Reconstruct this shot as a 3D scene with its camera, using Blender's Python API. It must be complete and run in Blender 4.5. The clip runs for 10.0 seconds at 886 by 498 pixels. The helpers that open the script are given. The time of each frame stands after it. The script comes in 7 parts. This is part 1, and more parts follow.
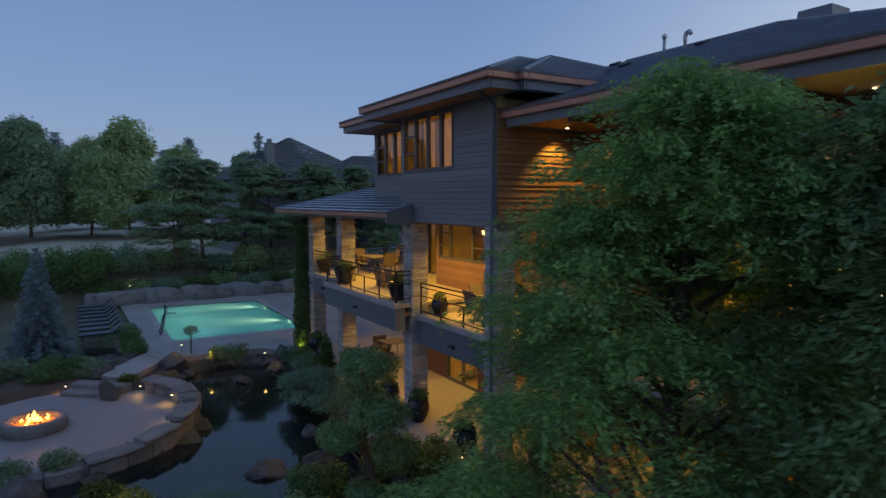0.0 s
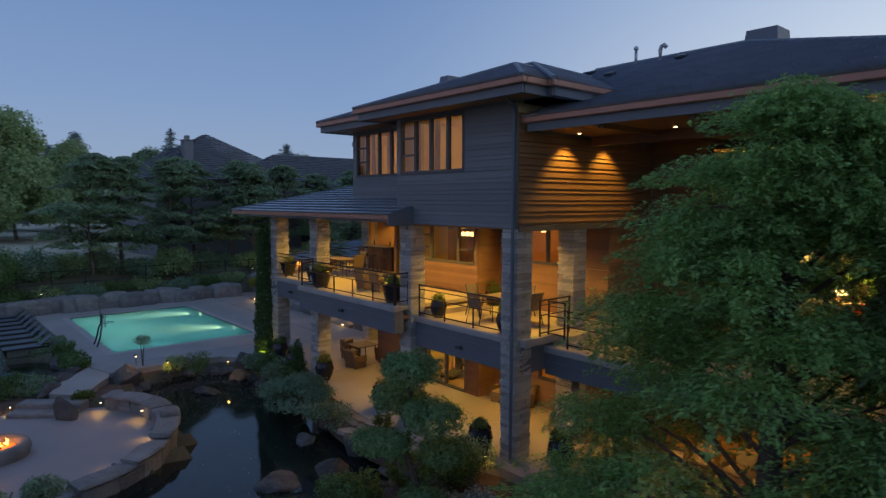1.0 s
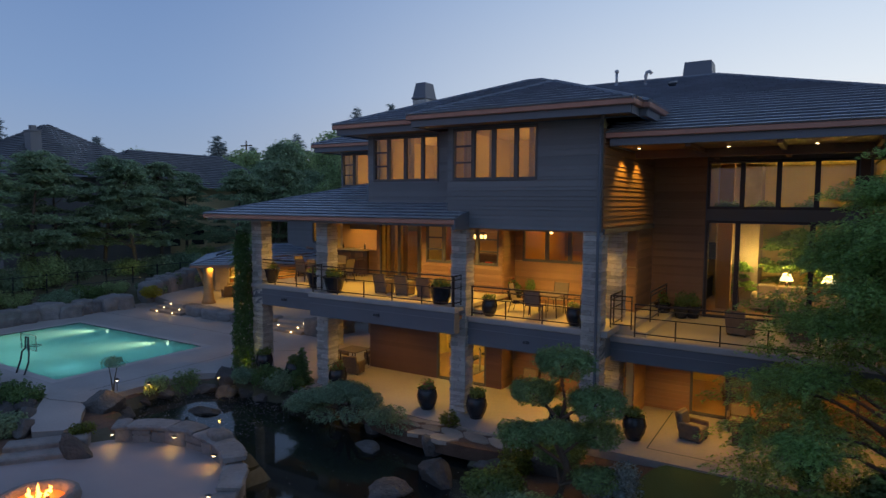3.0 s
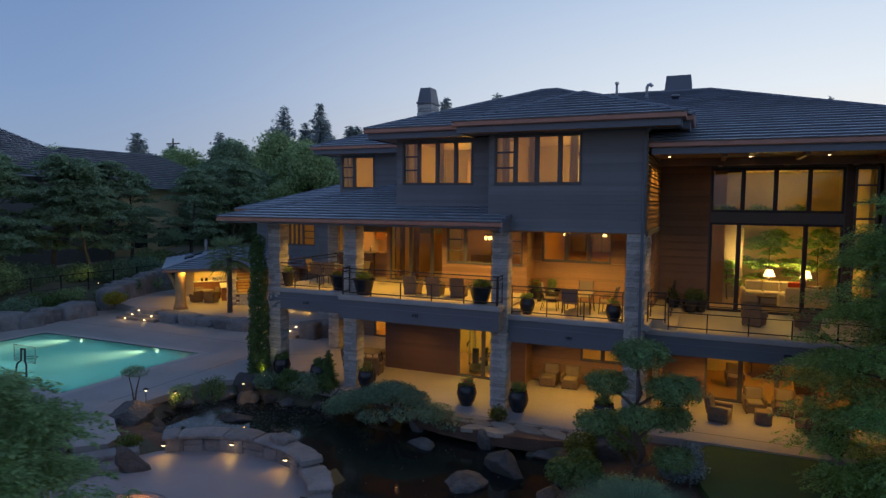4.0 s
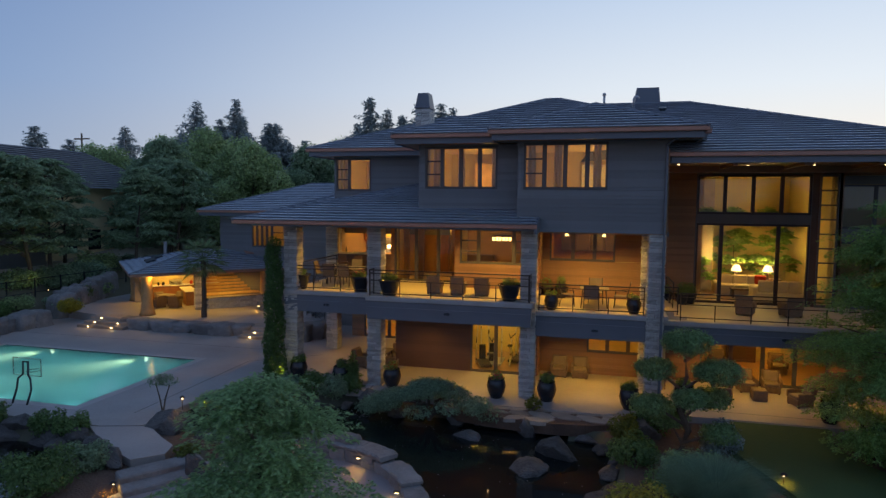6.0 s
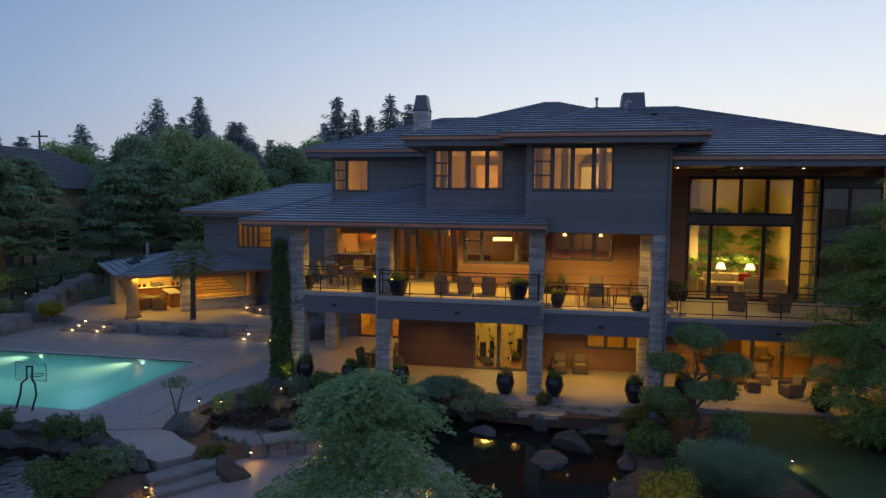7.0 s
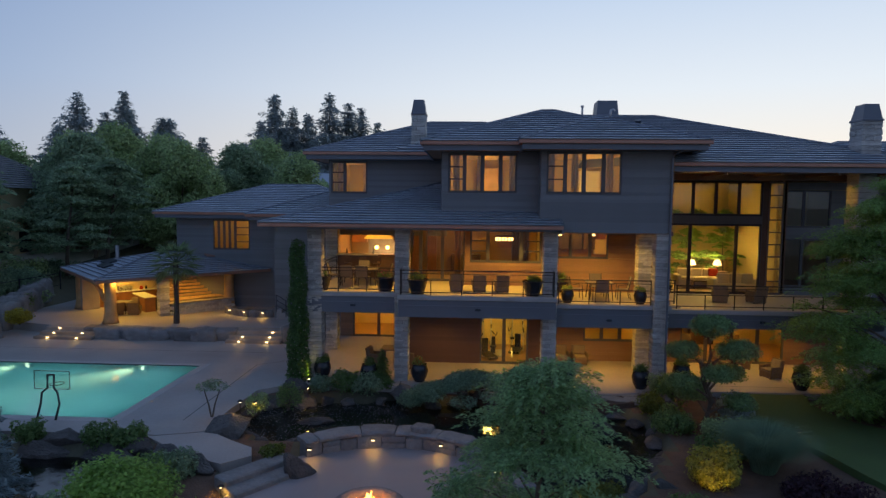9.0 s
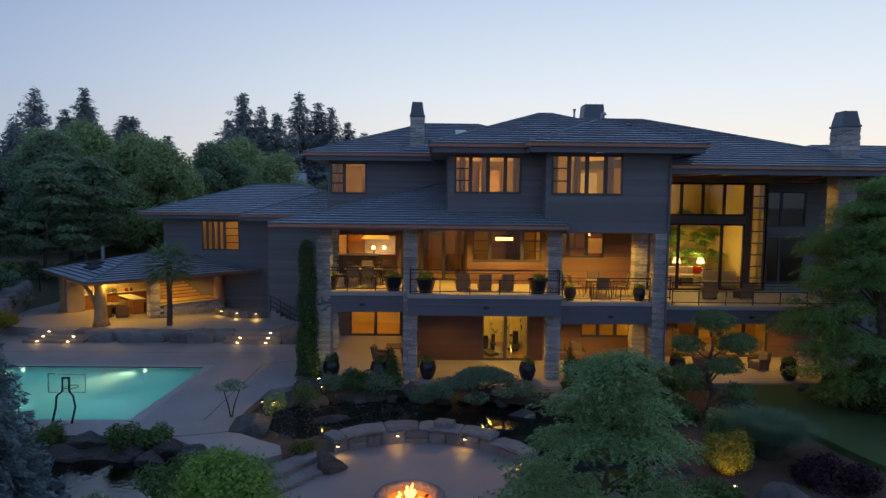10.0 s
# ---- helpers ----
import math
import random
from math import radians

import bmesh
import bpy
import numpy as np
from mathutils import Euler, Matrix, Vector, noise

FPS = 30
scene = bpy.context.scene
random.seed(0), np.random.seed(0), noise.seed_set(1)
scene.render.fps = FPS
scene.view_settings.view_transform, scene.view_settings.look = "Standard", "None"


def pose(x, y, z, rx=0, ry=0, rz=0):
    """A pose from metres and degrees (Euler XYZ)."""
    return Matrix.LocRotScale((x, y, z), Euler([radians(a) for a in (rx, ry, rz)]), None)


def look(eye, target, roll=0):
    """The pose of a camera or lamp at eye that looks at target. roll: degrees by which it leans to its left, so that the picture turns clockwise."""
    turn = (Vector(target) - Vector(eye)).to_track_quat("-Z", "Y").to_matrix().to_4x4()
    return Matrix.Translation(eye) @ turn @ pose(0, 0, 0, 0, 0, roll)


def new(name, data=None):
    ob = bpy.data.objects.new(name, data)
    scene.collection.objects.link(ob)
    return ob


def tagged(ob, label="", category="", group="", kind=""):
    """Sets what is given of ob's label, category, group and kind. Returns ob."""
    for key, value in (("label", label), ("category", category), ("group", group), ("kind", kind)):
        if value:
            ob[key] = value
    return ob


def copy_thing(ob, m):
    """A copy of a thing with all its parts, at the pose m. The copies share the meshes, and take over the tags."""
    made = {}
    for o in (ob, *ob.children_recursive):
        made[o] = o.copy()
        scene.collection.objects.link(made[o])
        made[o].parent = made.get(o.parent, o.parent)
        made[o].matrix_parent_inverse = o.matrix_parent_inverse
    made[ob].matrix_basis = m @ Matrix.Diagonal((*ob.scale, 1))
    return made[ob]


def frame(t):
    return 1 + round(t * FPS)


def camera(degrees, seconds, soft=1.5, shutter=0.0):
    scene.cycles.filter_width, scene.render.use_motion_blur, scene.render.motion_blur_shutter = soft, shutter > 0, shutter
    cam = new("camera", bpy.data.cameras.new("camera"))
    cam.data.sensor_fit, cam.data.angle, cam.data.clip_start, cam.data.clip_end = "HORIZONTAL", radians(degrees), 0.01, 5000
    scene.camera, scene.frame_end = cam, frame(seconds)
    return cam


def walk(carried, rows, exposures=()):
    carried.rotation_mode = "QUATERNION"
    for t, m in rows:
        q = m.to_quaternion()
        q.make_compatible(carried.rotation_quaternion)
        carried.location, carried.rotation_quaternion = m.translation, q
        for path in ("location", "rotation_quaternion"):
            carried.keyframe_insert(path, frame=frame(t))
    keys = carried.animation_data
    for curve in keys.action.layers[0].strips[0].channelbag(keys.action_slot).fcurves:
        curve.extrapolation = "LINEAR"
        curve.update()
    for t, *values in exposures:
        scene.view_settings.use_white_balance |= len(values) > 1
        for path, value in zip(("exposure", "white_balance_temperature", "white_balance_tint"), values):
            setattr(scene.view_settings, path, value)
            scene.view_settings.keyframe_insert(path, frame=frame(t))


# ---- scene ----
from itertools import product

cam = camera(71.3, 10.0, soft=1.4, shutter=0.4)
METRES, EYE, TILT, LEAN, TURN = 28.37, 6.6, 0.0, 0.0, 59.1
ROWS = [
    (0.0, 0.0, 0.0, 0.0, -0.0, -4.47, 0.04),
    (0.5, -0.0548, 0.0014, 0.001, -4.7, -4.49, -0.03),
    (1.0, -0.1124, 0.0059, 0.0017, -9.62, -4.44, -0.13),
    (1.5, -0.1737, 0.0134, 0.0026, -14.31, -4.42, -0.22),
    (2.0, -0.24, 0.0249, 0.0039, -18.79, -4.39, -0.3),
    (2.5, -0.31, 0.0419, 0.0056, -23.22, -4.43, -0.3),
    (4.0, -0.5315, 0.127, 0.0092, -35.98, -4.29, -0.48),
    (4.5, -0.5842, 0.1534, 0.0109, -39.07, -4.33, -0.48),
    (5.0, -0.6191, 0.1724, 0.0117, -41.31, -4.33, -0.51),
    (5.5, -0.6488, 0.1896, 0.0128, -43.21, -4.34, -0.51),
    (7.0, -0.7363, 0.2471, 0.0143, -48.99, -4.3, -0.59),
    (7.5, -0.7645, 0.2673, 0.0148, -50.83, -4.3, -0.6),
    (8.0, -0.7924, 0.2883, 0.0153, -52.69, -4.29, -0.6),
    (8.5, -0.8197, 0.3102, 0.0163, -54.49, -4.31, -0.6),
    (9.0, -0.847, 0.3332, 0.0169, -56.33, -4.29, -0.61),
    (9.5, -0.8736, 0.3563, 0.0176, -58.09, -4.3, -0.6),
    (10.0, -0.8999, 0.3801, 0.0179, -59.95, -4.28, -0.61),
]
walk(cam, [(t, pose(0, 0, EYE, TILT, LEAN, TURN) @ pose(METRES * x, METRES * y, METRES * z, 90 + pitch, roll, yaw)) for t, x, y, z, yaw, pitch, roll in ROWS])

# ---- dusk sky: blue overhead, pale above the horizon, peach where the sun went down behind the house ----
G = -0.25          # level of the terrace and patio
WATER = -0.85      # level of the garden pond
FIRE = -0.6        # level of the fire terrace
world = bpy.data.worlds.new("dusk_sky")
scene.world = world
world.use_nodes = True
wn, wl = world.node_tree.nodes, world.node_tree.links
wn.clear()


def wnode(kind, **values):
    n = wn.new(kind)
    for k, v in values.items():
        n.inputs[k].default_value = v
    return n


w_out, w_bg, w_co, w_sep = wnode("ShaderNodeOutputWorld"), wnode("ShaderNodeBackground"), wnode("ShaderNodeTexCoord"), wnode("ShaderNodeSeparateXYZ")
wl.new(w_co.outputs["Generated"], w_sep.inputs[0])
w_ramp = wn.new("ShaderNodeValToRGB")
w_west = wn.new("ShaderNodeValToRGB")
w_east = wn.new("ShaderNodeValToRGB")
for ramp, stops in ((w_east, ((0.0, (0.40, 0.35, 0.43)), (0.06, (0.50, 0.41, 0.49)), (0.15, (0.42, 0.40, 0.53)), (0.32, (0.20, 0.28, 0.48)), (0.65, (0.13, 0.22, 0.42)))),
                    (w_ramp, ((0.0, (0.30, 0.36, 0.47)), (0.06, (0.27, 0.36, 0.52)), (0.16, (0.205, 0.315, 0.53)), (0.32, (0.145, 0.245, 0.47)), (0.65, (0.13, 0.22, 0.42)))),
                    (w_west, ((0.0, (0.95, 0.72, 0.48)), (0.07, (0.93, 0.86, 0.76)), (0.17, (0.76, 0.82, 0.88)), (0.32, (0.52, 0.64, 0.82)), (0.65, (0.17, 0.27, 0.47))))):
    els = ramp.color_ramp.elements
    els[0].position, els[0].color = stops[0][0], (*stops[0][1], 1)
    els[1].position, els[1].color = stops[1][0], (*stops[1][1], 1)
    for p, c in stops[2:]:
        e = els.new(p)
        e.color = (*c, 1)
    wl.new(w_sep.outputs["Z"], ramp.inputs[0])
w_dot = wn.new("ShaderNodeVectorMath")
w_dot.operation = "DOT_PRODUCT"
w_dot.inputs[1].default_value = (0.62, 0.785, 0.0)
wl.new(w_co.outputs["Generated"], w_dot.inputs[0])
w_map = wnode("ShaderNodeMapRange", **{"From Min": -0.15, "From Max": 1.0})
w_map.interpolation_type = "SMOOTHSTEP"
wl.new(w_dot.outputs["Value"], w_map.inputs["Value"])
w_mix = wn.new("ShaderNodeMixRGB")
wl.new(w_map.outputs[0], w_mix.inputs[0])
wl.new(w_ramp.outputs[0], w_mix.inputs[1])
wl.new(w_west.outputs[0], w_mix.inputs[2])
# the rosy band opposite the afterglow
w_back = wnode("ShaderNodeMapRange", **{"From Min": -0.72, "From Max": -0.96})
w_back.interpolation_type = "SMOOTHSTEP"
wl.new(w_dot.outputs["Value"], w_back.inputs["Value"])
w_all = wn.new("ShaderNodeMixRGB")
wl.new(w_back.outputs[0], w_all.inputs[0])
wl.new(w_mix.outputs[0], w_all.inputs[1])
wl.new(w_east.outputs[0], w_all.inputs[2])
wl.new(w_all.outputs[0], w_bg.inputs["Color"])
w_bg.inputs["Strength"].default_value = 1.06
wl.new(w_bg.outputs[0], w_out.inputs[0])
WARM = (1.0, 0.55, 0.075)


# ---- materials ----
def material(name, colour, rough=0.7, metal=0.0, vary=0.25, scale=3.0, fine=40.0, bump=0.3, by="none", spread=0.25, depth=0.02):
    """A surface with broad stains, fine grain and relief; by: 'object' or 'island' shifts the tone of each piece."""
    m = bpy.data.materials.new(name)
    m.use_nodes = True
    n, l = m.node_tree.nodes, m.node_tree.links
    b = n["Principled BSDF"]
    b.inputs["Metallic"].default_value = metal
    co = n.new("ShaderNodeTexCoord")
    broad, grain = n.new("ShaderNodeTexNoise"), n.new("ShaderNodeTexNoise")
    broad.inputs["Scale"].default_value, broad.inputs["Detail"].default_value = scale, 4
    grain.inputs["Scale"].default_value, grain.inputs["Detail"].default_value = fine, 3
    l.new(co.outputs["Object"], broad.inputs["Vector"])
    l.new(co.outputs["Object"], grain.inputs["Vector"])
    mix = n.new("ShaderNodeMixRGB")
    mix.blend_type = "MIX"
    mix.inputs[1].default_value = (*[c * (1 - vary) for c in colour], 1)
    mix.inputs[2].default_value = (*[min(1, c * (1 + vary)) for c in colour], 1)
    add = n.new("ShaderNodeMath")
    add.operation = "MULTIPLY_ADD"
    add.inputs[1].default_value = 0.45
    l.new(grain.outputs["Fac"], add.inputs[0])
    half = n.new("ShaderNodeMath")
    half.operation = "MULTIPLY_ADD"
    half.inputs[1].default_value, half.inputs[2].default_value = 1.3, -0.35
    l.new(broad.outputs["Fac"], half.inputs[0])
    l.new(half.outputs[0], add.inputs[2])
    l.new(add.outputs[0], mix.inputs[0])
    last = mix.outputs[0]
    if by != "none":
        hsv = n.new("ShaderNodeHueSaturation")
        if by == "object":
            rnd = n.new("ShaderNodeObjectInfo").outputs["Random"]
        else:
            rnd = n.new("ShaderNodeNewGeometry").outputs["Random Per Island"]
        mr = n.new("ShaderNodeMapRange")
        mr.inputs["To Min"].default_value, mr.inputs["To Max"].default_value = 1 - spread, 1 + spread
        l.new(rnd, mr.inputs["Value"])
        l.new(mr.outputs[0], hsv.inputs["Value"])
        l.new(last, hsv.inputs["Color"])
        last = hsv.outputs[0]
    l.new(last, b.inputs["Base Color"])
    r = n.new("ShaderNodeMapRange")
    r.inputs["To Min"].default_value, r.inputs["To Max"].default_value = max(0.02, rough - 0.12), min(1, rough + 0.12)
    l.new(broad.outputs["Fac"], r.inputs["Value"])
    l.new(r.outputs[0], b.inputs["Roughness"])
    if bump > 0:
        bp = n.new("ShaderNodeBump")
        bp.inputs["Strength"].default_value, bp.inputs["Distance"].default_value = bump, depth
        l.new(grain.outputs["Fac"], bp.inputs["Height"])
        l.new(bp.outputs[0], b.inputs["Normal"])
    return m


def leaf_material(name, colour, spread=0.35, rough=0.6, warm=0.0):
    m = material(name, colour, rough, 0, 0.3, 1.2, 20, 0, "island", spread)
    b = m.node_tree.nodes["Principled BSDF"]
    b.inputs["Specular IOR Level"].default_value = 0.3
    n, l = m.node_tree.nodes, m.node_tree.links
    thin, mix = n.new("ShaderNodeBsdfTranslucent"), n.new("ShaderNodeMixShader")
    mix.inputs[0].default_value = 0.52
    l.new(b.inputs["Base Color"].links[0].from_socket, thin.inputs["Color"])
    l.new(b.outputs[0], mix.inputs[1])
    l.new(thin.outputs[0], mix.inputs[2])
    l.new(mix.outputs[0], n["Material Output"].inputs[0])
    return m


def glow(name, colour, strength):
    m = bpy.data.materials.new(name)
    m.use_nodes = True
    b = m.node_tree.nodes["Principled BSDF"]
    b.inputs["Base Color"].default_value = (*colour, 1)
    b.inputs["Emission Color"].default_value = (*colour, 1)
    b.inputs["Emission Strength"].default_value = strength
    return m


def clear(name, tint=(1, 1, 1), rough=0.0, ior=1.5, ripple=0.0, scale=3.0):
    """Clear glass or water: see-through, with Fresnel gloss on top."""
    m = bpy.data.materials.new(name)
    m.use_nodes = True
    n, l = m.node_tree.nodes, m.node_tree.links
    n.clear()
    out, mix, tr, gl, fr = (n.new(k) for k in ("ShaderNodeOutputMaterial", "ShaderNodeMixShader", "ShaderNodeBsdfTransparent", "ShaderNodeBsdfGlossy", "ShaderNodeFresnel"))
    tr.inputs[0].default_value = (*tint, 1)
    gl.inputs["Roughness"].default_value = rough
    fr.inputs["IOR"].default_value = ior
    if ripple:
        co, no, bp = n.new("ShaderNodeTexCoord"), n.new("ShaderNodeTexNoise"), n.new("ShaderNodeBump")
        no.inputs["Scale"].default_value, no.inputs["Detail"].default_value = scale, 3
        bp.inputs["Strength"].default_value, bp.inputs["Distance"].default_value = ripple, 0.05
        l.new(co.outputs["Object"], no.inputs["Vector"])
        l.new(no.outputs["Fac"], bp.inputs["Height"])
        l.new(bp.outputs[0], gl.inputs["Normal"])
        l.new(bp.outputs[0], fr.inputs["Normal"])
    l.new(fr.outputs[0], mix.inputs[0])
    l.new(tr.outputs[0], mix.inputs[1])
    l.new(gl.outputs[0], mix.inputs[2])
    l.new(mix.outputs[0], out.inputs[0])
    return m


SIDING = material("painted_siding", (0.182, 0.184, 0.192), 0.6, 0, 0.12, 0.7, 30, 0.15, "object", 0.12)
SIDING_WARM = material("stained_cedar_siding", (0.27, 0.15, 0.075), 0.55, 0, 0.2, 0.8, 25, 0.2, "object", 0.15)
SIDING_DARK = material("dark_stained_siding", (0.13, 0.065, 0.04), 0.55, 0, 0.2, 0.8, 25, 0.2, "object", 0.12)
TRIM = material("dark_trim_paint", (0.10, 0.095, 0.095), 0.5, 0, 0.12, 1.0, 30, 0.1)
FASCIA = material("blue_grey_fascia", (0.135, 0.15, 0.18), 0.5, 0, 0.12, 1.0, 30, 0.1)
COPPER = material("weathered_copper_gutter", (0.42, 0.21, 0.15), 0.42, 0.2, 0.25, 1.5, 25, 0.1)
SOFFIT = material("cedar_soffit", (0.34, 0.17, 0.075), 0.5, 0, 0.25, 1.5, 25, 0.15)
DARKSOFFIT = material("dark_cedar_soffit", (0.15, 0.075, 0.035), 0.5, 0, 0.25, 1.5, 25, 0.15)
TILE = material("slate_grey_roof_tile", (0.36, 0.395, 0.46), 0.38, 0, 0.16, 0.6, 14, 0.3, "island", 0.1)
TILE1 = material("slate_grey_single_tile", (0.36, 0.395, 0.46), 0.38, 0, 0.16, 0.6, 14, 0.3, "object", 0.1)
FARTILE = material("dark_neighbour_roof", (0.115, 0.115, 0.125), 0.6, 0, 0.2, 0.5, 10, 0.3, "island", 0.2)
RIDGE = material("ridge_tile", (0.16, 0.175, 0.205), 0.55, 0, 0.2, 1, 14, 0.3)
STONE = material("ledge_stone", (0.47, 0.45, 0.42), 0.85, 0, 0.3, 4, 26, 0.6, "object", 0.26, 0.04)
MORTAR = material("mortar", (0.2, 0.18, 0.16), 0.95, 0, 0.2, 5, 60, 0.5)
BOULDER = material("garden_boulder", (0.112, 0.1, 0.094), 0.9, 0, 0.5, 1.6, 9, 0.9, "object", 0.3, 0.08)
WALLROCK = material("sandstone_wall_rock", (0.215, 0.20, 0.195), 0.9, 0, 0.4, 1.8, 10, 0.8, "object", 0.2, 0.06)
FLAG = material("flagstone", (0.30, 0.25, 0.21), 0.8, 0, 0.3, 2, 15, 0.4, "object", 0.25)
PAVING = material("coloured_concrete", (0.345, 0.305, 0.285), 0.62, 0, 0.26, 0.45, 14, 0.15)
FIREPAVE = material("smooth_fire_terrace_concrete", (0.31, 0.26, 0.255), 0.55, 0, 0.14, 0.8, 30, 0.08)
DECK = material("deck_coating", (0.47, 0.41, 0.30), 0.6, 0, 0.12, 1.0, 30, 0.1)
EDGE = material("deck_edge_concrete", (0.36, 0.34, 0.33), 0.7, 0, 0.2, 1.5, 25, 0.2)
BRONZE = material("bronze_rail", (0.055, 0.045, 0.042), 0.4, 0.6, 0.2, 3, 40, 0.05)
DARKMETAL = material("dark_metal", (0.05, 0.055, 0.065), 0.4, 0.7, 0.2, 3, 40, 0.05)
GALV = material("galvanised_vent", (0.4, 0.4, 0.42), 0.45, 0.8, 0.2, 5, 40, 0.1)
PLASTER = material("warm_interior_plaster", (0.57, 0.46, 0.21), 0.85, 0, 0.08, 1, 30, 0.05)
CREAM = material("cream_interior_plaster", (0.70, 0.58, 0.34), 0.85, 0, 0.08, 1, 30, 0.05)
REDWALL = material("rust_interior_plaster", (0.36, 0.17, 0.07), 0.85, 0, 0.1, 1, 30, 0.05)
BROWNWALL = material("brown_panelled_wall", (0.30, 0.18, 0.08), 0.7, 0, 0.2, 1.5, 25, 0.1)
WOODFLOOR = material("interior_wood_floor", (0.33, 0.19, 0.09), 0.4, 0, 0.25, 2, 20, 0.1)
CABINET = material("cherry_cabinet", (0.28, 0.12, 0.05), 0.4, 0, 0.25, 3, 30, 0.1)
DARKWOOD = material("dark_wood", (0.09, 0.05, 0.032), 0.45, 0, 0.3, 3, 30, 0.15)
LOG = material("peeled_log", (0.48, 0.30, 0.14), 0.6, 0, 0.3, 2.5, 20, 0.3)
FABRIC = material("cream_upholstery", (0.66, 0.56, 0.42), 0.9, 0, 0.1, 4, 80, 0.3)
REDFABRIC = material("red_upholstery", (0.42, 0.04, 0.02), 0.9, 0, 0.1, 4, 80, 0.3)
WICKER = material("brown_wicker", (0.20, 0.14, 0.09), 0.7, 0, 0.3, 8, 90, 0.8)
CUSHION = material("tan_cushion", (0.25, 0.195, 0.135), 0.9, 0, 0.12, 4, 80, 0.3)
SLING = material("sling_mesh", (0.16, 0.13, 0.11), 0.7, 0, 0.2, 8, 90, 0.3)
POT = material("dark_glazed_pot", (0.022, 0.024, 0.03), 0.18, 0, 0.4, 3, 20, 0.05)
SOIL = material("bark_mulch", (0.125, 0.075, 0.052), 0.95, 0, 0.4, 2, 18, 1.0, depth=0.06)
LAWN = material("lawn", (0.075, 0.125, 0.035), 0.9, 0, 0.3, 0.5, 50, 0.8, depth=0.05)
GROUND = material("garden_ground", (0.12, 0.11, 0.07), 0.95, 0, 0.4, 0.25, 9, 0.8, depth=0.08)
FIELD = material("dry_grass_field", (0.46, 0.41, 0.31), 0.95, 0, 0.25, 0.08, 4, 0.6, depth=0.1)
BARK = material("bark", (0.13, 0.10, 0.075), 0.95, 0, 0.35, 6, 30, 1.0, depth=0.05)
POOLTILE = material("pool_plaster", (0.24, 0.52, 0.55), 0.7, 0, 0.05, 1, 20, 0.0)
COPING = material("pool_coping", (0.42, 0.38, 0.36), 0.7, 0, 0.15, 2, 25, 0.2)
DARKCOPING = material("dark_waterline_tile", (0.07, 0.075, 0.085), 0.4, 0, 0.3, 3, 20, 0.1, "object", 0.3)
PONDBED = material("pond_bed", (0.09, 0.085, 0.055), 0.9, 0, 0.4, 1, 8, 0.4)
WHITE = material("white_paint", (0.78, 0.76, 0.72), 0.6, 0, 0.05, 2, 30, 0.05)
STEEL = material("brushed_steel", (0.55, 0.55, 0.55), 0.3, 0.9, 0.1, 3, 60, 0.05)
LOUNGER = material("slate_lounger_slats", (0.11, 0.13, 0.16), 0.5, 0, 0.2, 3, 40, 0.1)
GLASS = clear("window_glass", (0.93, 0.95, 0.93), 0.0, 1.75)
POOLWATER = clear("pool_water", (0.55, 0.88, 0.93), 0.06, 1.33, 0.10, 2.6)
pn, pl = POOLWATER.node_tree.nodes, POOLWATER.node_tree.links
cloud, blend = pn.new("ShaderNodeBsdfTranslucent"), pn.new("ShaderNodeMixShader")
cloud.inputs["Color"].default_value = (0.33, 0.68, 0.68, 1)
blend.inputs[0].default_value = 0.7
pmix = pn["Mix Shader"]
pl.new(pn["Transparent BSDF"].outputs[0], blend.inputs[1])
pl.new(cloud.outputs[0], blend.inputs[2])
pl.new(blend.outputs[0], pmix.inputs[1])
STREAMWATER = clear("rippled_stream_water", (0.3, 0.3, 0.28), 0.06, 2.2, 0.35, 5.0)
PONDWATER = clear("pond_water", (0.42, 0.45, 0.36), 0.05, 1.55, 0.04, 2.0)
wn, wl = PONDWATER.node_tree.nodes, PONDWATER.node_tree.links
murk, wblend = wn.new("ShaderNodeBsdfDiffuse"), wn.new("ShaderNodeMixShader")
murk.inputs["Color"].default_value = (0.03, 0.045, 0.05, 1)
wblend.inputs[0].default_value = 0.28
wmix = wn["Mix Shader"]
wl.new(wn["Transparent BSDF"].outputs[0], wblend.inputs[1])
wl.new(murk.outputs[0], wblend.inputs[2])
wl.new(wblend.outputs[0], wmix.inputs[1])
LAMP = glow("warm_lamp", (1.0, 0.62, 0.2), 4.0)
SHADE = glow("lamp_shade", (1.0, 0.78, 0.45), 2.0)
HOT = glow("bright_downlight", (1.0, 0.72, 0.36), 7.0)
FLAME = glow("flame", (1.0, 0.42, 0.07), 7.0)
EMBER = glow("embers", (1.0, 0.2, 0.02), 0.9)
POOLLAMP = glow("pool_lamp", (1.0, 0.9, 0.6), 5.0)
GREEN = leaf_material("maple_leaves", (0.26, 0.41, 0.13))
# needles paled and greyed: distance haze is mixed into their base colour
FIRHAZE = leaf_material("hazed_fir_needles", (0.35, 0.40, 0.40))
PINEGREEN = leaf_material("pine_needles", (0.28, 0.375, 0.225))
BROADGREEN = leaf_material("broad_leaves", (0.37, 0.47, 0.22))
BLUEGREEN = leaf_material("blue_spruce_needles", (0.30, 0.38, 0.40))
JUNIPER = leaf_material("juniper_sprays", (0.25, 0.36, 0.23))
SOFTGREEN = leaf_material("japanese_maple_leaves", (0.29, 0.43, 0.20))
CLOUDGREEN = leaf_material("cloud_pine_needles", (0.22, 0.34, 0.15))
SHRUB = leaf_material("shrub_leaves", (0.155, 0.245, 0.085))
YELLOW = leaf_material("yellow_flowers", (0.42, 0.36, 0.05))
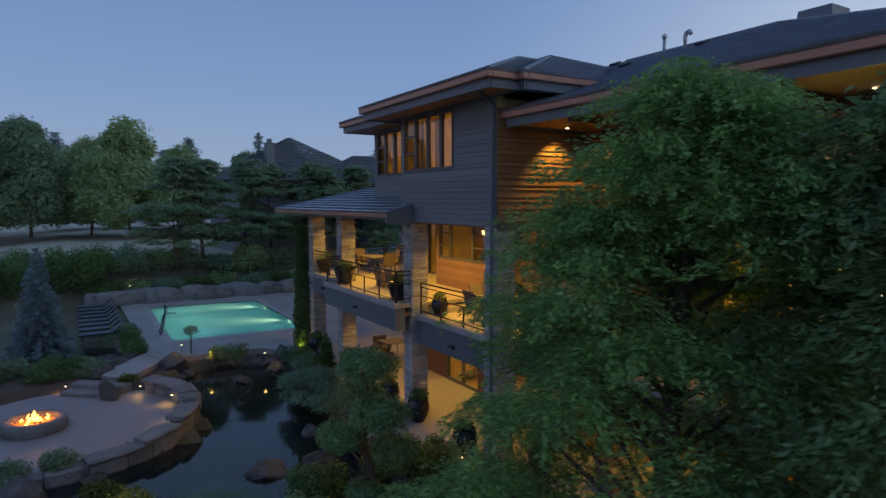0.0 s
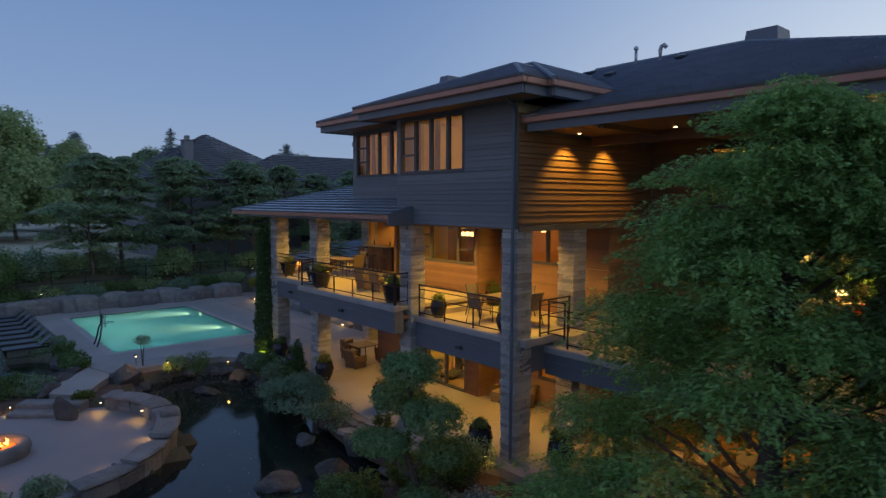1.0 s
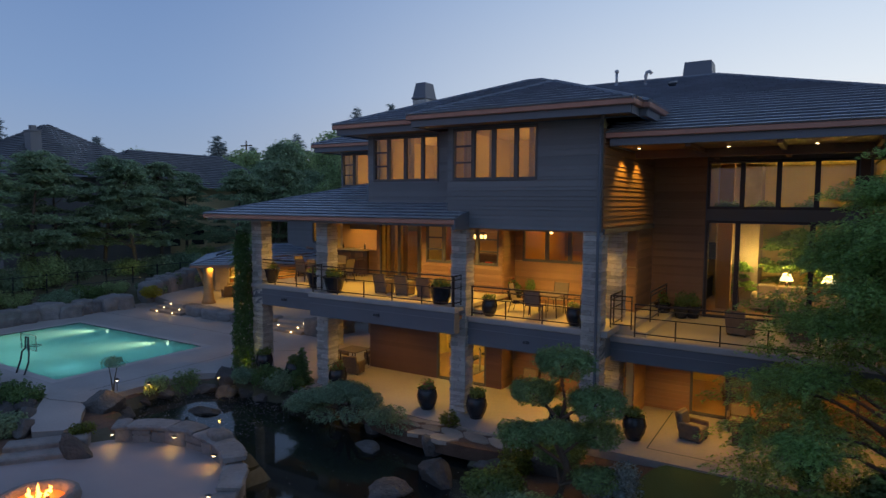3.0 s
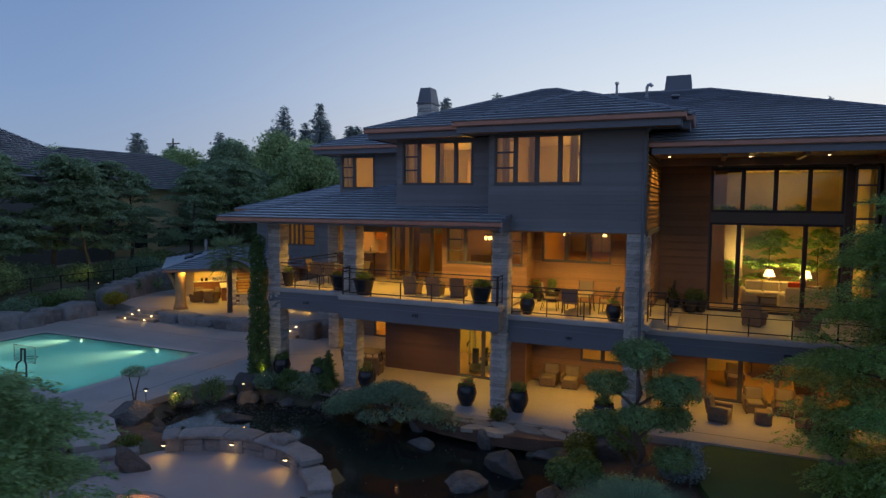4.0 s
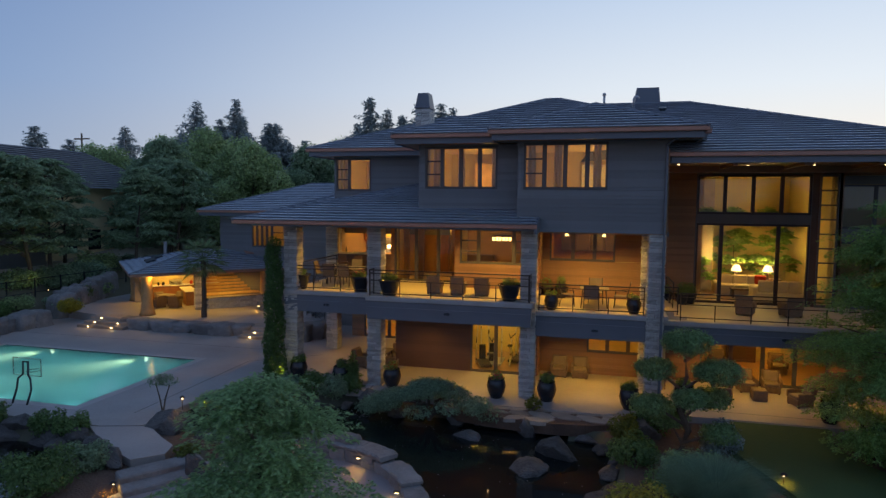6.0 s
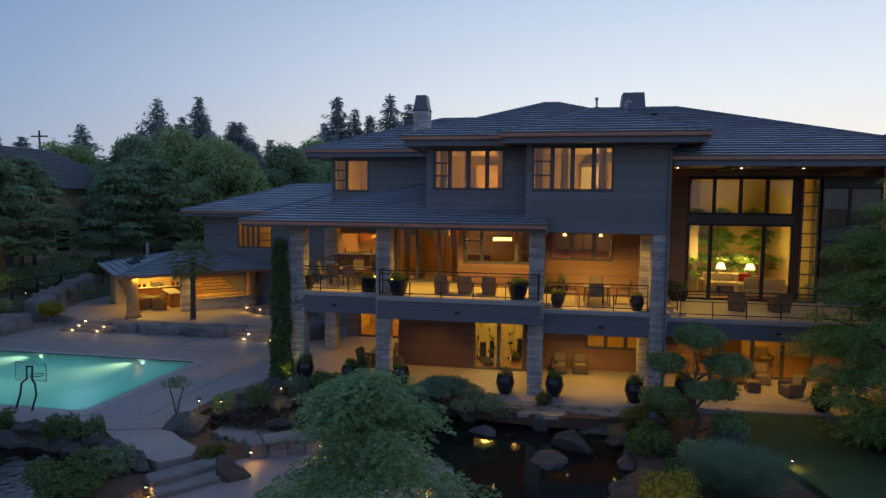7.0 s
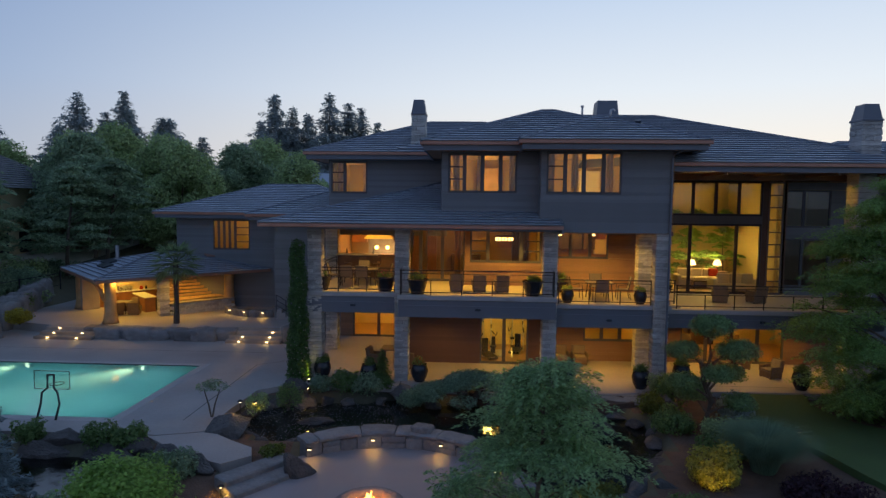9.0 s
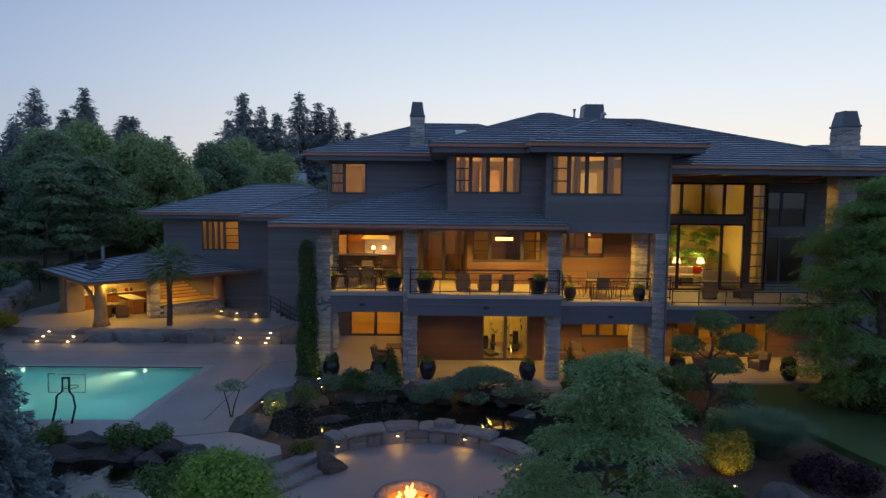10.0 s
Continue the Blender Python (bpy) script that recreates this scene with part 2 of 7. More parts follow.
LIME = leaf_material("lime_shrub_leaves", (0.16, 0.19, 0.04))
PURPLE = leaf_material("plum_foliage", (0.06, 0.03, 0.045))
REDLEAF = leaf_material("red_foliage", (0.25, 0.03, 0.02))
IVY = leaf_material("ivy_leaves", (0.10, 0.185, 0.06))
BLOSSOM = leaf_material("white_blossom", (0.6, 0.55, 0.55))
CLIPGREEN = leaf_material("bright_clipped_leaves", (0.27, 0.42, 0.10))
# leaf colour lowered to carry the shade at the right of the terrace
SHADELEAF = leaf_material("shaded_tree_leaves", (0.19, 0.28, 0.12))
GOLD = leaf_material("golden_leaves", (0.36, 0.35, 0.07))
PALMLEAF = leaf_material("palm_fronds", (0.22, 0.29, 0.14))


# ---- builders ----
def thing(name, label, category, m=None, group="", kind=""):
    ob = new(name)
    ob.empty_display_size = 0.2
    ob.matrix_basis = m or Matrix()
    return tagged(ob, label, category, group, kind)


def mesh_of(bm, name, mat, smooth=False):
    me = bpy.data.meshes.new(name)
    bm.normal_update()
    bm.to_mesh(me)
    bm.free()
    if mat:
        me.materials.append(mat)
    if smooth:
        for p in me.polygons:
            p.use_smooth = True
    return me


def part(name, bm, mat, parent, label="", m=None, smooth=False, kind=""):
    me = bm if isinstance(bm, bpy.types.Mesh) else mesh_of(bm, name, mat, smooth)
    ob = new(name, me)
    ob.parent = parent
    if m is not None:
        ob.matrix_basis = m
    return tagged(ob, label, kind=kind)


def solo(name, bm, mat, label, category, m=None, smooth=False, kind="", group=""):
    ob = new(name, bm if isinstance(bm, bpy.types.Mesh) else mesh_of(bm, name, mat, smooth))
    if m is not None:
        ob.matrix_basis = m
    return tagged(ob, label, category, group, kind)


def box(bm, x0, x1, y0, y1, z0, z1, bevel=0.0):
    v = [bm.verts.new(p) for p in product((x0, x1), (y0, y1), (z0, z1))]
    fs = [bm.faces.new([v[i] for i in q]) for q in ((0, 1, 3, 2), (4, 6, 7, 5), (0, 4, 5, 1), (2, 3, 7, 6), (0, 2, 6, 4), (1, 5, 7, 3))]
    if bevel:
        bmesh.ops.bevel(bm, geom=list({e for f in fs for e in f.edges}), offset=bevel, segments=1, affect="EDGES")
    return bm


def boxes(*args, bevel=0.0):
    bm = bmesh.new()
    for a in args:
        box(bm, *a, bevel=bevel)
    return bm


def lathe(profile, n=20, caps=True):
    """A turned form from (radius, height) pairs."""
    bm = bmesh.new()
    rings = [[bm.verts.new((r * math.cos(2 * math.pi * i / n), r * math.sin(2 * math.pi * i / n), z)) for i in range(n)] for r, z in profile]
    for a, b in zip(rings, rings[1:]):
        for i in range(n):
            bm.faces.new((a[i], a[(i + 1) % n], b[(i + 1) % n], b[i]))
    if caps:
        bm.faces.new(rings[0][::-1])
        bm.faces.new(rings[-1])
    return bm


def tube(bm, pts, radii, n=8):
    """A tapered pipe through the points."""
    rings = []
    for i, p in enumerate(pts):
        p = Vector(p)
        d = (Vector(pts[min(i + 1, len(pts) - 1)]) - Vector(pts[max(i - 1, 0)])).normalized()
        q = d.to_track_quat("Z", "Y")
        r = radii[i] if isinstance(radii, (list, tuple)) else radii
        rings.append([bm.verts.new(p + q @ Vector((r * math.cos(2 * math.pi * k / n), r * math.sin(2 * math.pi * k / n), 0))) for k in range(n)])
    for a, b in zip(rings, rings[1:]):
        for k in range(n):
            bm.faces.new((a[k], a[(k + 1) % n], b[(k + 1) % n], b[k]))
    bm.faces.new(rings[0][::-1])
    bm.faces.new(rings[-1])
    return bm


def slab(outline, z0, z1, holes=()):
    """A flat slab with straight sides from outlines, with holes."""
    bm = bmesh.new()
    edges = []
    for loop in (outline, *holes):
        vs = [bm.verts.new((x, y, z1)) for x, y in loop]
        edges += [bm.edges.new((vs[i], vs[(i + 1) % len(vs)])) for i in range(len(vs))]
    bmesh.ops.triangle_fill(bm, use_beauty=True, edges=edges, normal=(0, 0, 1))
    got = bmesh.ops.extrude_face_region(bm, geom=bm.faces[:])
    bmesh.ops.translate(bm, vec=(0, 0, z0 - z1), verts=[g for g in got["geom"] if isinstance(g, bmesh.types.BMVert)])
    bmesh.ops.recalc_face_normals(bm, faces=bm.faces[:])
    return bm


def rounded(points, steps=5):
    """A closed Catmull-Rom curve through the points."""
    out, n = [], len(points)
    for i in range(n):
        p = [Vector(points[(i + k - 1) % n]) for k in range(4)]
        for s in range(steps):
            t = s / steps
            q = 0.5 * (2 * p[1] + (p[2] - p[0]) * t + (2 * p[0] - 5 * p[1] + 4 * p[2] - p[3]) * t * t + (3 * p[1] - p[0] - 3 * p[2] + p[3]) * t ** 3)
            out.append((q.x, q.y))
    return out


def lamp(name, where, watts, colour=WARM, size=0.06, aim=None, cone=110, blend=0.8):
    """A real lamp: a spot when it is aimed, else a small ball."""
    data = bpy.data.lights.new(name, "SPOT" if aim else "POINT")
    data.energy, data.color, data.shadow_soft_size = watts, colour, size
    ob = new(name, data)
    if aim:
        data.spot_size, data.spot_blend = radians(cone), blend
        ob.matrix_basis = look(where, aim)
    else:
        ob.location = where
    return ob


def area(name, where, target, w, h, watts, colour=WARM):
    data = bpy.data.lights.new(name, "AREA")
    data.shape, data.size, data.size_y, data.energy, data.color = "RECTANGLE", w, h, watts, colour
    ob = new(name, data)
    ob.matrix_basis = look(where, target)
    return ob


def inside(x, y, poly):
    hit = False
    for (x0, y0), (x1, y1) in zip(poly, poly[1:] + poly[:1]):
        if (y0 > y) != (y1 > y) and x < (x1 - x0) * (y - y0) / (y1 - y0) + x0:
            hit = not hit
    return hit


# ---- terrain ----
POND = rounded([(-28.1, 3.9), (-28.5, 6.0), (-27.9, 7.5), (-26.2, 7.7), (-24.0, 8.0), (-22.0, 7.9), (-19.8, 7.7), (-18.0, 7.3), (-16.4, 7.1), (-15.0, 6.8), (-14.2, 5.4), (-14.5, 3.4),
                (-15.2, 1.8), (-16.2, 0.2), (-17.4, -1.3), (-18.6, -1.0), (-18.8, 0.6), (-19.2, 2.0), (-20.2, 3.2), (-21.6, 3.75), (-23.2, 3.8), (-24.8, 3.6), (-26.3, 3.4)], 4)
STREAM = rounded([(-34.8, 0.5), (-34.0, 1.7), (-32.0, 1.9), (-29.9, 1.5), (-29.2, 0.2), (-29.4, -1.6), (-31.0, -2.3), (-31.7, -0.7), (-33.4, -0.1)], 4)
LAWN_EDGE = rounded([(-10.5, 8.66), (-9.0, 8.68), (-7.4, 8.66), (-7.7, 7.4), (-7.2, 5.6), (-5.2, 4.2), (-1.5, 3.2), (4.0, 2.6), (8.0, 1.0), (6.0, -4.0), (-2.0, -5.0), (-7.5, -3.4), (-9.2, 0.2), (-9.9, 3.2), (-10.9, 6.4)], 6)
POOL = [(-32.45, 3.95), (-32.45, 10.6), (-43.2, 10.6), (-43.2, 3.95)]


def terrain(x, y):
    if inside(x, y, POND):
        return -1.5
    if inside(x, y, STREAM):
        return -1.1
    if inside(x, y, LAWN_EDGE):
        return -0.55
    if -43.9 < x < -31.8 and 3.2 < y < 11.3:
        return -2.6
    if (x + 22.8) ** 2 + (y + 0.8) ** 2 < 4.6 ** 2:
        return FIRE - 0.15
    if -30 < x < -25.2 and 0.2 < y < 3.9:
        return -0.5
    if -46 < x < -29.5 and 1.4 < y < 3.0:
        return -0.34
    z = -0.42
    if y < -2:
        z -= min(1.2, (-2 - y) * 0.1)
    if x < -46:
        z += min(2.2, (-46 - x) * 0.45)
    if y > 30:
        z += min(3, (y - 30) * 0.1)
    return z + 0.10 * noise.noise((x * 0.35, y * 0.35, 0)) - 0.05


def ground_sheet():
    xs = [-2500, -700, -250, -120, -80] + [-64 + 0.5 * i for i in range(149)] + [20, 40, 100, 300, 900, 2500]
    ys = [-2500, -600, -150, -60, -35] + [-26 + 0.5 * i for i in range(117)] + [40, 55, 80, 140, 300, 900, 2500]
    verts = [(x, y, terrain(x, y)) for y in ys for x in xs]
    n = len(xs)
    faces = [(j * n + i, j * n + i + 1, (j + 1) * n + i + 1, (j + 1) * n + i) for j in range(len(ys) - 1) for i in range(n - 1)]
    me = bpy.data.meshes.new("ground")
    me.from_pydata(verts, [], faces)
    for k, mat in enumerate((GROUND, FIELD, SOIL, PONDBED)):
        me.materials.append(mat)
    for p in me.polygons:
        c = p.center
        p.use_smooth = True
        if c.x < -52 or c.y > 60 or c.y < -60 or c.x > 30:
            p.material_index = 1
        elif inside(c.x, c.y, POND) or inside(c.x, c.y, STREAM) or (c.z < -0.62 and c.y > -2):
            p.material_index = 3
        elif c.x > -30 and c.y < 9:
            p.material_index = 2
    ob = new("ground", me)
    return tagged(ob, "garden ground of lawn, bark mulch and dry grass", "ground", kind="structure")


ground_sheet()
solo("lawn", slab(LAWN_EDGE, -0.7, -0.3), LAWN, "dark green mown lawn edged by mulch beds", "lawn", kind="structure")
FIRE_C = (-22.8, -0.8)
# terrace slab with the pool cut out, along the pond's back shore and under the house
terrace_line = [(-47.0, 2.4), (-33.0, 2.6), (-30.2, 2.6), (-28.9, 3.0), (-28.9, 5.0), (-28.7, 7.4), (-27.6, 8.2), (-25.0, 8.3), (-22.0, 8.35), (-18.0, 8.0), (-14.6, 8.0), (-12.6, 8.6), (-2.0, 8.75), (-2.0, 26.0), (-47.0, 26.0)]
solo("pavement", slab(terrace_line, G - 0.25, G, [POOL]), PAVING, "pale concrete pool terrace and covered patio", "pavement", kind="structure")
bm = bmesh.new()
for a, b in (((-30.0, 3.9), (-30.0, 11.0)), ((-46, 13.2), (-30.0, 13.2)), ((-30.0, 11.0), (-27.3, 13.0)), ((-23.3, 8.6), (-23.3, 12)), ((-11.2, 9.4), (-4.0, 9.4)), ((-11.2, 9.4), (-11.2, 13.0))):
    d = (Vector((*b, 0)) - Vector((*a, 0))).normalized() * 0.02
    q = Vector((-d.y, d.x, 0))
    vs = [Vector((*p, G + 0.004)) + s for p, s in ((a, q), (a, -q), (b, -q), (b, q))]
    bm.faces.new([bm.verts.new(v) for v in vs][::-1])
solo("joint", bm, DARKMETAL, "dark expansion joints in the terrace concrete", "trim", kind="structure")

# pool
bm = bmesh.new()
box(bm, -43.2, -32.45, 3.95, 10.6, -2.3, G - 0.012)
bm.faces.ensure_lookup_table()
top = max(bm.faces, key=lambda f: f.calc_center_median().z)
bmesh.ops.delete(bm, geom=[top], context="FACES_ONLY")
bmesh.ops.reverse_faces(bm, faces=bm.faces[:])
pool = thing("swimming_pool", "rectangular swimming pool glowing turquoise, set in the terrace", "pool", kind="")
part("basin", bm, POOLTILE, pool)
bm = bmesh.new()
f = bm.faces.new([bm.verts.new((x, y, G - 0.03)) for x, y in ((-43.2, 3.95), (-32.45, 3.95), (-32.45, 10.6), (-43.2, 10.6))])
part("water_surface", bm, POOLWATER, pool)
for x0, x1, y0, y1 in ((-43.55, -32.1, 3.6, 3.95), (-43.55, -32.1, 10.6, 10.95), (-32.45, -32.1, 3.95, 10.6), (-43.55, -43.2, 3.95, 10.6)):
    part("coping", boxes((x0, x1, y0, y1, G - 0.08, G + 0.008), bevel=0.006), COPING, pool)
for x in (-40.3, -35.0):
    part("pool_light", lathe([(0.0001, 0), (0.085, 0.0), (0.085, 0.05), (0.0001, 0.06)], 14, False), POOLLAMP, pool, "round underwater lamp in the wall", m=pose(x, 10.55, -0.4, 90, 0, 0))
    lamp("pool_lamp", (x, 10.4, -0.7), 460, (1.0, 0.82, 0.45), 0.12, (x - 2.3, 5.2, -0.6), 85, 1.0)
    # extra spot without a fixture, added deeper to stretch the beam across the water
    lamp("pool_lamp", (x, 10.35, -1.7), 330, (1.0, 0.82, 0.45), 0.15, (x - 2.0, 6.2, -0.2), 60, 1.0)
# fill lamps added low in the basin to brighten the water evenly; no fixtures there
for x in (-41.6, -37.8, -34.0):
    lamp("pool_fill", (x, 5.4, -2.1), 42, (0.75, 1.0, 1.0), 0.5)
    lamp("pool_fill", (x, 9.0, -2.1), 30, (0.75, 1.0, 1.0), 0.5)

# pond water
bm = bmesh.new()
bm.faces.new([bm.verts.new((x, y, WATER)) for x, y in ((-29.2, -2.2), (-13.2, -2.2), (-13.2, 8.4), (-29.2, 8.4))])
solo("water", bm, PONDWATER, "dark still garden pond reflecting the sky", "pond", kind="structure")
bm = bmesh.new()
bm.faces.new([bm.verts.new((x, y, -0.68)) for x, y in ((-36, -3.6), (-29, -3.6), (-29, 2.2), (-36, 2.2))])
solo("water", bm, STREAMWATER, "small upper garden pool with rippled water", "pond", kind="structure")


# ---- walls with openings and lapped boards ----
def wall(name, x, y, z, turn, length, height, openings=(), mat=SIDING, inner=PLASTER, thick=0.22, boards=True, label="dark painted lap siding wall"):
    """A wall along its own x, outside towards its own -y; openings (u0, u1, v0, v1)."""
    us = sorted({0, length, *[o[0] for o in openings], *[o[1] for o in openings]})
    vs = sorted({0, height, *[o[2] for o in openings], *[o[3] for o in openings]})
    bm = bmesh.new()
    for u0, u1 in zip(us, us[1:]):
        for v0, v1 in zip(vs, vs[1:]):
            if not any(o[0] <= (u0 + u1) / 2 <= o[1] and o[2] <= (v0 + v1) / 2 <= o[3] for o in openings):
                box(bm, u0, u1, 0, thick, v0, v1)
    bmesh.ops.remove_doubles(bm, verts=bm.verts[:], dist=0.001)
    me = mesh_of(bm, name, inner)
    ob = new(name, me)
    ob.matrix_basis = pose(x, y, z, 0, 0, turn)
    tagged(ob, label, "wall", kind="structure")
    if boards:
        BOARDS.append((ob, length, height, openings, mat, 0.15))
    return ob


BOARDS = []
board_meshes = {}


def lay_boards():
    for ob, length, height, openings, mat, step in BOARDS:
        edges = {round((i - 0.24 * (i % 2)) * step, 3) for i in range(int(height / step) + 1)} | {height} | {o[2] for o in openings} | {o[3] for o in openings}
        edges = sorted(e for e in edges if 0 <= e <= height)
        for v, top in zip(edges, edges[1:]):
            h = top - v
            if h < 0.015:
                continue
            cuts = sorted((o[0], o[1]) for o in openings if o[2] < v + h - 0.004 and o[3] > v + 0.004)
            u, spans = 0.0, []
            for a, b in cuts:
                if a > u + 0.02:
                    spans.append((u, a))
                u = max(u, b)
            if u < length - 0.02:
                spans.append((u, length))
            for a, b in spans:
                key = (round(b - a, 2), round(h, 3), mat.name)
                if key not in board_meshes:
                    bm = bmesh.new()
                    w = b - a
                    prof = ((-0.006, 0.0), (-0.006, 0.02), (-0.06, 0.02), (-0.022, h), (-0.001, h), (-0.001, 0.0)) if h > 0.09 and mat is SIDING_WARM else ((-0.034, 0.0), (-0.014, h), (-0.001, h), (-0.001, 0.0)) if h > 0.09 else ((-0.03, 0.0), (-0.022, h), (-0.001, h), (-0.001, 0.0))
                    l0 = [bm.verts.new((0, p, q)) for p, q in prof]
                    l1 = [bm.verts.new((w, p, q)) for p, q in prof]
                    for i in range(len(prof)):
                        bm.faces.new((l0[i], l1[i], l1[(i + 1) % len(prof)], l0[(i + 1) % len(prof)]))
                    bm.faces.new(l0[::-1])
                    bm.faces.new(l1)
                    bmesh.ops.recalc_face_normals(bm, faces=bm.faces[:])
                    board_meshes[key] = mesh_of(bm, "siding_board", mat)
                part("siding_board", board_meshes[key], mat, ob, m=pose(a, 0, v))


COUNT = {"window": 0, "door": 0}


def window(x, y, z, turn, w, h, splits=(), bars=None, frame_mat=TRIM, label="dark framed window lit warm from inside", kind_name="window", depth=0.1, fr=0.06, out=0.05):
    """A framed window in its own opening; splits: fractions of the width; bars: {pane: number of panes stacked}."""
    COUNT[kind_name] += 1
    ob = thing(f"{kind_name}_{COUNT[kind_name]}", label, kind_name, pose(x, y, z, 0, 0, turn), kind="structure")
    part("window_frame", boxes((0, w, -out, depth, 0, fr), (0, w, -out, depth, h - fr, h), (0, fr, -out, depth, fr, h - fr), (w - fr, w, -out, depth, fr, h - fr)), frame_mat, ob)
    edges = [0, *splits, 1]
    for s in splits:
        part("mullion", boxes((s * w - fr * 0.8, s * w + fr * 0.8, -out * 0.6, depth * 0.8, fr, h - fr)), frame_mat, ob)
    for i, (a, b) in enumerate(zip(edges, edges[1:])):
        u0, u1 = a * w + fr * 0.8, b * w - fr * 0.8
        rows = (bars or {}).get(i, 1)
        sash = part("sash", boxes((u0 - 0.01, u0 + 0.03, -0.012, 0.045, fr, h - fr), (u1 - 0.03, u1 + 0.01, -0.012, 0.045, fr, h - fr), (u0, u1, -0.012, 0.045, fr, fr + 0.035), (u0, u1, -0.012, 0.045, h - fr - 0.035, h - fr)), frame_mat, ob)
        for r in range(rows):
            v0, v1 = fr + (h - 2 * fr) * r / rows, fr + (h - 2 * fr) * (r + 1) / rows
            if r:
                part("glazing_bar", boxes((u0 + 0.03, u1 - 0.03, -0.02, 0.05, v0 - 0.03, v0 + 0.03)), frame_mat, sash)
            bm = bmesh.new()
            bm.faces.new([bm.verts.new(p) for p in ((u0, 0.02, v0), (u1, 0.02, v0), (u1, 0.02, v1), (u0, 0.02, v1))])
            g = part("pane", bm, GLASS, sash)
            g.visible_shadow = False
    return ob


def room(name, x0, x1, y0, y1, z0, z1, mat, floor_mat=WOODFLOOR, label="plastered room"):
    """Inner faces of a room: back, sides, floor and ceiling, open towards the windows."""
    t = 0.1
    solo("floor", boxes((x0, x1, y0, y1, z0 - t, z0)), floor_mat, f"floor of the {name}", "floor", kind="structure")
    solo("ceiling", boxes((x0, x1, y0, y1, z1, z1 + t)), CREAM, f"ceiling of the {name}", "ceiling", kind="structure")
    solo("wall_inner", boxes((x0, x1, y1, y1 + t, z0, z1)), mat, f"back wall of the {name}", "wall", kind="structure")
    solo("wall_inner", boxes((x0, x0 + t, y0, y1, z0, z1)), mat, f"side wall of the {name}", "wall", kind="structure")
    solo("wall_inner", boxes((x1 - t, x1, y0, y1, z0, z1)), mat, f"side wall of the {name}", "wall", kind="structure")


# upper storey, front: bump with the wide window, and the wall left of it
Z1, Z2 = 3.35, 6.4
wall("wall_upper_bump", -17.75, 9.1, 5.95, 0, 5.15, 3.6, [(0.2, 3.15, 1.52, 3.2)])
wall("wall_upper_front", -21.75, 10.0, 5.95, 0, 4.0, 3.6, [(0.25, 3.1, 1.55, 3.18)])
wall("wall_upper_step", -17.75, 10.0, 5.95, -90, 0.9, 3.6)
wall("wall_upper_side_east", -12.6, 9.1, 5.95, 90, 6.3, 2.95, mat=SIDING_WARM, label="siding side wall washed by downlights")
wall("wall_upper_side_west", -21.75, 15.5, 5.95, -90, 5.5, 3.6)
window(-17.55, 9.1, 7.47, 0, 2.95, 1.68, (0.25, 0.5, 0.76), {0: 3})
window(-21.5, 10.0, 7.5, 0, 2.85, 1.63, (0.24, 0.5, 0.76), {0: 3})
wall("wall_upper_west_block", -27.75, 15.45, 5.4, 0, 6.0, 4.2, [(0.1, 1.95, 2.1, 3.72)])
wall("wall_west_block_side", -27.75, 24.0, 3.0, -90, 8.5, 6.6)
window(-27.65, 15.45, 7.5, 0, 1.85, 1.62, (0.38,), {0: 3})
room("upper bedroom", -17.7, -12.85, 9.35, 13.5, 6.5, 9.14, CREAM)
room("upper sitting room", -21.5, -17.9, 10.25, 14.0, 6.5, 9.14, PLASTER)
room("west bedroom", -27.5, -22.5, 15.7, 19.0, 6.5, 9.14, PLASTER)
# curtains and shelves behind the upper panes
def curtain(x0, x1, y, z0, z1, mat=FABRIC, label="long cream curtain gathered beside the window"):
    bm = bmesh.new()
    n = max(8, int((x1 - x0) / 0.03))
    lo = [bm.verts.new((x0 + (x1 - x0) * i / n, y + 0.035 * math.sin(i * 1.1), z0)) for i in range(n + 1)]
    hi = [bm.verts.new((x0 + (x1 - x0) * i / n, y + 0.035 * math.sin(i * 1.1), z1)) for i in range(n + 1)]
    for i in range(n):
        bm.faces.new((lo[i], lo[i + 1], hi[i + 1], hi[i]))
    bmesh.ops.solidify(bm, geom=bm.faces[:], thickness=0.008)
    return solo("curtain", bm, mat, label, "curtain", smooth=True)


# lower storeys, walls behind the decks
wall("wall_dining_bay", -20.75, 12.15, Z1, 0, 3.55, 2.7, [(0.2, 3.4, 1.05, 2.55)], SIDING_WARM)
window(-20.55, 12.15, Z1 + 1.05, 0, 3.2, 1.5, (0.25, 0.72), {0: 3, 2: 3})
wall("wall_bay_side", -17.2, 12.15, Z1 - 0.4, 90, 1.05, 3.1, (), SIDING_WARM)
wall("wall_breakfast", -17.2, 13.2, Z1 - 0.4, 0, 4.6, 3.1, [(0.35, 3.05, 1.6, 3.0)], SIDING_WARM)
window(-16.85, 13.2, Z1 + 1.2, 0, 2.7, 1.4, (0.36, 0.69))
wall("wall_breakfast_return", -12.6, 13.2, 2.6, 90, 2.2, 3.3, (), SIDING_WARM)
wall("wall_slider", -24.1, 13.6, Z1, 0, 3.35, 2.7, [(0.15, 3.3, 0.0, 2.5)], SIDING_WARM)
window(-23.95, 13.6, Z1, 0, 3.15, 2.5, (0.33, 0.66), kind_name="door", label="tall sliding glass doors to the deck")
wall("wall_bay_side", -20.75, 13.6, Z1, -90, 1.45, 2.7, (), SIDING_WARM)
wall("wall_kitchen", -27.1, 14.3, Z1, 0, 3.0, 2.7, [(0.05, 2.85, 1.15, 2.6)], SIDING_WARM)
wall("wall_kitchen_side", -24.1, 14.3, Z1, -90, 0.7, 2.7, (), SIDING_WARM)
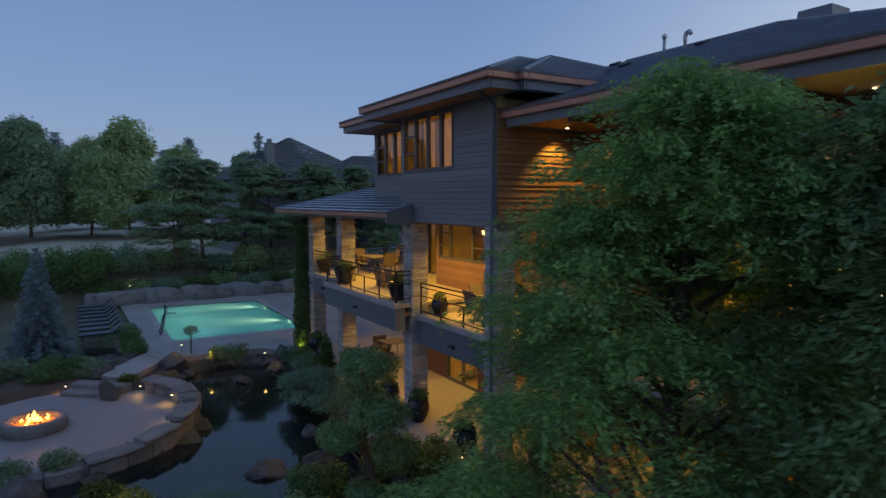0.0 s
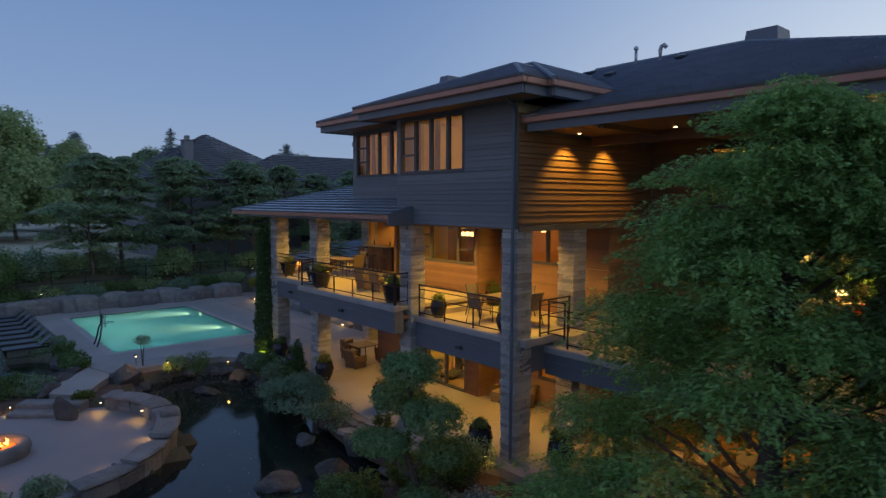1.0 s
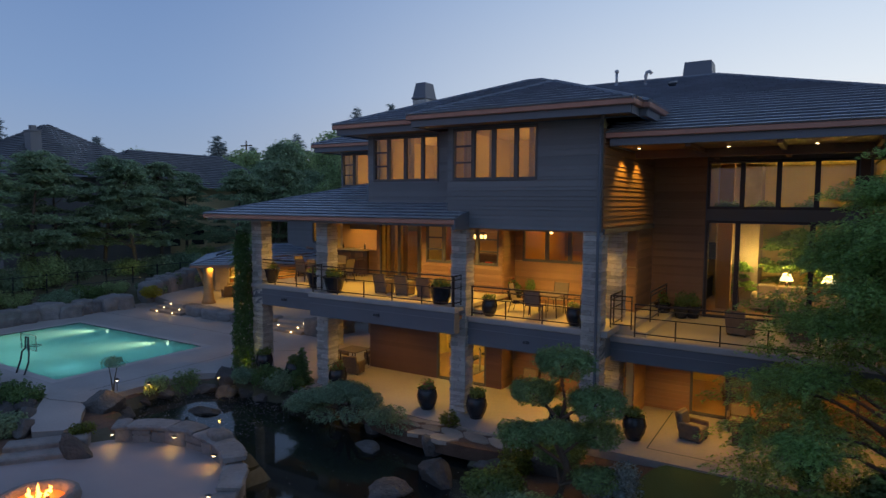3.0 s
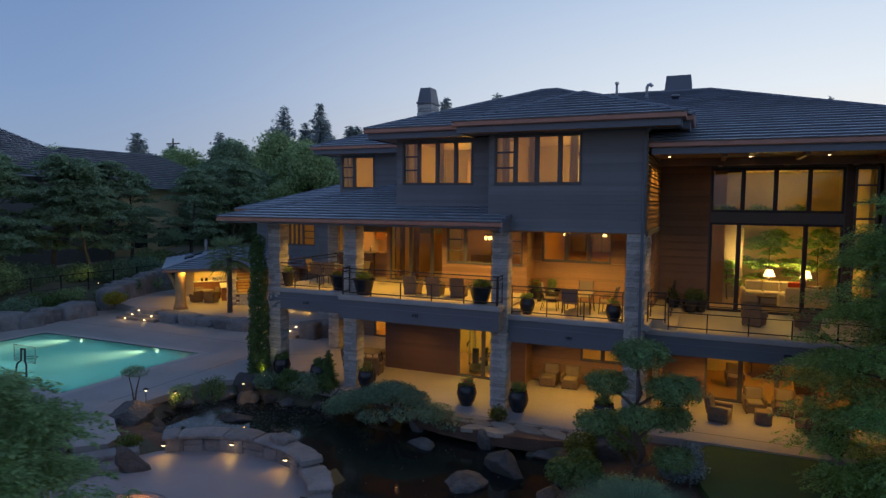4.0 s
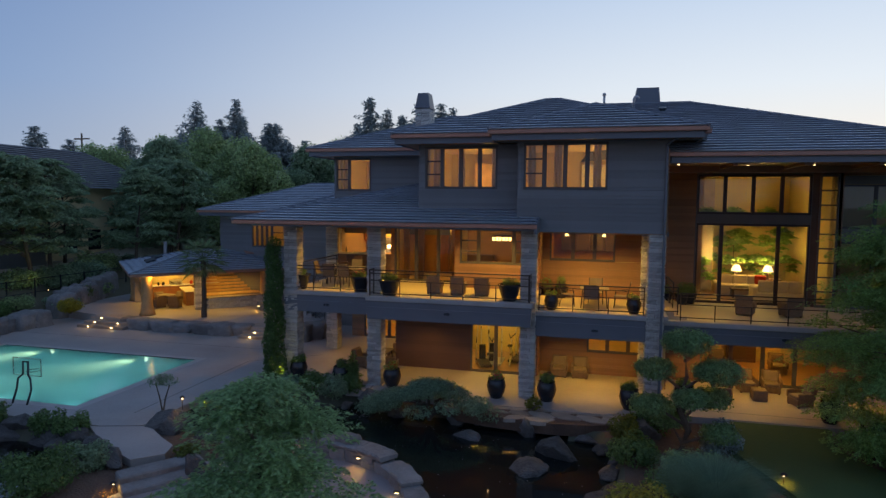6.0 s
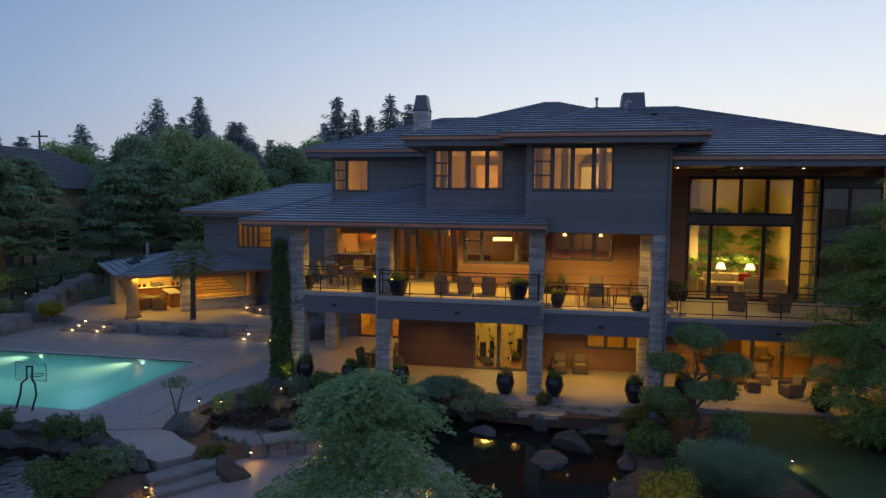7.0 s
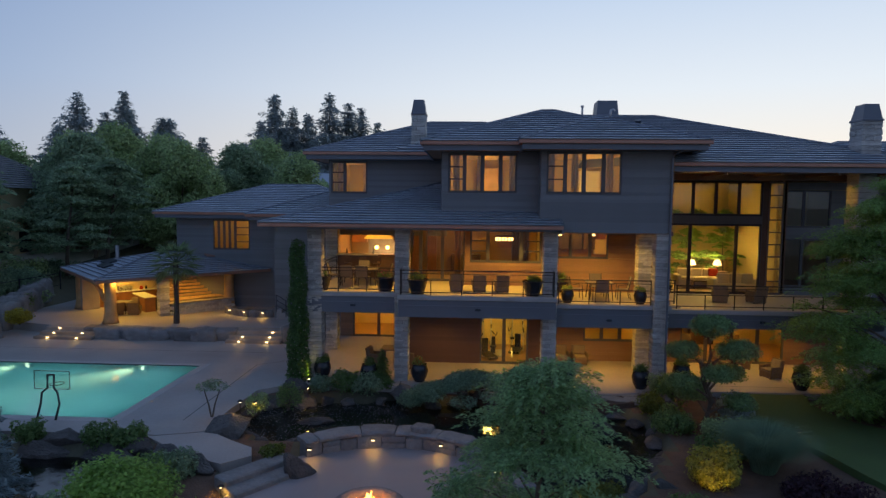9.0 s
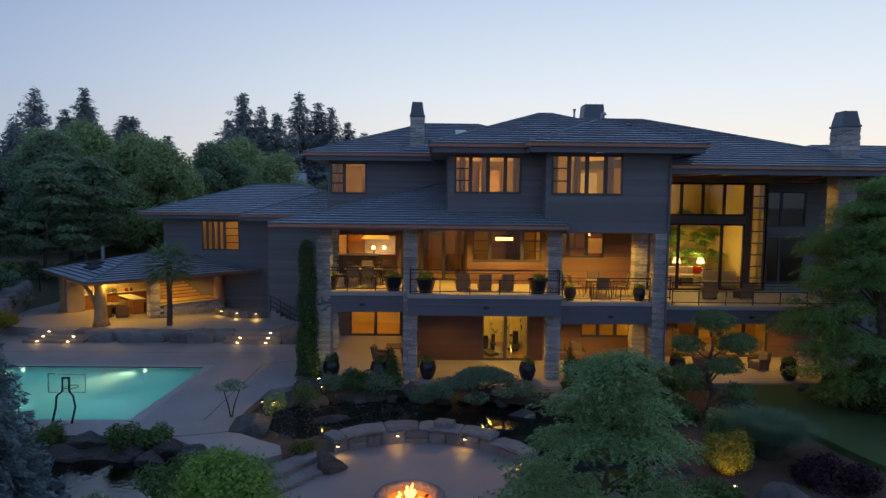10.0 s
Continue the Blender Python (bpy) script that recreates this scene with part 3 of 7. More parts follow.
room("dining room", -23.9, -17.3, 13.9, 18.2, Z1, 6.0, BROWNWALL)
room("kitchen", -27.3, -24.0, 14.55, 18.4, Z1, 6.0, BROWNWALL)
room("breakfast room", -17.1, -12.85, 13.5, 18.2, Z1 - 0.35, 6.0, REDWALL)
wall("wall_great_west", -12.6, 15.4, 2.6, 0, 1.85, 6.0, (), SIDING_WARM)
wall("wall_great_front", -10.75, 15.4, 2.6, 0, 4.55, 6.0, [(0.05, 4.5, 0.1, 3.58), (0.05, 4.5, 3.98, 5.68)], TRIM, boards=False, inner=TRIM, label="dark framed glass front of the great room")
window(-10.7, 15.4, 2.7, 0, 4.45, 3.48, (0.23, 0.735), label="tall glass wall of the lit great room", frame_mat=BRONZE)
window(-10.7, 15.4, 6.58, 0, 4.45, 1.7, (0.25, 0.5, 0.75), label="upper band of great room windows under the eave", frame_mat=BRONZE)
wall("wall_great_corner", -6.2, 15.4, 2.6, 0, 1.12, 6.0, [(0.26, 1.0, 0.1, 5.68)], TRIM, boards=False, inner=DARKWOOD, label="dark timber corner post and frame of the great room")
wall("wall_great_east", -5.08, 15.4, 2.6, 90, 4.0, 6.0, [(0.3, 1.8, 0.1, 5.4), (2.1, 3.7, 0.1, 5.4)], SIDING_WARM)
window(-5.94, 15.4, 2.7, 0, 0.74, 5.58, (), {0: 9}, label="narrow corner window with stacked panes")
window(-5.08, 15.7, 2.7, 90, 1.5, 5.3, (), {0: 5}, label="tall corner window with stacked panes")
window(-5.08, 17.5, 2.7, 90, 1.6, 5.3, (), {0: 5}, label="tall corner window with stacked panes")
room("great room", -12.3, -5.32, 15.65, 21.5, 2.7, 8.4, PLASTER)
wall("wall_east_wing", -4.6, 18.2, G, 0, 14.0, 8.6, [(0.4, 3.2, 6.2, 8.2), (0.4, 3.2, 3.0, 5.6)], SIDING)
window(-4.2, 18.2, 5.95, 0, 2.8, 2.0, (0.5,), label="dark window of the east wing reflecting the sky")
window(-4.2, 18.2, 2.75, 0, 2.8, 2.6, (0.5,), label="dark window of the east wing")
room("east room", -4.4, -0.5, 18.5, 22, 2.7, 8.3, PLASTER)
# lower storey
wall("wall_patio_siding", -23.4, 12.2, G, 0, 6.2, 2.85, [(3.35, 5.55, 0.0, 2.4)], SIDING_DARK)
window(-20.05, 12.2, G, 0, 2.2, 2.4, (0.5,), kind_name="door", label="sliding glass doors of the lower exercise room")
wall("wall_patio_recess", -17.2, 13.1, G, 0, 5.0, 2.9, [(2.0, 4.4, 0.95, 2.05)], SIDING_WARM)
wall("wall_patio_recess_side", -17.2, 12.2, G, 90, 0.9, 2.9, (), SIDING_WARM)
window(-15.2, 13.1, G + 0.95, 0, 2.4, 1.1, (0.35, 0.7))
wall("wall_patio_east", -12.2, 13.2, G, 0, 8.2, 2.8, [(1.5, 6.2, 0.0, 2.3)], SIDING_WARM)
window(-10.7, 13.2, G, 0, 4.7, 2.3, (0.25, 0.5, 0.75), kind_name="door", label="lower glass doors under the terrace")
wall("wall_patio_pier", -12.2, 11.6, G, 90, 1.6, 2.8, (), SIDING_WARM)
wall("wall_patio_west", -27.6, 17.4, G, 0, 4.4, 2.9, [(0.7, 3.5, 0.0, 2.2)], SIDING_WARM)
window(-26.9, 17.4, G, 0, 2.8, 2.2, (0.5,), kind_name="door", label="lower glass doors at the back of the patio")
wall("wall_patio_west_side", -23.4, 17.4, G, -90, 5.2, 2.9, (), SIDING_WARM)
room("exercise room", -22.0, -17.3, 12.5, 16.0, G + 0.02, 2.6, PLASTER)
room("lower hall", -17.1, -12.4, 13.4, 17, G + 0.02, 2.6, PLASTER)
room("lower lounge", -12.0, -4.2, 13.5, 17.5, G + 0.02, 2.4, PLASTER)
room("lower den", -27.5, -23.6, 17.7, 21, G + 0.02, 2.6, PLASTER)

solo("band_board", boxes((-12.56, -12.5, 9.1, 15.3, 5.86, 6.02)), TRIM, "dark band board under the upper siding", "trim", kind="structure")

# ---- decks ----
def deck(name, x0, x1, y0, y1, z, drop, label):
    d = thing(name, label, "deck", kind="structure")
    part("deck_floor", boxes((x0, x1, y0 + 0.06, y1, z - 0.12, z)), DECK, d)
    part("deck_edge", boxes((x0 - 0.02, x1 + 0.02, y0, y0 + 0.3, z - 0.16, z + 0.03), bevel=0.02), EDGE, d)
    part("fascia_beam", boxes((x0 + 0.03, x1 - 0.03, y0 + 0.06, y0 + 0.4, z - drop, z - 0.16)), FASCIA, d)
    part("fascia_lip", boxes((x0 + 0.02, x1 - 0.02, y0 + 0.035, y0 + 0.08, z - 0.45, z - 0.38)), FASCIA, d)
    part("deck_soffit", boxes((x0 + 0.05, x1 - 0.05, y0 + 0.4, y1, z - 0.42, z - 0.3)), SOFFIT, d)
    return d


deck("deck_west", -27.2, -23.4, 9.1, 15.4, Z1 + 0.02, 0.83, "covered upper deck with a pale floor")
deck("deck_middle", -23.4, -17.1, 8.45, 13.6, Z1 + 0.02, 0.85, "covered upper deck with a pale floor, set forward")
deck("deck_east", -17.1, -12.6, 9.2, 13.2, 3.0, 0.92, "covered upper deck with a pale floor, two steps lower")
deck("deck_terrace", -12.6, -3.4, 10.2, 15.4, 2.7, 0.75, "open upper terrace with a pale floor")
solo("fascia_return", boxes((-12.68, -12.58, 9.25, 13.1, 2.08, 2.84)), FASCIA, "dark side beam under the deck corner", "beam", kind="structure")
solo("deck_edge_return", boxes((-12.62, -12.4, 9.25, 10.6, 2.84, 3.03)), EDGE, "concrete edge of the deck corner", "trim", kind="structure")
part_bm = boxes((-12.6, -11.6, 10.6, 15.4, 2.7, 2.85), (-12.6, -12.05, 10.6, 15.4, 2.85, 3.0))
solo("stairs", part_bm, DECK, "two low steps down to the upper terrace", "steps", kind="structure")
solo("stairs", boxes((-17.1, -16.75, 9.7, 12.1, 3.0, 3.18)), DECK, "low step between the two decks", "steps", kind="structure")
solo("ceiling", boxes((-28.0, -17.0, 8.9, 15.3, 6.02, 6.08)), SOFFIT, "cedar boarded porch ceiling", "ceiling", kind="structure")
solo("ceiling", boxes((-17.7, -12.65, 9.15, 15.3, 5.9, 5.96)), SOFFIT, "cedar boarded ceiling under the upper storey", "ceiling", kind="structure")


def railing(x0, y0, x1, y1, z, label="bronze metal deck railing with two top bars", top=1.0, posts=None):
    L = math.hypot(x1 - x0, y1 - y0)
    r = thing("railing", label, "railing", pose(x0, y0, z, 0, 0, math.degrees(math.atan2(y1 - y0, x1 - x0))), group="deck railings")
    for h, s in ((top, 0.021), (top - 0.13, 0.013), (top - 0.40, 0.013), (0.12, 0.016)):
        part("rail_bar", boxes((0, L, -s, s, h - s, h + s)), BRONZE, r)
    n = posts or max(1, round(L / 1.25))
    for i in range(n + 1):
        u = min(max(L * i / n, 0.03), L - 0.03)
        part("post", boxes((u - 0.018, u + 0.018, -0.018, 0.018, 0, top if i in (0, n) else top - 0.40)), BRONZE, r)
    return r


railing(-27.1, 9.22, -23.6, 9.22, Z1 + 0.04)
railing(-27.1, 14.2, -27.1, 9.22, Z1 + 0.04)
railing(-23.3, 8.57, -17.2, 8.57, Z1 + 0.04)
railing(-23.3, 9.1, -23.3, 8.57, Z1 + 0.04, posts=1)
railing(-17.2, 8.57, -17.2, 9.1, Z1 + 0.04, posts=1)
railing(-16.95, 9.32, -13.2, 9.32, 3.02)
railing(-12.5, 9.9, -12.5, 11.2, 3.0, posts=1)
railing(-11.9, 10.32, -3.5, 10.32, 2.74)
railing(-12.55, 10.32, -11.95, 10.32, 2.95, posts=1)
railing(-11.9, 14.9, -11.9, 12.4, 2.85, posts=2)


for x, y, z in ((-25.3, 9.1, 2.85), (-20.2, 8.45, 2.85), (-14.9, 9.2, 2.4), (-8.4, 10.2, 2.25)):
    fx = thing("flood_light", "small dark twin floodlight on the deck beam", "lamp", pose(x, y, z), group="deck floodlights")
    part("plate", boxes((-0.05, 0.05, 0.02, 0.06, -0.05, 0.05)), DARKMETAL, fx)
    for sx in (-0.07, 0.07):
        part("head", lathe([(0.025, 0), (0.05, 0.1)], 10), DARKMETAL, fx, m=pose(sx, 0.03, -0.02, 70, 0, 0))


# ---- stone posts ----
def stone_meshes():
    out = []
    for k in range(7):
        bm = boxes((-0.5, 0.5, -0.5, 0.5, 0, 1))
        bmesh.ops.subdivide_edges(bm, edges=bm.edges[:], cuts=1, use_grid_fill=True)
        for v in bm.verts:
            v.co += Vector([random.uniform(-0.04, 0.04) for _ in range(3)])
        out.append(mesh_of(bm, "stone", STONE))
    return out


STONES = stone_meshes()


def stone_post(x, y, z0, z1, w=0.58, d=0.58, label="square post of stacked grey ledge stone"):
    p = thing("stone_post", label, "post", pose(x, y, z0), group="stone porch posts")
    part("core", boxes((0.05, w - 0.05, 0.05, d - 0.05, 0, z1 - z0)), MORTAR, p)
    z, k = 0.0, 0
    while z < z1 - z0 - 0.03:
        h = min(random.uniform(0.07, 0.17), z1 - z0 - z)
        cut = random.uniform(0.3, 0.7)
        spans = ((0, cut), (cut, 1)) if k % 2 else ((0, 1 - cut), (1 - cut, 1))
        for a, b in spans:
            o = random.uniform(-0.022, 0.015)
            if k % 2:
                m = Matrix.LocRotScale(((a + b) / 2 * w, d / 2, z), None, ((b - a) * w - 0.012, d + 2 * o, h - 0.012))
            else:
                m = Matrix.LocRotScale((w / 2, (a + b) / 2 * d, z), None, (w + 2 * o, (b - a) * d - 0.012, h - 0.012))
            part("stone", random.choice(STONES), STONE, p, m=m)
        z += h
        k += 1
    return p


POSTS = ((-27.2, 9.15, 6.05), (-23.6, 9.1, 6.05), (-17.6, 9.05, 6.05), (-13.15, 9.1, 5.96))
for x, y, top in POSTS:
    stone_post(x, y, G - 0.15, top)
stone_post(-13.2, 11.5, G - 0.1, 5.92)
stone_post(-27.65, 14.15, G - 0.1, 6.05)


# ---- roofs: real tile courses ----
TILE_W, TILE_L = 0.42, 0.36


def tile_plane(verts, faces, origin, along, up, s_len, lo, hi, parent=None, singles=0):
    """Courses of overlapping tiles on a slope; lo/hi give the ends of a course at distance s up the slope."""
    along, up = Vector(along).normalized(), Vector(up).normalized()
    nrm = along.cross(up).normalized()
    if nrm.z < 0:
        nrm = -nrm
    origin = Vector(origin)
    n = max(1, int(s_len / TILE_L))
    for i in range(n):
        s0, s1 = s_len * i / n, s_len * (i + 1) / n
        a0, b0, a1, b1 = lo(s0), hi(s0), lo(s1), hi(s1)
        if b0 - a0 < 0.05:
            continue
        u = a0 - (TILE_W / 2 if i % 2 else 0)
        while u < b0:
            c0, c1 = max(u, a0), min(u + TILE_W, b0)
            d0, d1 = min(max(u, a1), b1), max(min(u + TILE_W, b1), a1)
            u += TILE_W
            if c1 - c0 < 0.03:
                continue
            j = random.uniform(0, 0.008)
            gap = 0.006
            if i < singles and c1 - c0 > TILE_W - 0.001 and d1 - d0 > TILE_W - 0.001:
                m = Matrix((along, up, nrm)).transposed().to_4x4()
                m.translation = origin + along * c0 + up * (s0 - 0.02) + nrm * j
                part("roof_tile", one_tile(s_len / n + 0.02), TILE, parent, m=m)
                continue
            k = len(verts)
            for (uu, ss, hh) in ((c0 + gap, s0 - 0.03, 0.075 + j), (c1 - gap, s0 - 0.03, 0.075 + j), (d1 - gap, s1, 0.012), (d0 + gap, s1, 0.012), (c0 + gap, s0 + 0.05, -0.01), (c1 - gap, s0 + 0.05, -0.01)):
                verts.append(origin + along * uu + up * ss + nrm * hh)
            faces.extend(((k, k + 1, k + 2, k + 3), (k + 4, k + 5, k + 1, k)))


TILES = {}


def one_tile(length):
    key = round(length, 3)
    if key not in TILES:
        bm = bmesh.new()
        a = [bm.verts.new(p) for p in ((0.006, 0.07, -0.01), (TILE_W - 0.006, 0.07, -0.01), (0.006, -0.01, 0.075), (TILE_W - 0.006, -0.01, 0.075), (0.006, length, 0.012), (TILE_W - 0.006, length, 0.012))]
        for q in ((0, 1, 3, 2), (2, 3, 5, 4), (0, 2, 4), (1, 5, 3)):
            bm.faces.new([a[k] for k in q])
        TILES[key] = mesh_of(bm, "roof_tile", TILE1)
    return TILES[key]


def tiles_object(verts, faces, parent):
    me = bpy.data.meshes.new("roof_tiles")
    me.from_pydata(verts, [], faces)
    me.materials.append(TILE)
    return part("roof_tiles", me, TILE, parent, kind="stuff")


def ridge_line(parent, pts):
    bm = bmesh.new()
    for a, b in zip(pts, pts[1:]):
        tube(bm, [Vector(a) + Vector((0, 0, 0.03)), Vector(b) + Vector((0, 0, 0.03))], 0.075, 6)
    part("ridge_cap", bm, RIDGE, parent)


def eave_ring(parent, x0, x1, y0, y1, z, sides="nsew", lining=SOFFIT):
    """Gutter, fascia below it and a boarded soffit, round a rectangle."""
    runs = {"s": (x0, x1, y0, y0), "n": (x0, x1, y1, y1), "w": (x0, x0, y0, y1), "e": (x1, x1, y0, y1)}
    for k in sides:
        a0, a1, b0, b1 = runs[k]
        if k in "sn":
            o = 1 if k == "s" else -1
            lo1, hi1 = sorted((b0 - 0.02 * o, b0 + 0.12 * o))
            part("gutter", boxes((a0 - 0.02, a1 + 0.02, lo1, hi1, z - 0.13, z + 0.02), bevel=0.02), COPPER, parent, "copper coloured gutter")
            lo1, hi1 = sorted((b0 + 0.10 * o, b0 + 0.17 * o))
            part("fascia", boxes((a0 + 0.12, a1 - 0.12, lo1, hi1, z - 0.34, z - 0.10)), FASCIA, parent)
        else:
            o = 1 if k == "w" else -1
            lo1, hi1 = sorted((a0 - 0.02 * o, a0 + 0.12 * o))
            part("gutter", boxes((lo1, hi1, b0 + 0.12, b1 - 0.12, z - 0.13, z + 0.02), bevel=0.02), COPPER, parent, "copper coloured gutter")
            lo1, hi1 = sorted((a0 + 0.10 * o, a0 + 0.17 * o))
            part("fascia", boxes((lo1, hi1, b0 + 0.17, b1 - 0.17, z - 0.34, z - 0.10)), FASCIA, parent)
    part("soffit", boxes((x0 + 0.17, x1 - 0.17, y0 + 0.17, y1 - 0.17, z - 0.30, z - 0.24)), lining, parent, "boarded timber soffit")


def hip_roof(name, x0, x1, y0, y1, z, slope, label, sides="nsew", gutter=True, west=None):
    r = thing(name, label, "roof", kind="structure")
    w, d = x1 - x0, y1 - y0
    h = min(w, d) / 2
    k = math.sqrt(1 + slope * slope)
    S = h * k
    verts, faces = [], []
    if w >= d:
        ra, rb = (x0 + h, (y0 + y1) / 2, z + h * slope), (x1 - h, (y0 + y1) / 2, z + h * slope)
        longs, shorts = "sn", "we"
    else:
        ra, rb = ((x0 + x1) / 2, y0 + h, z + h * slope), ((x0 + x1) / 2, y1 - h, z + h * slope)
        longs, shorts = "we", "sn"
    base = {"s": ((x0, y0, z), (1, 0, 0), (0, 1, slope), w), "n": ((x1, y1, z), (-1, 0, 0), (0, -1, slope), w),
            "w": ((x0, y1, z), (0, -1, 0), (1, 0, slope), d), "e": ((x1, y0, z), (0, 1, 0), (-1, 0, slope), d)}
    for side in sides:
        o, a, u, L = base[side]
        if side == "s" and west is not None:
            tile_plane(verts, faces, o, a, u, S, lambda s: max(s / k, west - x0 if s / k < 1.5 else 0), lambda s, L=L: L - s / k, r, 13)
        else:
            tile_plane(verts, faces, o, a, u, S, lambda s: s / k, lambda s, L=L: L - s / k)
    tiles_object(verts, faces, r)
    bm = bmesh.new()
    wx = x0 if west is None else west
    c = [(wx + 0.05, y0 + 0.05, z - 0.02), (x1 - 0.05, y0 + 0.05, z - 0.02), (x1 - 0.05, y1 - 0.05, z - 0.02), (x0 + 0.05, y1 - 0.05, z - 0.02)]
    low = [bm.verts.new(p) for p in c]
    va, vb = bm.verts.new(Vector(ra) - Vector((0, 0, 0.03))), bm.verts.new(Vector(rb) - Vector((0, 0, 0.03)))
    if w >= d:
        fs = ((low[0], low[1], vb, va), (low[2], low[3], va, vb), (low[3], low[0], va), (low[1], low[2], vb))
    else:
        fs = ((low[3], low[0], va, vb), (low[1], low[2], vb, va), (low[0], low[1], va), (low[2], low[3], vb))
    for f in fs:
        bm.faces.new(f)
    part("roof_deck", bm, RIDGE, r)
    if west is not None:
        hips = (((x1, y0, z), rb), ((x1, y1, z), rb))
    elif w >= d:
        hips = (((x0, y0, z), ra), ((x0, y1, z), ra), ((x1, y0, z), rb), ((x1, y1, z), rb))
    else:
        hips = (((x0, y0, z), ra), ((x1, y0, z), ra), ((x0, y1, z), rb), ((x1, y1, z), rb))
    for a, b in hips:
        ridge_line(r, (a, b))
    ridge_line(r, (ra, rb))
    if gutter:
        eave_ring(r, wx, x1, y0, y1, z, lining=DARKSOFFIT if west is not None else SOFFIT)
    return r


hip_roof("roof_upper", -22.56, -11.3, 8.9, 19.5, 9.5, 0.37, "grey tiled hip roof of the upper storey")
hip_roof("roof_bump", -18.7, -11.5, 8.05, 16.5, 9.5, 0.37, "grey tiled hip roof over the front bay", "swe")
hip_roof("roof_west", -28.8, -14.0, 14.4, 26.0, 9.5, 0.37, "grey tiled hip roof of the west block")
hip_roof("roof_great", -25.5, -2.05, 9.2, 26.8, 8.75, 0.341, "broad grey tiled hip roof over the great room", "sen", west=-12.6)
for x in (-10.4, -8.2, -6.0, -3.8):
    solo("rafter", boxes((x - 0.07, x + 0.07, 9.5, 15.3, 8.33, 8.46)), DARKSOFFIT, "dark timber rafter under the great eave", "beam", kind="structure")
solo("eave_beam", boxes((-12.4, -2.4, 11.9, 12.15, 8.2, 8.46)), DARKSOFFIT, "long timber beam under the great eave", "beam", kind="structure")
hip_roof("roof_east_wing", -5.6, 14.0, 14.6, 25.4, 8.7, 0.36, "grey tiled roof of the east wing", "snew")

# porch roof: front slope, west slope, cut square at its east end
PS = 0.265
porch = thing("roof_porch", "grey tiled lean-to roof over the deck", "roof", kind="structure")
k = math.sqrt(1 + PS * PS)
V, F = [], []
X0, X1, Y0, ZE = -28.9, -16.95, 8.15, 6.2
def porch_hi(s):
    y = Y0 + s / k
    return (X1 if y < 9.12 else (-17.73 if y < 10.02 else -21.73)) - X0
tile_plane(V, F, (X0, Y0, ZE), (1, 0, 0), (0, 1, PS), 7.15 * k, lambda s: s / k, porch_hi, porch, 11)
tile_plane(V, F, (X0, 22.0, ZE), (0, -1, 0), (1, 0, PS), 7.15 * k, lambda s: max(0, 6.6 if s / k > 1.1 else 0), lambda s: 22.0 - Y0 - s / k)
tiles_object(V, F, porch)
bm = bmesh.new()
def pz(x, y):
    return ZE + PS * min(x - X0, y - Y0) - 0.02
for quad in (((X0, Y0), (X1, Y0), (X1, 9.1), (X0 + 0.95, 9.1)), ((X0 + 0.95, 9.1), (-17.7, 9.1), (-17.7, 10.0), (X0 + 1.85, 10.0)), ((X0 + 1.85, 10.0), (-21.75, 10.0), (-21.75, 15.3), (X0 + 7.15, 15.3)), ((X0, Y0), (X0 + 7.15, 15.3), (X0, 15.3))):
    bm.faces.new([bm.verts.new((x, y, pz(x, y))) for x, y in quad])
part("roof_deck", bm, RIDGE, porch)
ridge_line(porch, ((X0, Y0, ZE), (X0 + 7.15, Y0 + 7.15, ZE + 7.15 * PS)))
part("gutter", boxes((X0 - 0.02, X1, Y0 - 0.02, Y0 + 0.12, ZE - 0.13, ZE + 0.02), bevel=0.02), COPPER, porch, "copper coloured gutter")
part("gutter", boxes((X0 - 0.02, X0 + 0.12, Y0 + 0.12, 22.0, ZE - 0.13, ZE + 0.02), bevel=0.02), COPPER, porch, "copper coloured gutter")
part("fascia", boxes((X0 + 0.14, X1, Y0 + 0.12, Y0 + 0.3, ZE - 0.2, ZE - 0.08)), FASCIA, porch)
part("porch_beam", boxes((X0 + 1.6, X1 - 0.1, 9.1, 9.6, ZE - 0.24, ZE - 0.1)), TRIM, porch)
bm = bmesh.new()
rake = [(Y0, ZE - 0.3), (9.1, ZE - 0.3), (9.1, ZE + 0.3), (Y0, ZE + 0.05)]
l0 = [bm.verts.new((X1 - 0.08, a, b)) for a, b in rake]
l1 = [bm.verts.new((X1 + 0.02, a, b)) for a, b in rake]
for i in range(4):
    bm.faces.new((l0[i], l1[i], l1[(i + 1) % 4], l0[(i + 1) % 4]))
bm.faces.new(l0[::-1]), bm.faces.new(l1)
bmesh.ops.recalc_face_normals(bm, faces=bm.faces[:])
part("barge_board", bm, FASCIA, porch)

# west wing behind, with its own hip roof
wall("wall_wing_front", -39.6, 23.4, G, 0, 7.6, 6.4, [(2.4, 4.8, 4.15, 6.1)])
window(-37.2, 23.4, 3.9, 0, 2.4, 1.95, (0.15, 0.3, 0.45, 0.6), {4: 4}, label="wing window glowing yellow")
wall("wall_wing_side", -39.6, 33.0, G, -90, 9.6, 6.4)
wall("wall_wing_return", -32.0, 23.4, G, -90, 3.6, 6.4)
wall("wall_wing_link", -32.0, 19.8, G, 0, 4.4, 6.4)
room("wing room", -39.2, -32.4, 23.7, 28, 3.4, 6.1, PLASTER)
hip_roof("roof_wing", -40.7, -26.0, 22.4, 33.6, 6.3, 0.34, "grey tiled hip roof of the west wing")
hip_roof("roof_link", -33.4, -25.0, 18.8, 30.0, 6.3, 0.34, "grey tiled hip roof of the link", "swe")


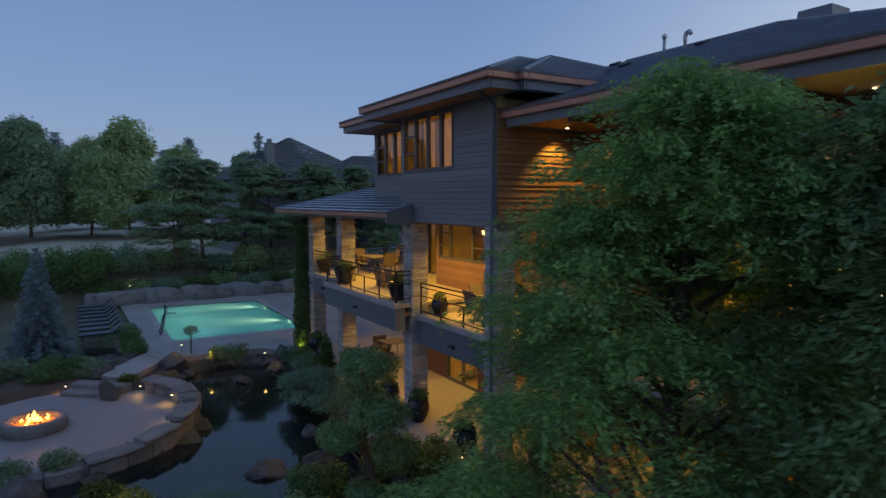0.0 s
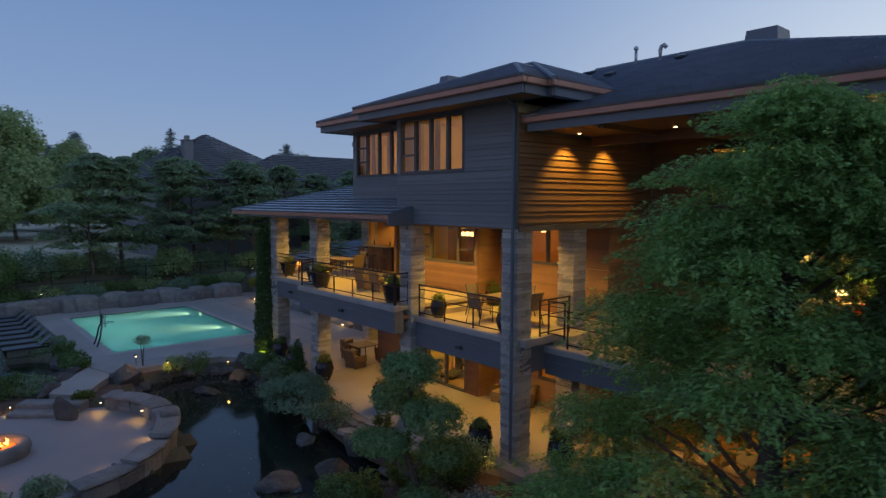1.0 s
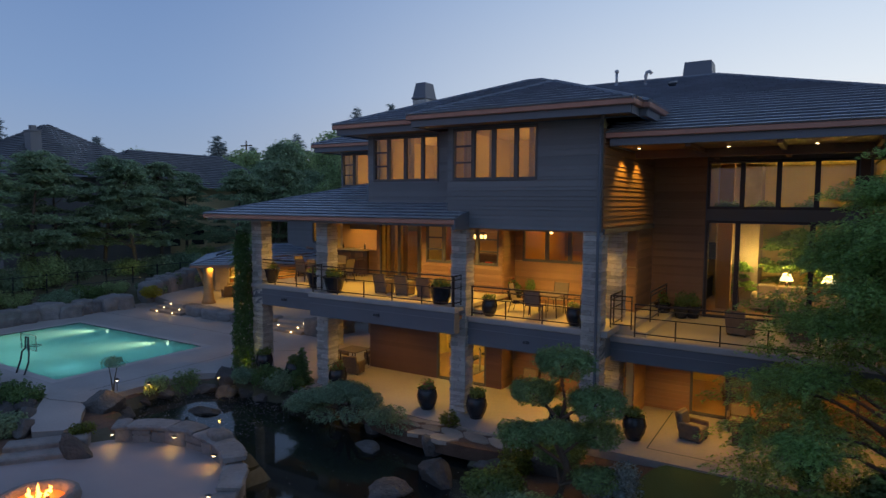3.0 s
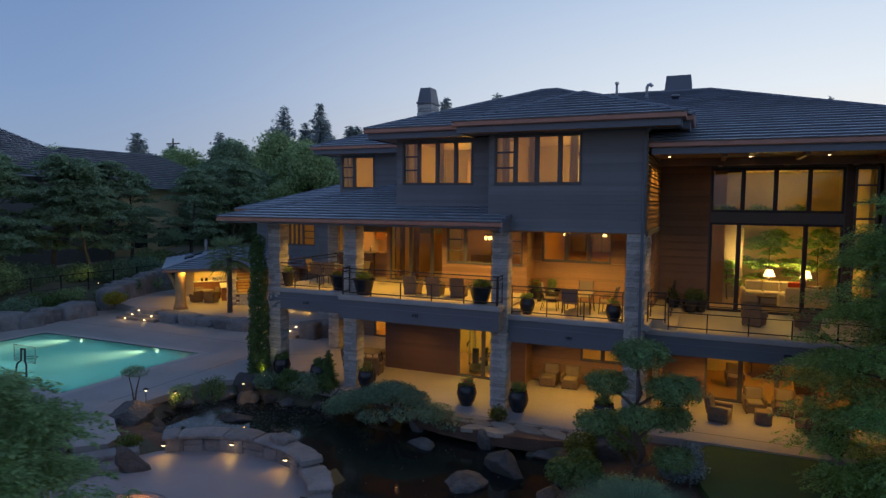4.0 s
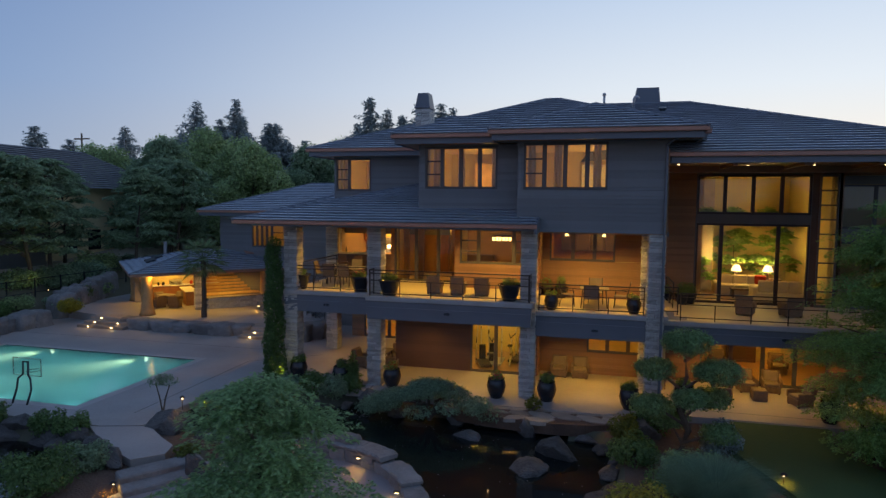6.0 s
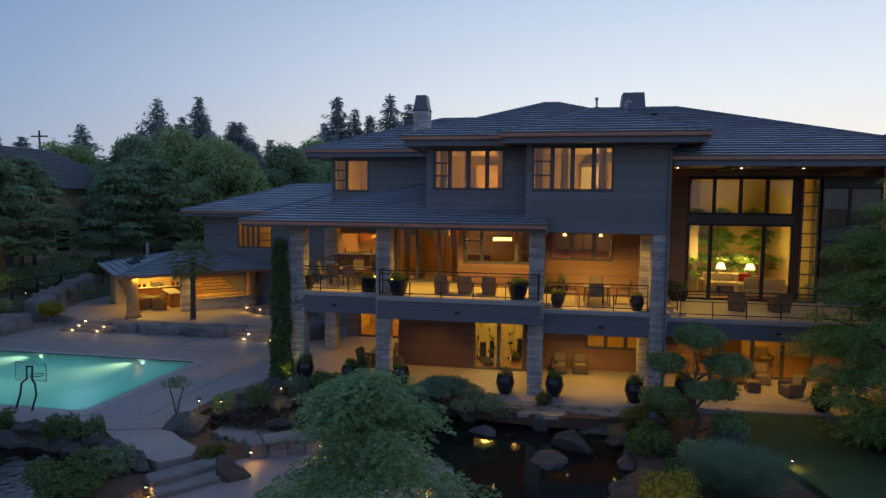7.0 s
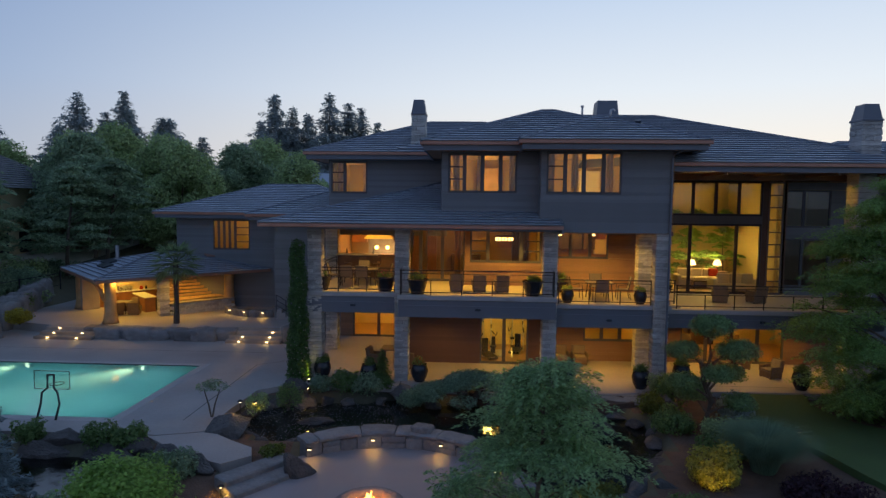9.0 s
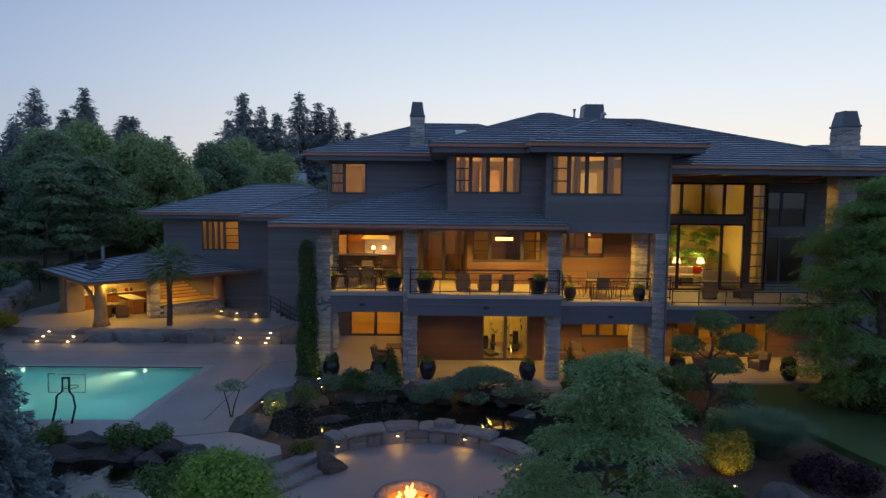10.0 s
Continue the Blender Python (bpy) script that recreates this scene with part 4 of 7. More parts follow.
# chimneys and vents
def chimney(x, y, z0, z1, w, d, label, cap=0.75, taper=0.72):
    c = thing("chimney", label, "chimney", pose(x, y, z0))
    h = z1 - z0 - cap
    part("core", boxes((-w / 2 + 0.04, w / 2 - 0.04, -d / 2 + 0.04, d / 2 - 0.04, 0, h)), MORTAR, c)
    z, kk = 0.0, 0
    while z < h - 0.02:
        hh = min(random.uniform(0.12, 0.26), h - z)
        cut = random.uniform(0.35, 0.65)
        for a, b in ((0, cut), (cut, 1)):
            if kk % 2:
                m = Matrix.LocRotScale((((a + b) / 2 - 0.5) * w, 0, z), None, ((b - a) * w - 0.012, d, hh - 0.012))
            else:
                m = Matrix.LocRotScale((0, ((a + b) / 2 - 0.5) * d, z), None, (w, (b - a) * d - 0.012, hh - 0.012))
            part("stone", random.choice(STONES), STONE, c, m=m)
        z += hh
        kk += 1
    bm = bmesh.new()
    ring = []
    for zz, s in ((h, 1.08), (h + 0.08, 1.08), (h + 0.1, 0.98), (h + cap, taper)):
        ring.append([bm.verts.new((sx * w / 2 * s, sy * d / 2 * s, zz)) for sx, sy in ((-1, -1), (1, -1), (1, 1), (-1, 1))])
    for a, b in zip(ring, ring[1:]):
        for i in range(4):
            bm.faces.new((a[i], a[(i + 1) % 4], b[(i + 1) % 4], b[i]))
    bm.faces.new(ring[0][::-1]), bm.faces.new(ring[-1])
    part("chimney_cap", bm, FASCIA, c, "tapered grey metal cap")
    return c


chimney(-23.25, 16.1, 9.0, 12.25, 0.72, 0.95, "stone chimney with a tapered metal cap")
chimney(-12.4, 23.2, 9.5, 13.35, 1.35, 1.35, "wide chimney with a boxy grey metal cap", 0.95, 0.86)
chimney(-4.2, 11.0, G, 11.3, 0.8, 0.85, "tall stone chimney with a tapered metal cap", 0.7)


def vent(x, y, z, h, bent=False):
    v = thing("roof_vent", "galvanised roof vent pipe", "vent", pose(x, y, z))
    bm = bmesh.new()
    if bent:
        tube(bm, [(0, 0, 0), (0, 0, h * 0.75), (0.04, 0, h * 0.95), (0.14, 0, h), (0.22, 0, h * 0.85)], 0.07, 10)
    else:
        tube(bm, [(0, 0, 0), (0, 0, h)], 0.055, 10)
    part("pipe", bm, GALV, v, smooth=True)
    part("flashing", lathe([(0.18, 0), (0.07, 0.15)], 12), GALV, v)
    if not bent:
        part("cap", lathe([(0.09, h - 0.02), (0.09, h + 0.06), (0.03, h + 0.1)], 12), GALV, v)


dp = solo("downspout", tube(tube(bmesh.new(), [(-12.66, 9.0, 9.0), (-12.66, 9.0, G)], 0.045, 8), [(-12.3, 8.2, 9.3), (-12.66, 9.0, 9.0)], 0.045, 8), FASCIA, "dark downspout at the corner post", "downspout", kind="structure")
vent(-14.74, 17.7, 11.58, 0.62)
vent(-13.4, 17.07, 11.36, 0.62, True)
for x, y in ((-17.0, 13.0), (-12.2, 16.3), (-15.9, 16.6), (-13.9, 14.9)):
    low = thing("roof_vent", "low dark metal attic vent on the tiles", "vent", pose(x, y, 8.75 + 0.341 * (y - 9.2) + (0.37 if x == -17.0 else 0.03), 19, 0, 0), group="low roof vents")
    part("hood", boxes((-0.17, 0.17, -0.15, 0.15, 0.05, 0.14), bevel=0.03), DARKMETAL, low)
    part("neck", boxes((-0.12, 0.12, -0.1, 0.1, -0.05, 0.06)), DARKMETAL, low)
for x in (-20.9, -19.6):
    sk = thing("skylight", "low skylight with a pale pane on the roof", "skylight", pose(x, 18.3, 10.92, 20.3, 0, 0), group="roof skylights")
    part("curb", boxes((-0.35, 0.35, -0.5, 0.5, 0, 0.12), bevel=0.02), DARKMETAL, sk)
    part("pane", boxes((-0.3, 0.3, -0.45, 0.45, 0.12, 0.13)), STEEL, sk)


# ---- lamps of the house ----
def downlight(x, y, z, watts, cone=120, target=None, colour=WARM):
    d = solo("downlight", lathe([(0.0001, -0.012), (0.032, -0.012), (0.05, 0.0)], 12, False), HOT, "small round recessed ceiling light", "lamp", pose(x, y, z - 0.01), group="recessed ceiling lights")
    lamp("downlight_lamp", (x, y, z - 0.06), watts, colour, 0.05, target or (x, y, z - 3), cone, 0.7)
    return d


for x in (-25.4, -22.0, -18.8):
    downlight(x, 10.8, 6.02, 300, 145)
for x in (-15.9, -14.2):
    downlight(x, 11.0, 5.9, 265, 145)
for x, y in ((-25.5, 12.6), (-21.9, 10.3), (-18.9, 10.3)):
    downlight(x, y, 2.93, 160, 112)
for x in (-15.9, -14.0):
    downlight(x, 11.2, 2.58, 160, 112)
for x in (-10.8, -8.4, -6.0):
    downlight(x, 11.6, 2.28, 130, 118)
for x, y in ((-12.05, 10.9), (-12.05, 12.7)):
    downlight(x, y, 8.45, 125, 95, (-12.55, y + 0.05, 6.4))
for x in (-9.6, -7.4, -5.2):
    downlight(x, 11.4, 8.45, 48, 120)
# rooms
for x, y, z, w in ((-15.2, 11.6, 8.1, 46), (-19.7, 12.4, 8.1, 46), (-25.5, 17.2, 8.1, 46), (-25.6, 16.3, 5.7, 80), (-20.6, 15.2, 5.7, 95), (-14.8, 15.6, 5.7, 90),
                   (-9.4, 18.8, 4.6, 75), (-7.4, 18.6, 4.4, 120), (-19.6, 14.0, 2.4, 110), (-14.8, 15, 2.4, 90), (-8.2, 15.4, 2.2, 130), (-25.5, 19, 2.4, 110), (-35.8, 25.6, 5.8, 90)):
    lamp("room_lamp", (x, y, z), w, (1.0, 0.74, 0.16) if (x, z) == (-19.6, 2.4) else (1.0, 0.64, 0.14) if x > -10 and z > 4 else (1.0, 0.54, 0.09) if z > 8 else WARM, 0.25)


# ---- foliage ----
RNG = np.random.default_rng(7)


def leaf_mesh(name, centres, normals, size, mat, slim=0.55, along=None):
    """Many small kite-shaped leaves at the given places, one mesh."""
    n = len(centres)
    nrm = normals + RNG.normal(0, 0.55, (n, 3))
    nrm /= np.linalg.norm(nrm, axis=1, keepdims=True) + 1e-9
    ref = along if along is not None else RNG.normal(0, 1, (n, 3))
    t = ref - nrm * np.sum(ref * nrm, axis=1, keepdims=True)
    t /= np.linalg.norm(t, axis=1, keepdims=True) + 1e-9
    b = np.cross(nrm, t)
    s = (size * RNG.uniform(0.6, 1.35, n))[:, None]
    v = np.empty((n, 4, 3))
    v[:, 0], v[:, 1], v[:, 2], v[:, 3] = centres - t * s, centres + b * s * slim - nrm * s * 0.12, centres + t * s, centres - b * s * slim - nrm * s * 0.12
    me = bpy.data.meshes.new(name)
    me.vertices.add(n * 4)
    me.vertices.foreach_set("co", v.reshape(-1).astype(np.float32))
    me.loops.add(n * 4)
    me.loops.foreach_set("vertex_index", np.arange(n * 4, dtype=np.int32))
    me.polygons.add(n)
    me.polygons.foreach_set("loop_start", np.arange(0, n * 4, 4, dtype=np.int32))
    me.update(calc_edges=True)
    me.materials.append(mat)
    return me


def blob_points(blobs, per, shell=0.55):
    """Points in flattened balls, denser towards their rough outer shell."""
    P, N = [], []
    for c, r in blobs:
        vol = (r[0] * r[1] * r[2]) ** (2 / 3)
        n = max(8, int(per * vol))
        d = RNG.normal(0, 1, (n, 3))
        d /= np.linalg.norm(d, axis=1, keepdims=True)
        f = RNG.uniform(shell, 1.0, n) ** 0.7
        f *= 1 + 0.16 * np.sin(d[:, 0] * 7 + c[0]) * np.cos(d[:, 1] * 6 + c[1]) + RNG.normal(0, 0.06, n)
        P.append(np.array(c) + d * f[:, None] * np.array(r))
        N.append(d + np.array((0, 0, 0.35)))
    return np.concatenate(P), np.concatenate(N)


def spray_points(blobs, per):
    """Points along drooping feathery twigs that spread from the middle of each pad; also the twigs' directions."""
    P, N, A = [], [], []
    for c, r in blobs:
        k = 13
        m = max(4, int(per * r[0] * r[1] / k))
        for j in range(k):
            a = 2 * math.pi * j / k + RNG.uniform(-0.25, 0.25)
            L = r[0] * RNG.uniform(0.6, 1.25)
            f = RNG.uniform(0.05, 1, m)
            side = np.clip(RNG.normal(0, 0.14, m), -0.26, 0.26) * L * (1.12 - f)
            dx, dy = math.cos(a), math.sin(a)
            z = c[2] + L * (0.16 * f - 0.34 * f * f) + np.clip(RNG.normal(0, 0.35, m), -0.6, 0.5) * r[2] * (1.1 - f)
            P.append(np.stack([c[0] + dx * L * f - dy * side, c[1] + dy * L * f + dx * side, z], 1))
            N.append(np.tile((0.2 * dx, 0.2 * dy, 1.0), (m, 1)))
            A.append(np.stack([dx + RNG.normal(0, 0.45, m), dy + RNG.normal(0, 0.45, m), -0.3 + RNG.normal(0, 0.25, m)], 1))
    return np.concatenate(P), np.concatenate(N), np.concatenate(A)


def bush(name, x, y, z, r, h, mat, label, per=1500, leaf=0.045, lumps=9, category="shrub", squash=1.0, group=""):
    """A low shrub: leafy lumps on a few short stems."""
    ob = thing(name, label, category, pose(x, y, z, 0, 0, random.uniform(0, 360)), group)
    blobs = [((0, 0, h * 0.45), (r * 0.8, r * 0.8 * squash, h * 0.5))]
    for i in range(lumps):
        a, d = random.uniform(0, 6.28), r * random.uniform(0.35, 0.72)
        s = random.uniform(0.28, 0.45)
        blobs.append(((d * math.cos(a), d * math.sin(a) * squash, h * random.uniform(0.3, 0.72)), (r * s, r * s, h * s * 0.85)))
    P, N = blob_points(blobs, per)
    part("foliage", leaf_mesh("foliage", P, N, leaf, mat), mat, ob)
    bm = bmesh.new()
    for i in range(4):
        a = i * 1.6 + 0.4
        tube(bm, [(0, 0, -0.1), (r * 0.25 * math.cos(a), r * 0.25 * math.sin(a), h * 0.3), (r * 0.45 * math.cos(a), r * 0.45 * math.sin(a), h * 0.55)], [0.03, 0.022, 0.01], 6)
    part("stem", bm, BARK, ob)
    return ob


def clump_tree(name, x, y, z, height, radius, mat, label, pads=60, per=900, leaf=0.09, flat=0.35, low=0.15, trunk=0.16, seed=1, lean=(0, 0), category="tree", pad=0.3, spray=False):
    """Trunk and limbs that carry flattened, ragged pads of small leaves with gaps between them."""
    rnd = random.Random(seed)
    ob = thing(name, label, category, pose(x, y, z))
    bm = bmesh.new()
    axis = []
    for i in range(7):
        t = i / 6
        axis.append(Vector((lean[0] * t + 0.08 * radius * math.sin(3 * t + seed), lean[1] * t + 0.08 * radius * math.cos(4 * t + seed), height * 0.93 * t)))
    tube(bm, axis, [trunk * (1 - 0.86 * i / 6) for i in range(7)], 9)
    part("trunk", bm, BARK, ob)
    blobs, limbs = [], bmesh.new()
    for i in range(pads):
        t = low + (1 - low) * rnd.random() ** 0.9
        env = radius * math.sin(math.pi * min(1, max(0.04, (t - low + 0.10) / (1.12 - low)) ** 0.62)) ** 0.75
        a = i * 2.39996 + rnd.uniform(-0.5, 0.5)
        d = env * (0.35 + 0.6 * rnd.random() ** 0.6)
        k = min(6, max(0, int(t * 6)))
        base = axis[k].lerp(axis[min(6, k + 1)], t * 6 - k) if k < 6 else axis[6]
        c = Vector((base.x + d * math.cos(a), base.y + d * math.sin(a), height * t + rnd.uniform(-0.1, 0.1)))
        s = radius * pad * rnd.uniform(0.65, 1.25)
        blobs.append((tuple(c), (s, s, s * flat * rnd.uniform(0.8, 1.5))))
        if i % 3 == 0 and t > 0.3:
            start = base.copy()
            start.z = max(height * 0.08, start.z - d * 0.35)
            mid = start.lerp(c, 0.55) + Vector((0, 0, 0.08 * d))
            tube(limbs, [start, mid, c], [trunk * 0.2, trunk * 0.12, trunk * 0.03], 5)
    part("limb", limbs, BARK, ob)
    if spray:
        P, N, A = spray_points(blobs, per)
        part("crown", leaf_mesh("crown", P, N, leaf, mat, 0.38, A), mat, ob)
    else:
        P, N = blob_points(blobs, per)
        part("crown", leaf_mesh("crown", P, N, leaf, mat), mat, ob)
    return ob


def conifer(name, x, y, z, height, radius, mat, label, n=9000, leaf=0.12, seed=1, trunk=0.14, tiers=26, ragged=0.25, base=0.08, power=0.85):
    """A conifer: whorls of drooping boughs covered in needle sprays, narrowing to a leader."""
    rng = np.random.default_rng(seed)
    ob = thing(name, label, "tree", pose(x, y, z))
    part("trunk", tube(bmesh.new(), [(0, 0, 0), (0, 0, height * 0.5), (0, 0, height * 0.97)], [trunk, trunk * 0.6, 0.02], 8), BARK, ob)
    P, N, A = [], [], []
    tot = 0
    spec = []
    for i in range(tiers):
        t = base + (1 - base) * i / tiers
        rr = radius * (1 - t) ** power * (1 + rng.uniform(-ragged, ragged)) + 0.06
        k = max(5, int(9 * (1 - t) + 5))
        for j in range(k):
            spec.append((t, rr * rng.uniform(0.7, 1.12), 2 * math.pi * (j + rng.uniform(-0.3, 0.3)) / k + i))
            tot += rr
    for t, rr, a in spec:
        m = max(4, int(n * rr / tot))
        f = rng.uniform(0.12, 1, m)
        dx, dy = math.cos(a), math.sin(a)
        side = rng.normal(0, 0.13, m) * rr * (1.15 - f)
        px, py = dx * rr * f - dy * side, dy * rr * f + dx * side
        pz = height * t + rng.normal(0, 0.035 * radius, m) - rr * 0.28 * f + 0.10 * rr * f * f
        P.append(np.stack([px, py, pz], 1))
        N.append(np.tile((0.25 * dx, 0.25 * dy, 1.0), (m, 1)))
        A.append(np.stack([dx + rng.normal(0, 0.5, m), dy + rng.normal(0, 0.5, m), -0.25 + rng.normal(0, 0.2, m)], 1))
    part("crown", leaf_mesh("crown", np.concatenate(P), np.concatenate(N), leaf, mat, 0.3, np.concatenate(A)), mat, ob)
    return ob


# ---- rocks ----
def ledge_mesh(seed, mat):
    """A blocky, weathered slab: a rounded box with chipped faces and layered ledges."""
    rnd = random.Random(seed)
    bm = bmesh.new()
    bmesh.ops.create_icosphere(bm, subdivisions=4, radius=1)
    off = Vector((rnd.uniform(-9, 9), rnd.uniform(-9, 9), rnd.uniform(-9, 9)))
    tilt = [rnd.uniform(-0.14, 0.14) for _ in range(3)]
    for v in bm.verts:
        d = v.co.normalized()
        p = d / (sum(abs(c) ** 7 for c in d) ** (1 / 7))
        p *= 0.9 + 0.10 * noise.noise(p * 1.2 + off) + 0.06 * noise.noise(p * 3.1 - off) + 0.03 * noise.noise(p * 8 + off)
        layer = 0.05 * noise.noise((0.4 * p.x, 0.4 * p.y, 4.5 * p.z + off.z))
        v.co = Vector((p.x * (1 + layer) + tilt[0] * p.z, p.y * (1 + layer) + tilt[1] * p.z, p.z + tilt[2] * p.y * 0.5))
    return mesh_of(bm, "boulder", mat, True)


def rock_mesh(seed, mat, rough=0.33):
    rnd = random.Random(seed)
    bm = bmesh.new()
    bmesh.ops.create_icosphere(bm, subdivisions=4, radius=1)
    off = Vector((rnd.uniform(-9, 9), rnd.uniform(-9, 9), rnd.uniform(-9, 9)))
    cuts = [(Vector((rnd.uniform(-1, 1), rnd.uniform(-1, 1), rnd.uniform(-0.3, 1))).normalized(), rnd.uniform(0.45, 0.8)) for _ in range(13)]
    for v in bm.verts:
        d = v.co.normalized()
        r = 1 + rough * noise.noise(d * 1.3 + off) + 0.10 * noise.noise(d * 4 + off) + 0.035 * noise.noise(d * 11 + off)
        p = d * r
        for nn, lim in cuts:
            over = p.dot(nn) - lim
            if over > 0:
                p -= nn * over * 0.94
        p += d * (0.05 * noise.noise(d * 3.1 - off) + 0.04 * noise.noise(d * 7 - off) + 0.02 * noise.noise(d * 15 + off))
        v.co = p
    return mesh_of(bm, "boulder", mat, True)


ROCKS = [rock_mesh(i, BOULDER) for i in range(7)]
WROCKS = [ledge_mesh(40 + i, WALLROCK) for i in range(6)]
FROCKS = [rock_mesh(80 + i, FLAG, 0.2) for i in range(4)]


def boulder(x, y, z, sx, sy, sz, k=0, rz=0, label="weathered grey boulder at the water's edge", group="garden boulders", pool=None):
    ob = new("boulder", (pool or ROCKS)[k % len(pool or ROCKS)])
    ob.matrix_basis = Matrix.LocRotScale((x, y, z), Euler((0, 0, radians(rz))), (sx, sy, sz))
    return tagged(ob, label, "boulder", group)


rnd = random.Random(5)
# shore of the pond
for i in range(0, len(POND), 2):
    x, y = POND[i]
    if (x + 22.8) ** 2 + (y + 0.8) ** 2 < 5.0 ** 2 and x > -26.5:
        continue
    if y > 7.0 and -18.5 < x < -15:
        continue
    s = rnd.uniform(0.25, 0.5)
    boulder(x + rnd.uniform(-0.15, 0.15), y + rnd.uniform(-0.15, 0.15), WATER + 0.12, s * rnd.uniform(0.9, 1.5), s, s * rnd.uniform(0.45, 0.8), i, rnd.uniform(0, 180))
for x, y, z, a, b, c, k, r in ((-28.3, 3.4, -0.35, 0.85, 0.65, 0.72, 0, 20), (-32.9, 2.25, -0.4, 1.0, 0.5, 0.5, 2, 5), (-35.3, 2.2, -0.4, 0.8, 0.5, 0.45, 5, 15), (-30.4, 2.0, -0.4, 0.5, 0.4, 0.4, 3, 0), (-37.6, 2.1, -0.4, 0.9, 0.5, 0.4, 1, 0), (-29.3, 1.45, -0.3, 0.75, 0.4, 0.34, 6, 145), (-28.1, 0.8, -0.32, 0.7, 0.35, 0.32, 4, 155), (-26.1, 5.7, -0.82, 0.75, 0.45, 0.2, 1, 10), (-16.0, 5.6, -0.75, 0.85, 0.55, 0.62, 2, -25), (-16.7, 4.4, -0.85, 0.8, 0.6, 0.4, 3, 40),
                               (-18.9, 6.3, -0.85, 0.6, 0.4, 0.25, 4, 0), (-17.0, 7.0, -0.6, 0.6, 0.45, 0.4, 5, 60), (-27.3, 7.9, -0.25, 0.6, 0.45, 0.42, 6, 0), (-23.2, 8.2, -0.4, 0.5, 0.4, 0.35, 1, 0),
                               (-13.4, 6.9, -0.3, 0.75, 0.6, 0.65, 2, 0), (-13.3, -1.1, -0.6, 1.0, 0.8, 0.8, 3, 35), (-17.8, -1.4, -0.7, 0.9, 0.6, 0.6, 4, 0), (-15.1, 0.6, -0.6, 0.55, 0.4, 0.35, 5, 0),
                               (-33.3, 1.9, -0.6, 0.95, 0.5, 0.42, 6, 0), (-31.6, 1.9, -0.6, 0.8, 0.5, 0.4, 1, 0), (-30.7, 1.5, -0.6, 0.55, 0.5, 0.4, 2, 0), (-33.8, -3.0, -0.8, 1.1, 0.8, 0.45, 3, 0),
                               (-29.0, 0.5, -0.6, 0.6, 0.6, 0.5, 4, 0), (-25.3, 0.9, -0.55, 0.62, 0.5, 0.62, 5, 30), (-19.0, -1.6, -0.9, 0.6, 0.5, 0.4, 1, 0),
                               (-18.6, 0.2, -0.9, 0.5, 0.4, 0.3, 2, 0), (-37.5, -1.5, -0.5, 1.0, 0.8, 0.6, 4, 0)):
    boulder(x, y, z, a, b, c, k, r)
# retaining wall of big slabs behind the pool
for i in range(17):
    t = i / 18
    x, y = -45.8 + 0.25 * math.sin(i * 1.7), 1.0 + 15.4 * t
    boulder(x, y, 0.02 + 0.1 * (i % 2), 0.6, rnd.uniform(0.55, 0.95), rnd.uniform(0.5, 0.72), i, rnd.uniform(-8, 8), "pale sandstone slab of the retaining wall by the pool", "retaining wall slabs", WROCKS)
for i in range(8):
    boulder(-46.6 - 0.3 * i, 17.3 + 0.85 * i, 0.3, 0.6, 0.8, 1.0 + 0.1 * i, i + 3, 5 * (i % 3), "pale sandstone slab of the retaining wall by the pool", "retaining wall slabs", WROCKS)
# rock edge of the raised pavilion terrace
for i in range(8):
    boulder(-39.6 + 0.86 * i, 15.75 + 0.18 * math.sin(i * 2), -0.05, 0.8, 0.5, rnd.uniform(0.36, 0.46), i, rnd.uniform(-10, 10), "low rock edging of the pavilion terrace", "terrace edging rocks", WROCKS)
boulder(-40.6, 16.2, -0.05, 0.6, 0.45, 0.36, 2, 0, "low rock edging of the pavilion terrace", "terrace edging rocks", WROCKS)
for i in range(3):
    boulder(-29.7 + 0.4 * i, 15.6 + 0.6 * i, 0.1, 0.6, 0.5, 0.55, i, 30 * i, "low rock edging of the pavilion terrace", "terrace edging rocks", WROCKS)

# flagstones on the pond's house side: an irregular laid field with dark joints
solo("flagstone_bed", slab(rounded([(-20.4, 8.3), (-19.9, 7.45), (-18.0, 6.95), (-15.8, 6.85), (-14.2, 7.3), (-13.9, 8.6), (-17.0, 8.75)], 4), G - 0.45, G - 0.06), SOIL, "dark sandy bed under the flagstones", "bed", kind="structure")
fgrid = {(i, j): (-20.3 + 0.78 * i + (0.39 if j % 2 else 0) + rnd.uniform(-0.2, 0.2), 6.75 + 0.52 * j + rnd.uniform(-0.14, 0.14)) for i in range(10) for j in range(6)}
for i in range(9):
    for j in range(4):
        quad = [fgrid[i, j], fgrid[i + 1, j], fgrid[i + 1, j + 1], fgrid[i, j + 1]]
        cx, cy = sum(q[0] for q in quad) / 4, sum(q[1] for q in quad) / 4
        if cy > 8.72 or cy < 6.95 + 0.35 * abs(cx + 16.8) / 3 or cx > -13.7:
            continue
        pts = []
        for (ax, ay), (bx, by) in zip(quad, quad[1:] + quad[:1]):
            for f in (0.22, 0.78):
                pts.append(((ax + (bx - ax) * f - cx) * 0.95, (ay + (by - ay) * f - cy) * 0.93))
        solo("flagstone", slab(pts, -0.12, rnd.uniform(0.0, 0.025)), FLAG, "irregular flat flagstone beside the pond", "flagstone", pose(cx, cy, G - 0.04), group="pond flagstones")

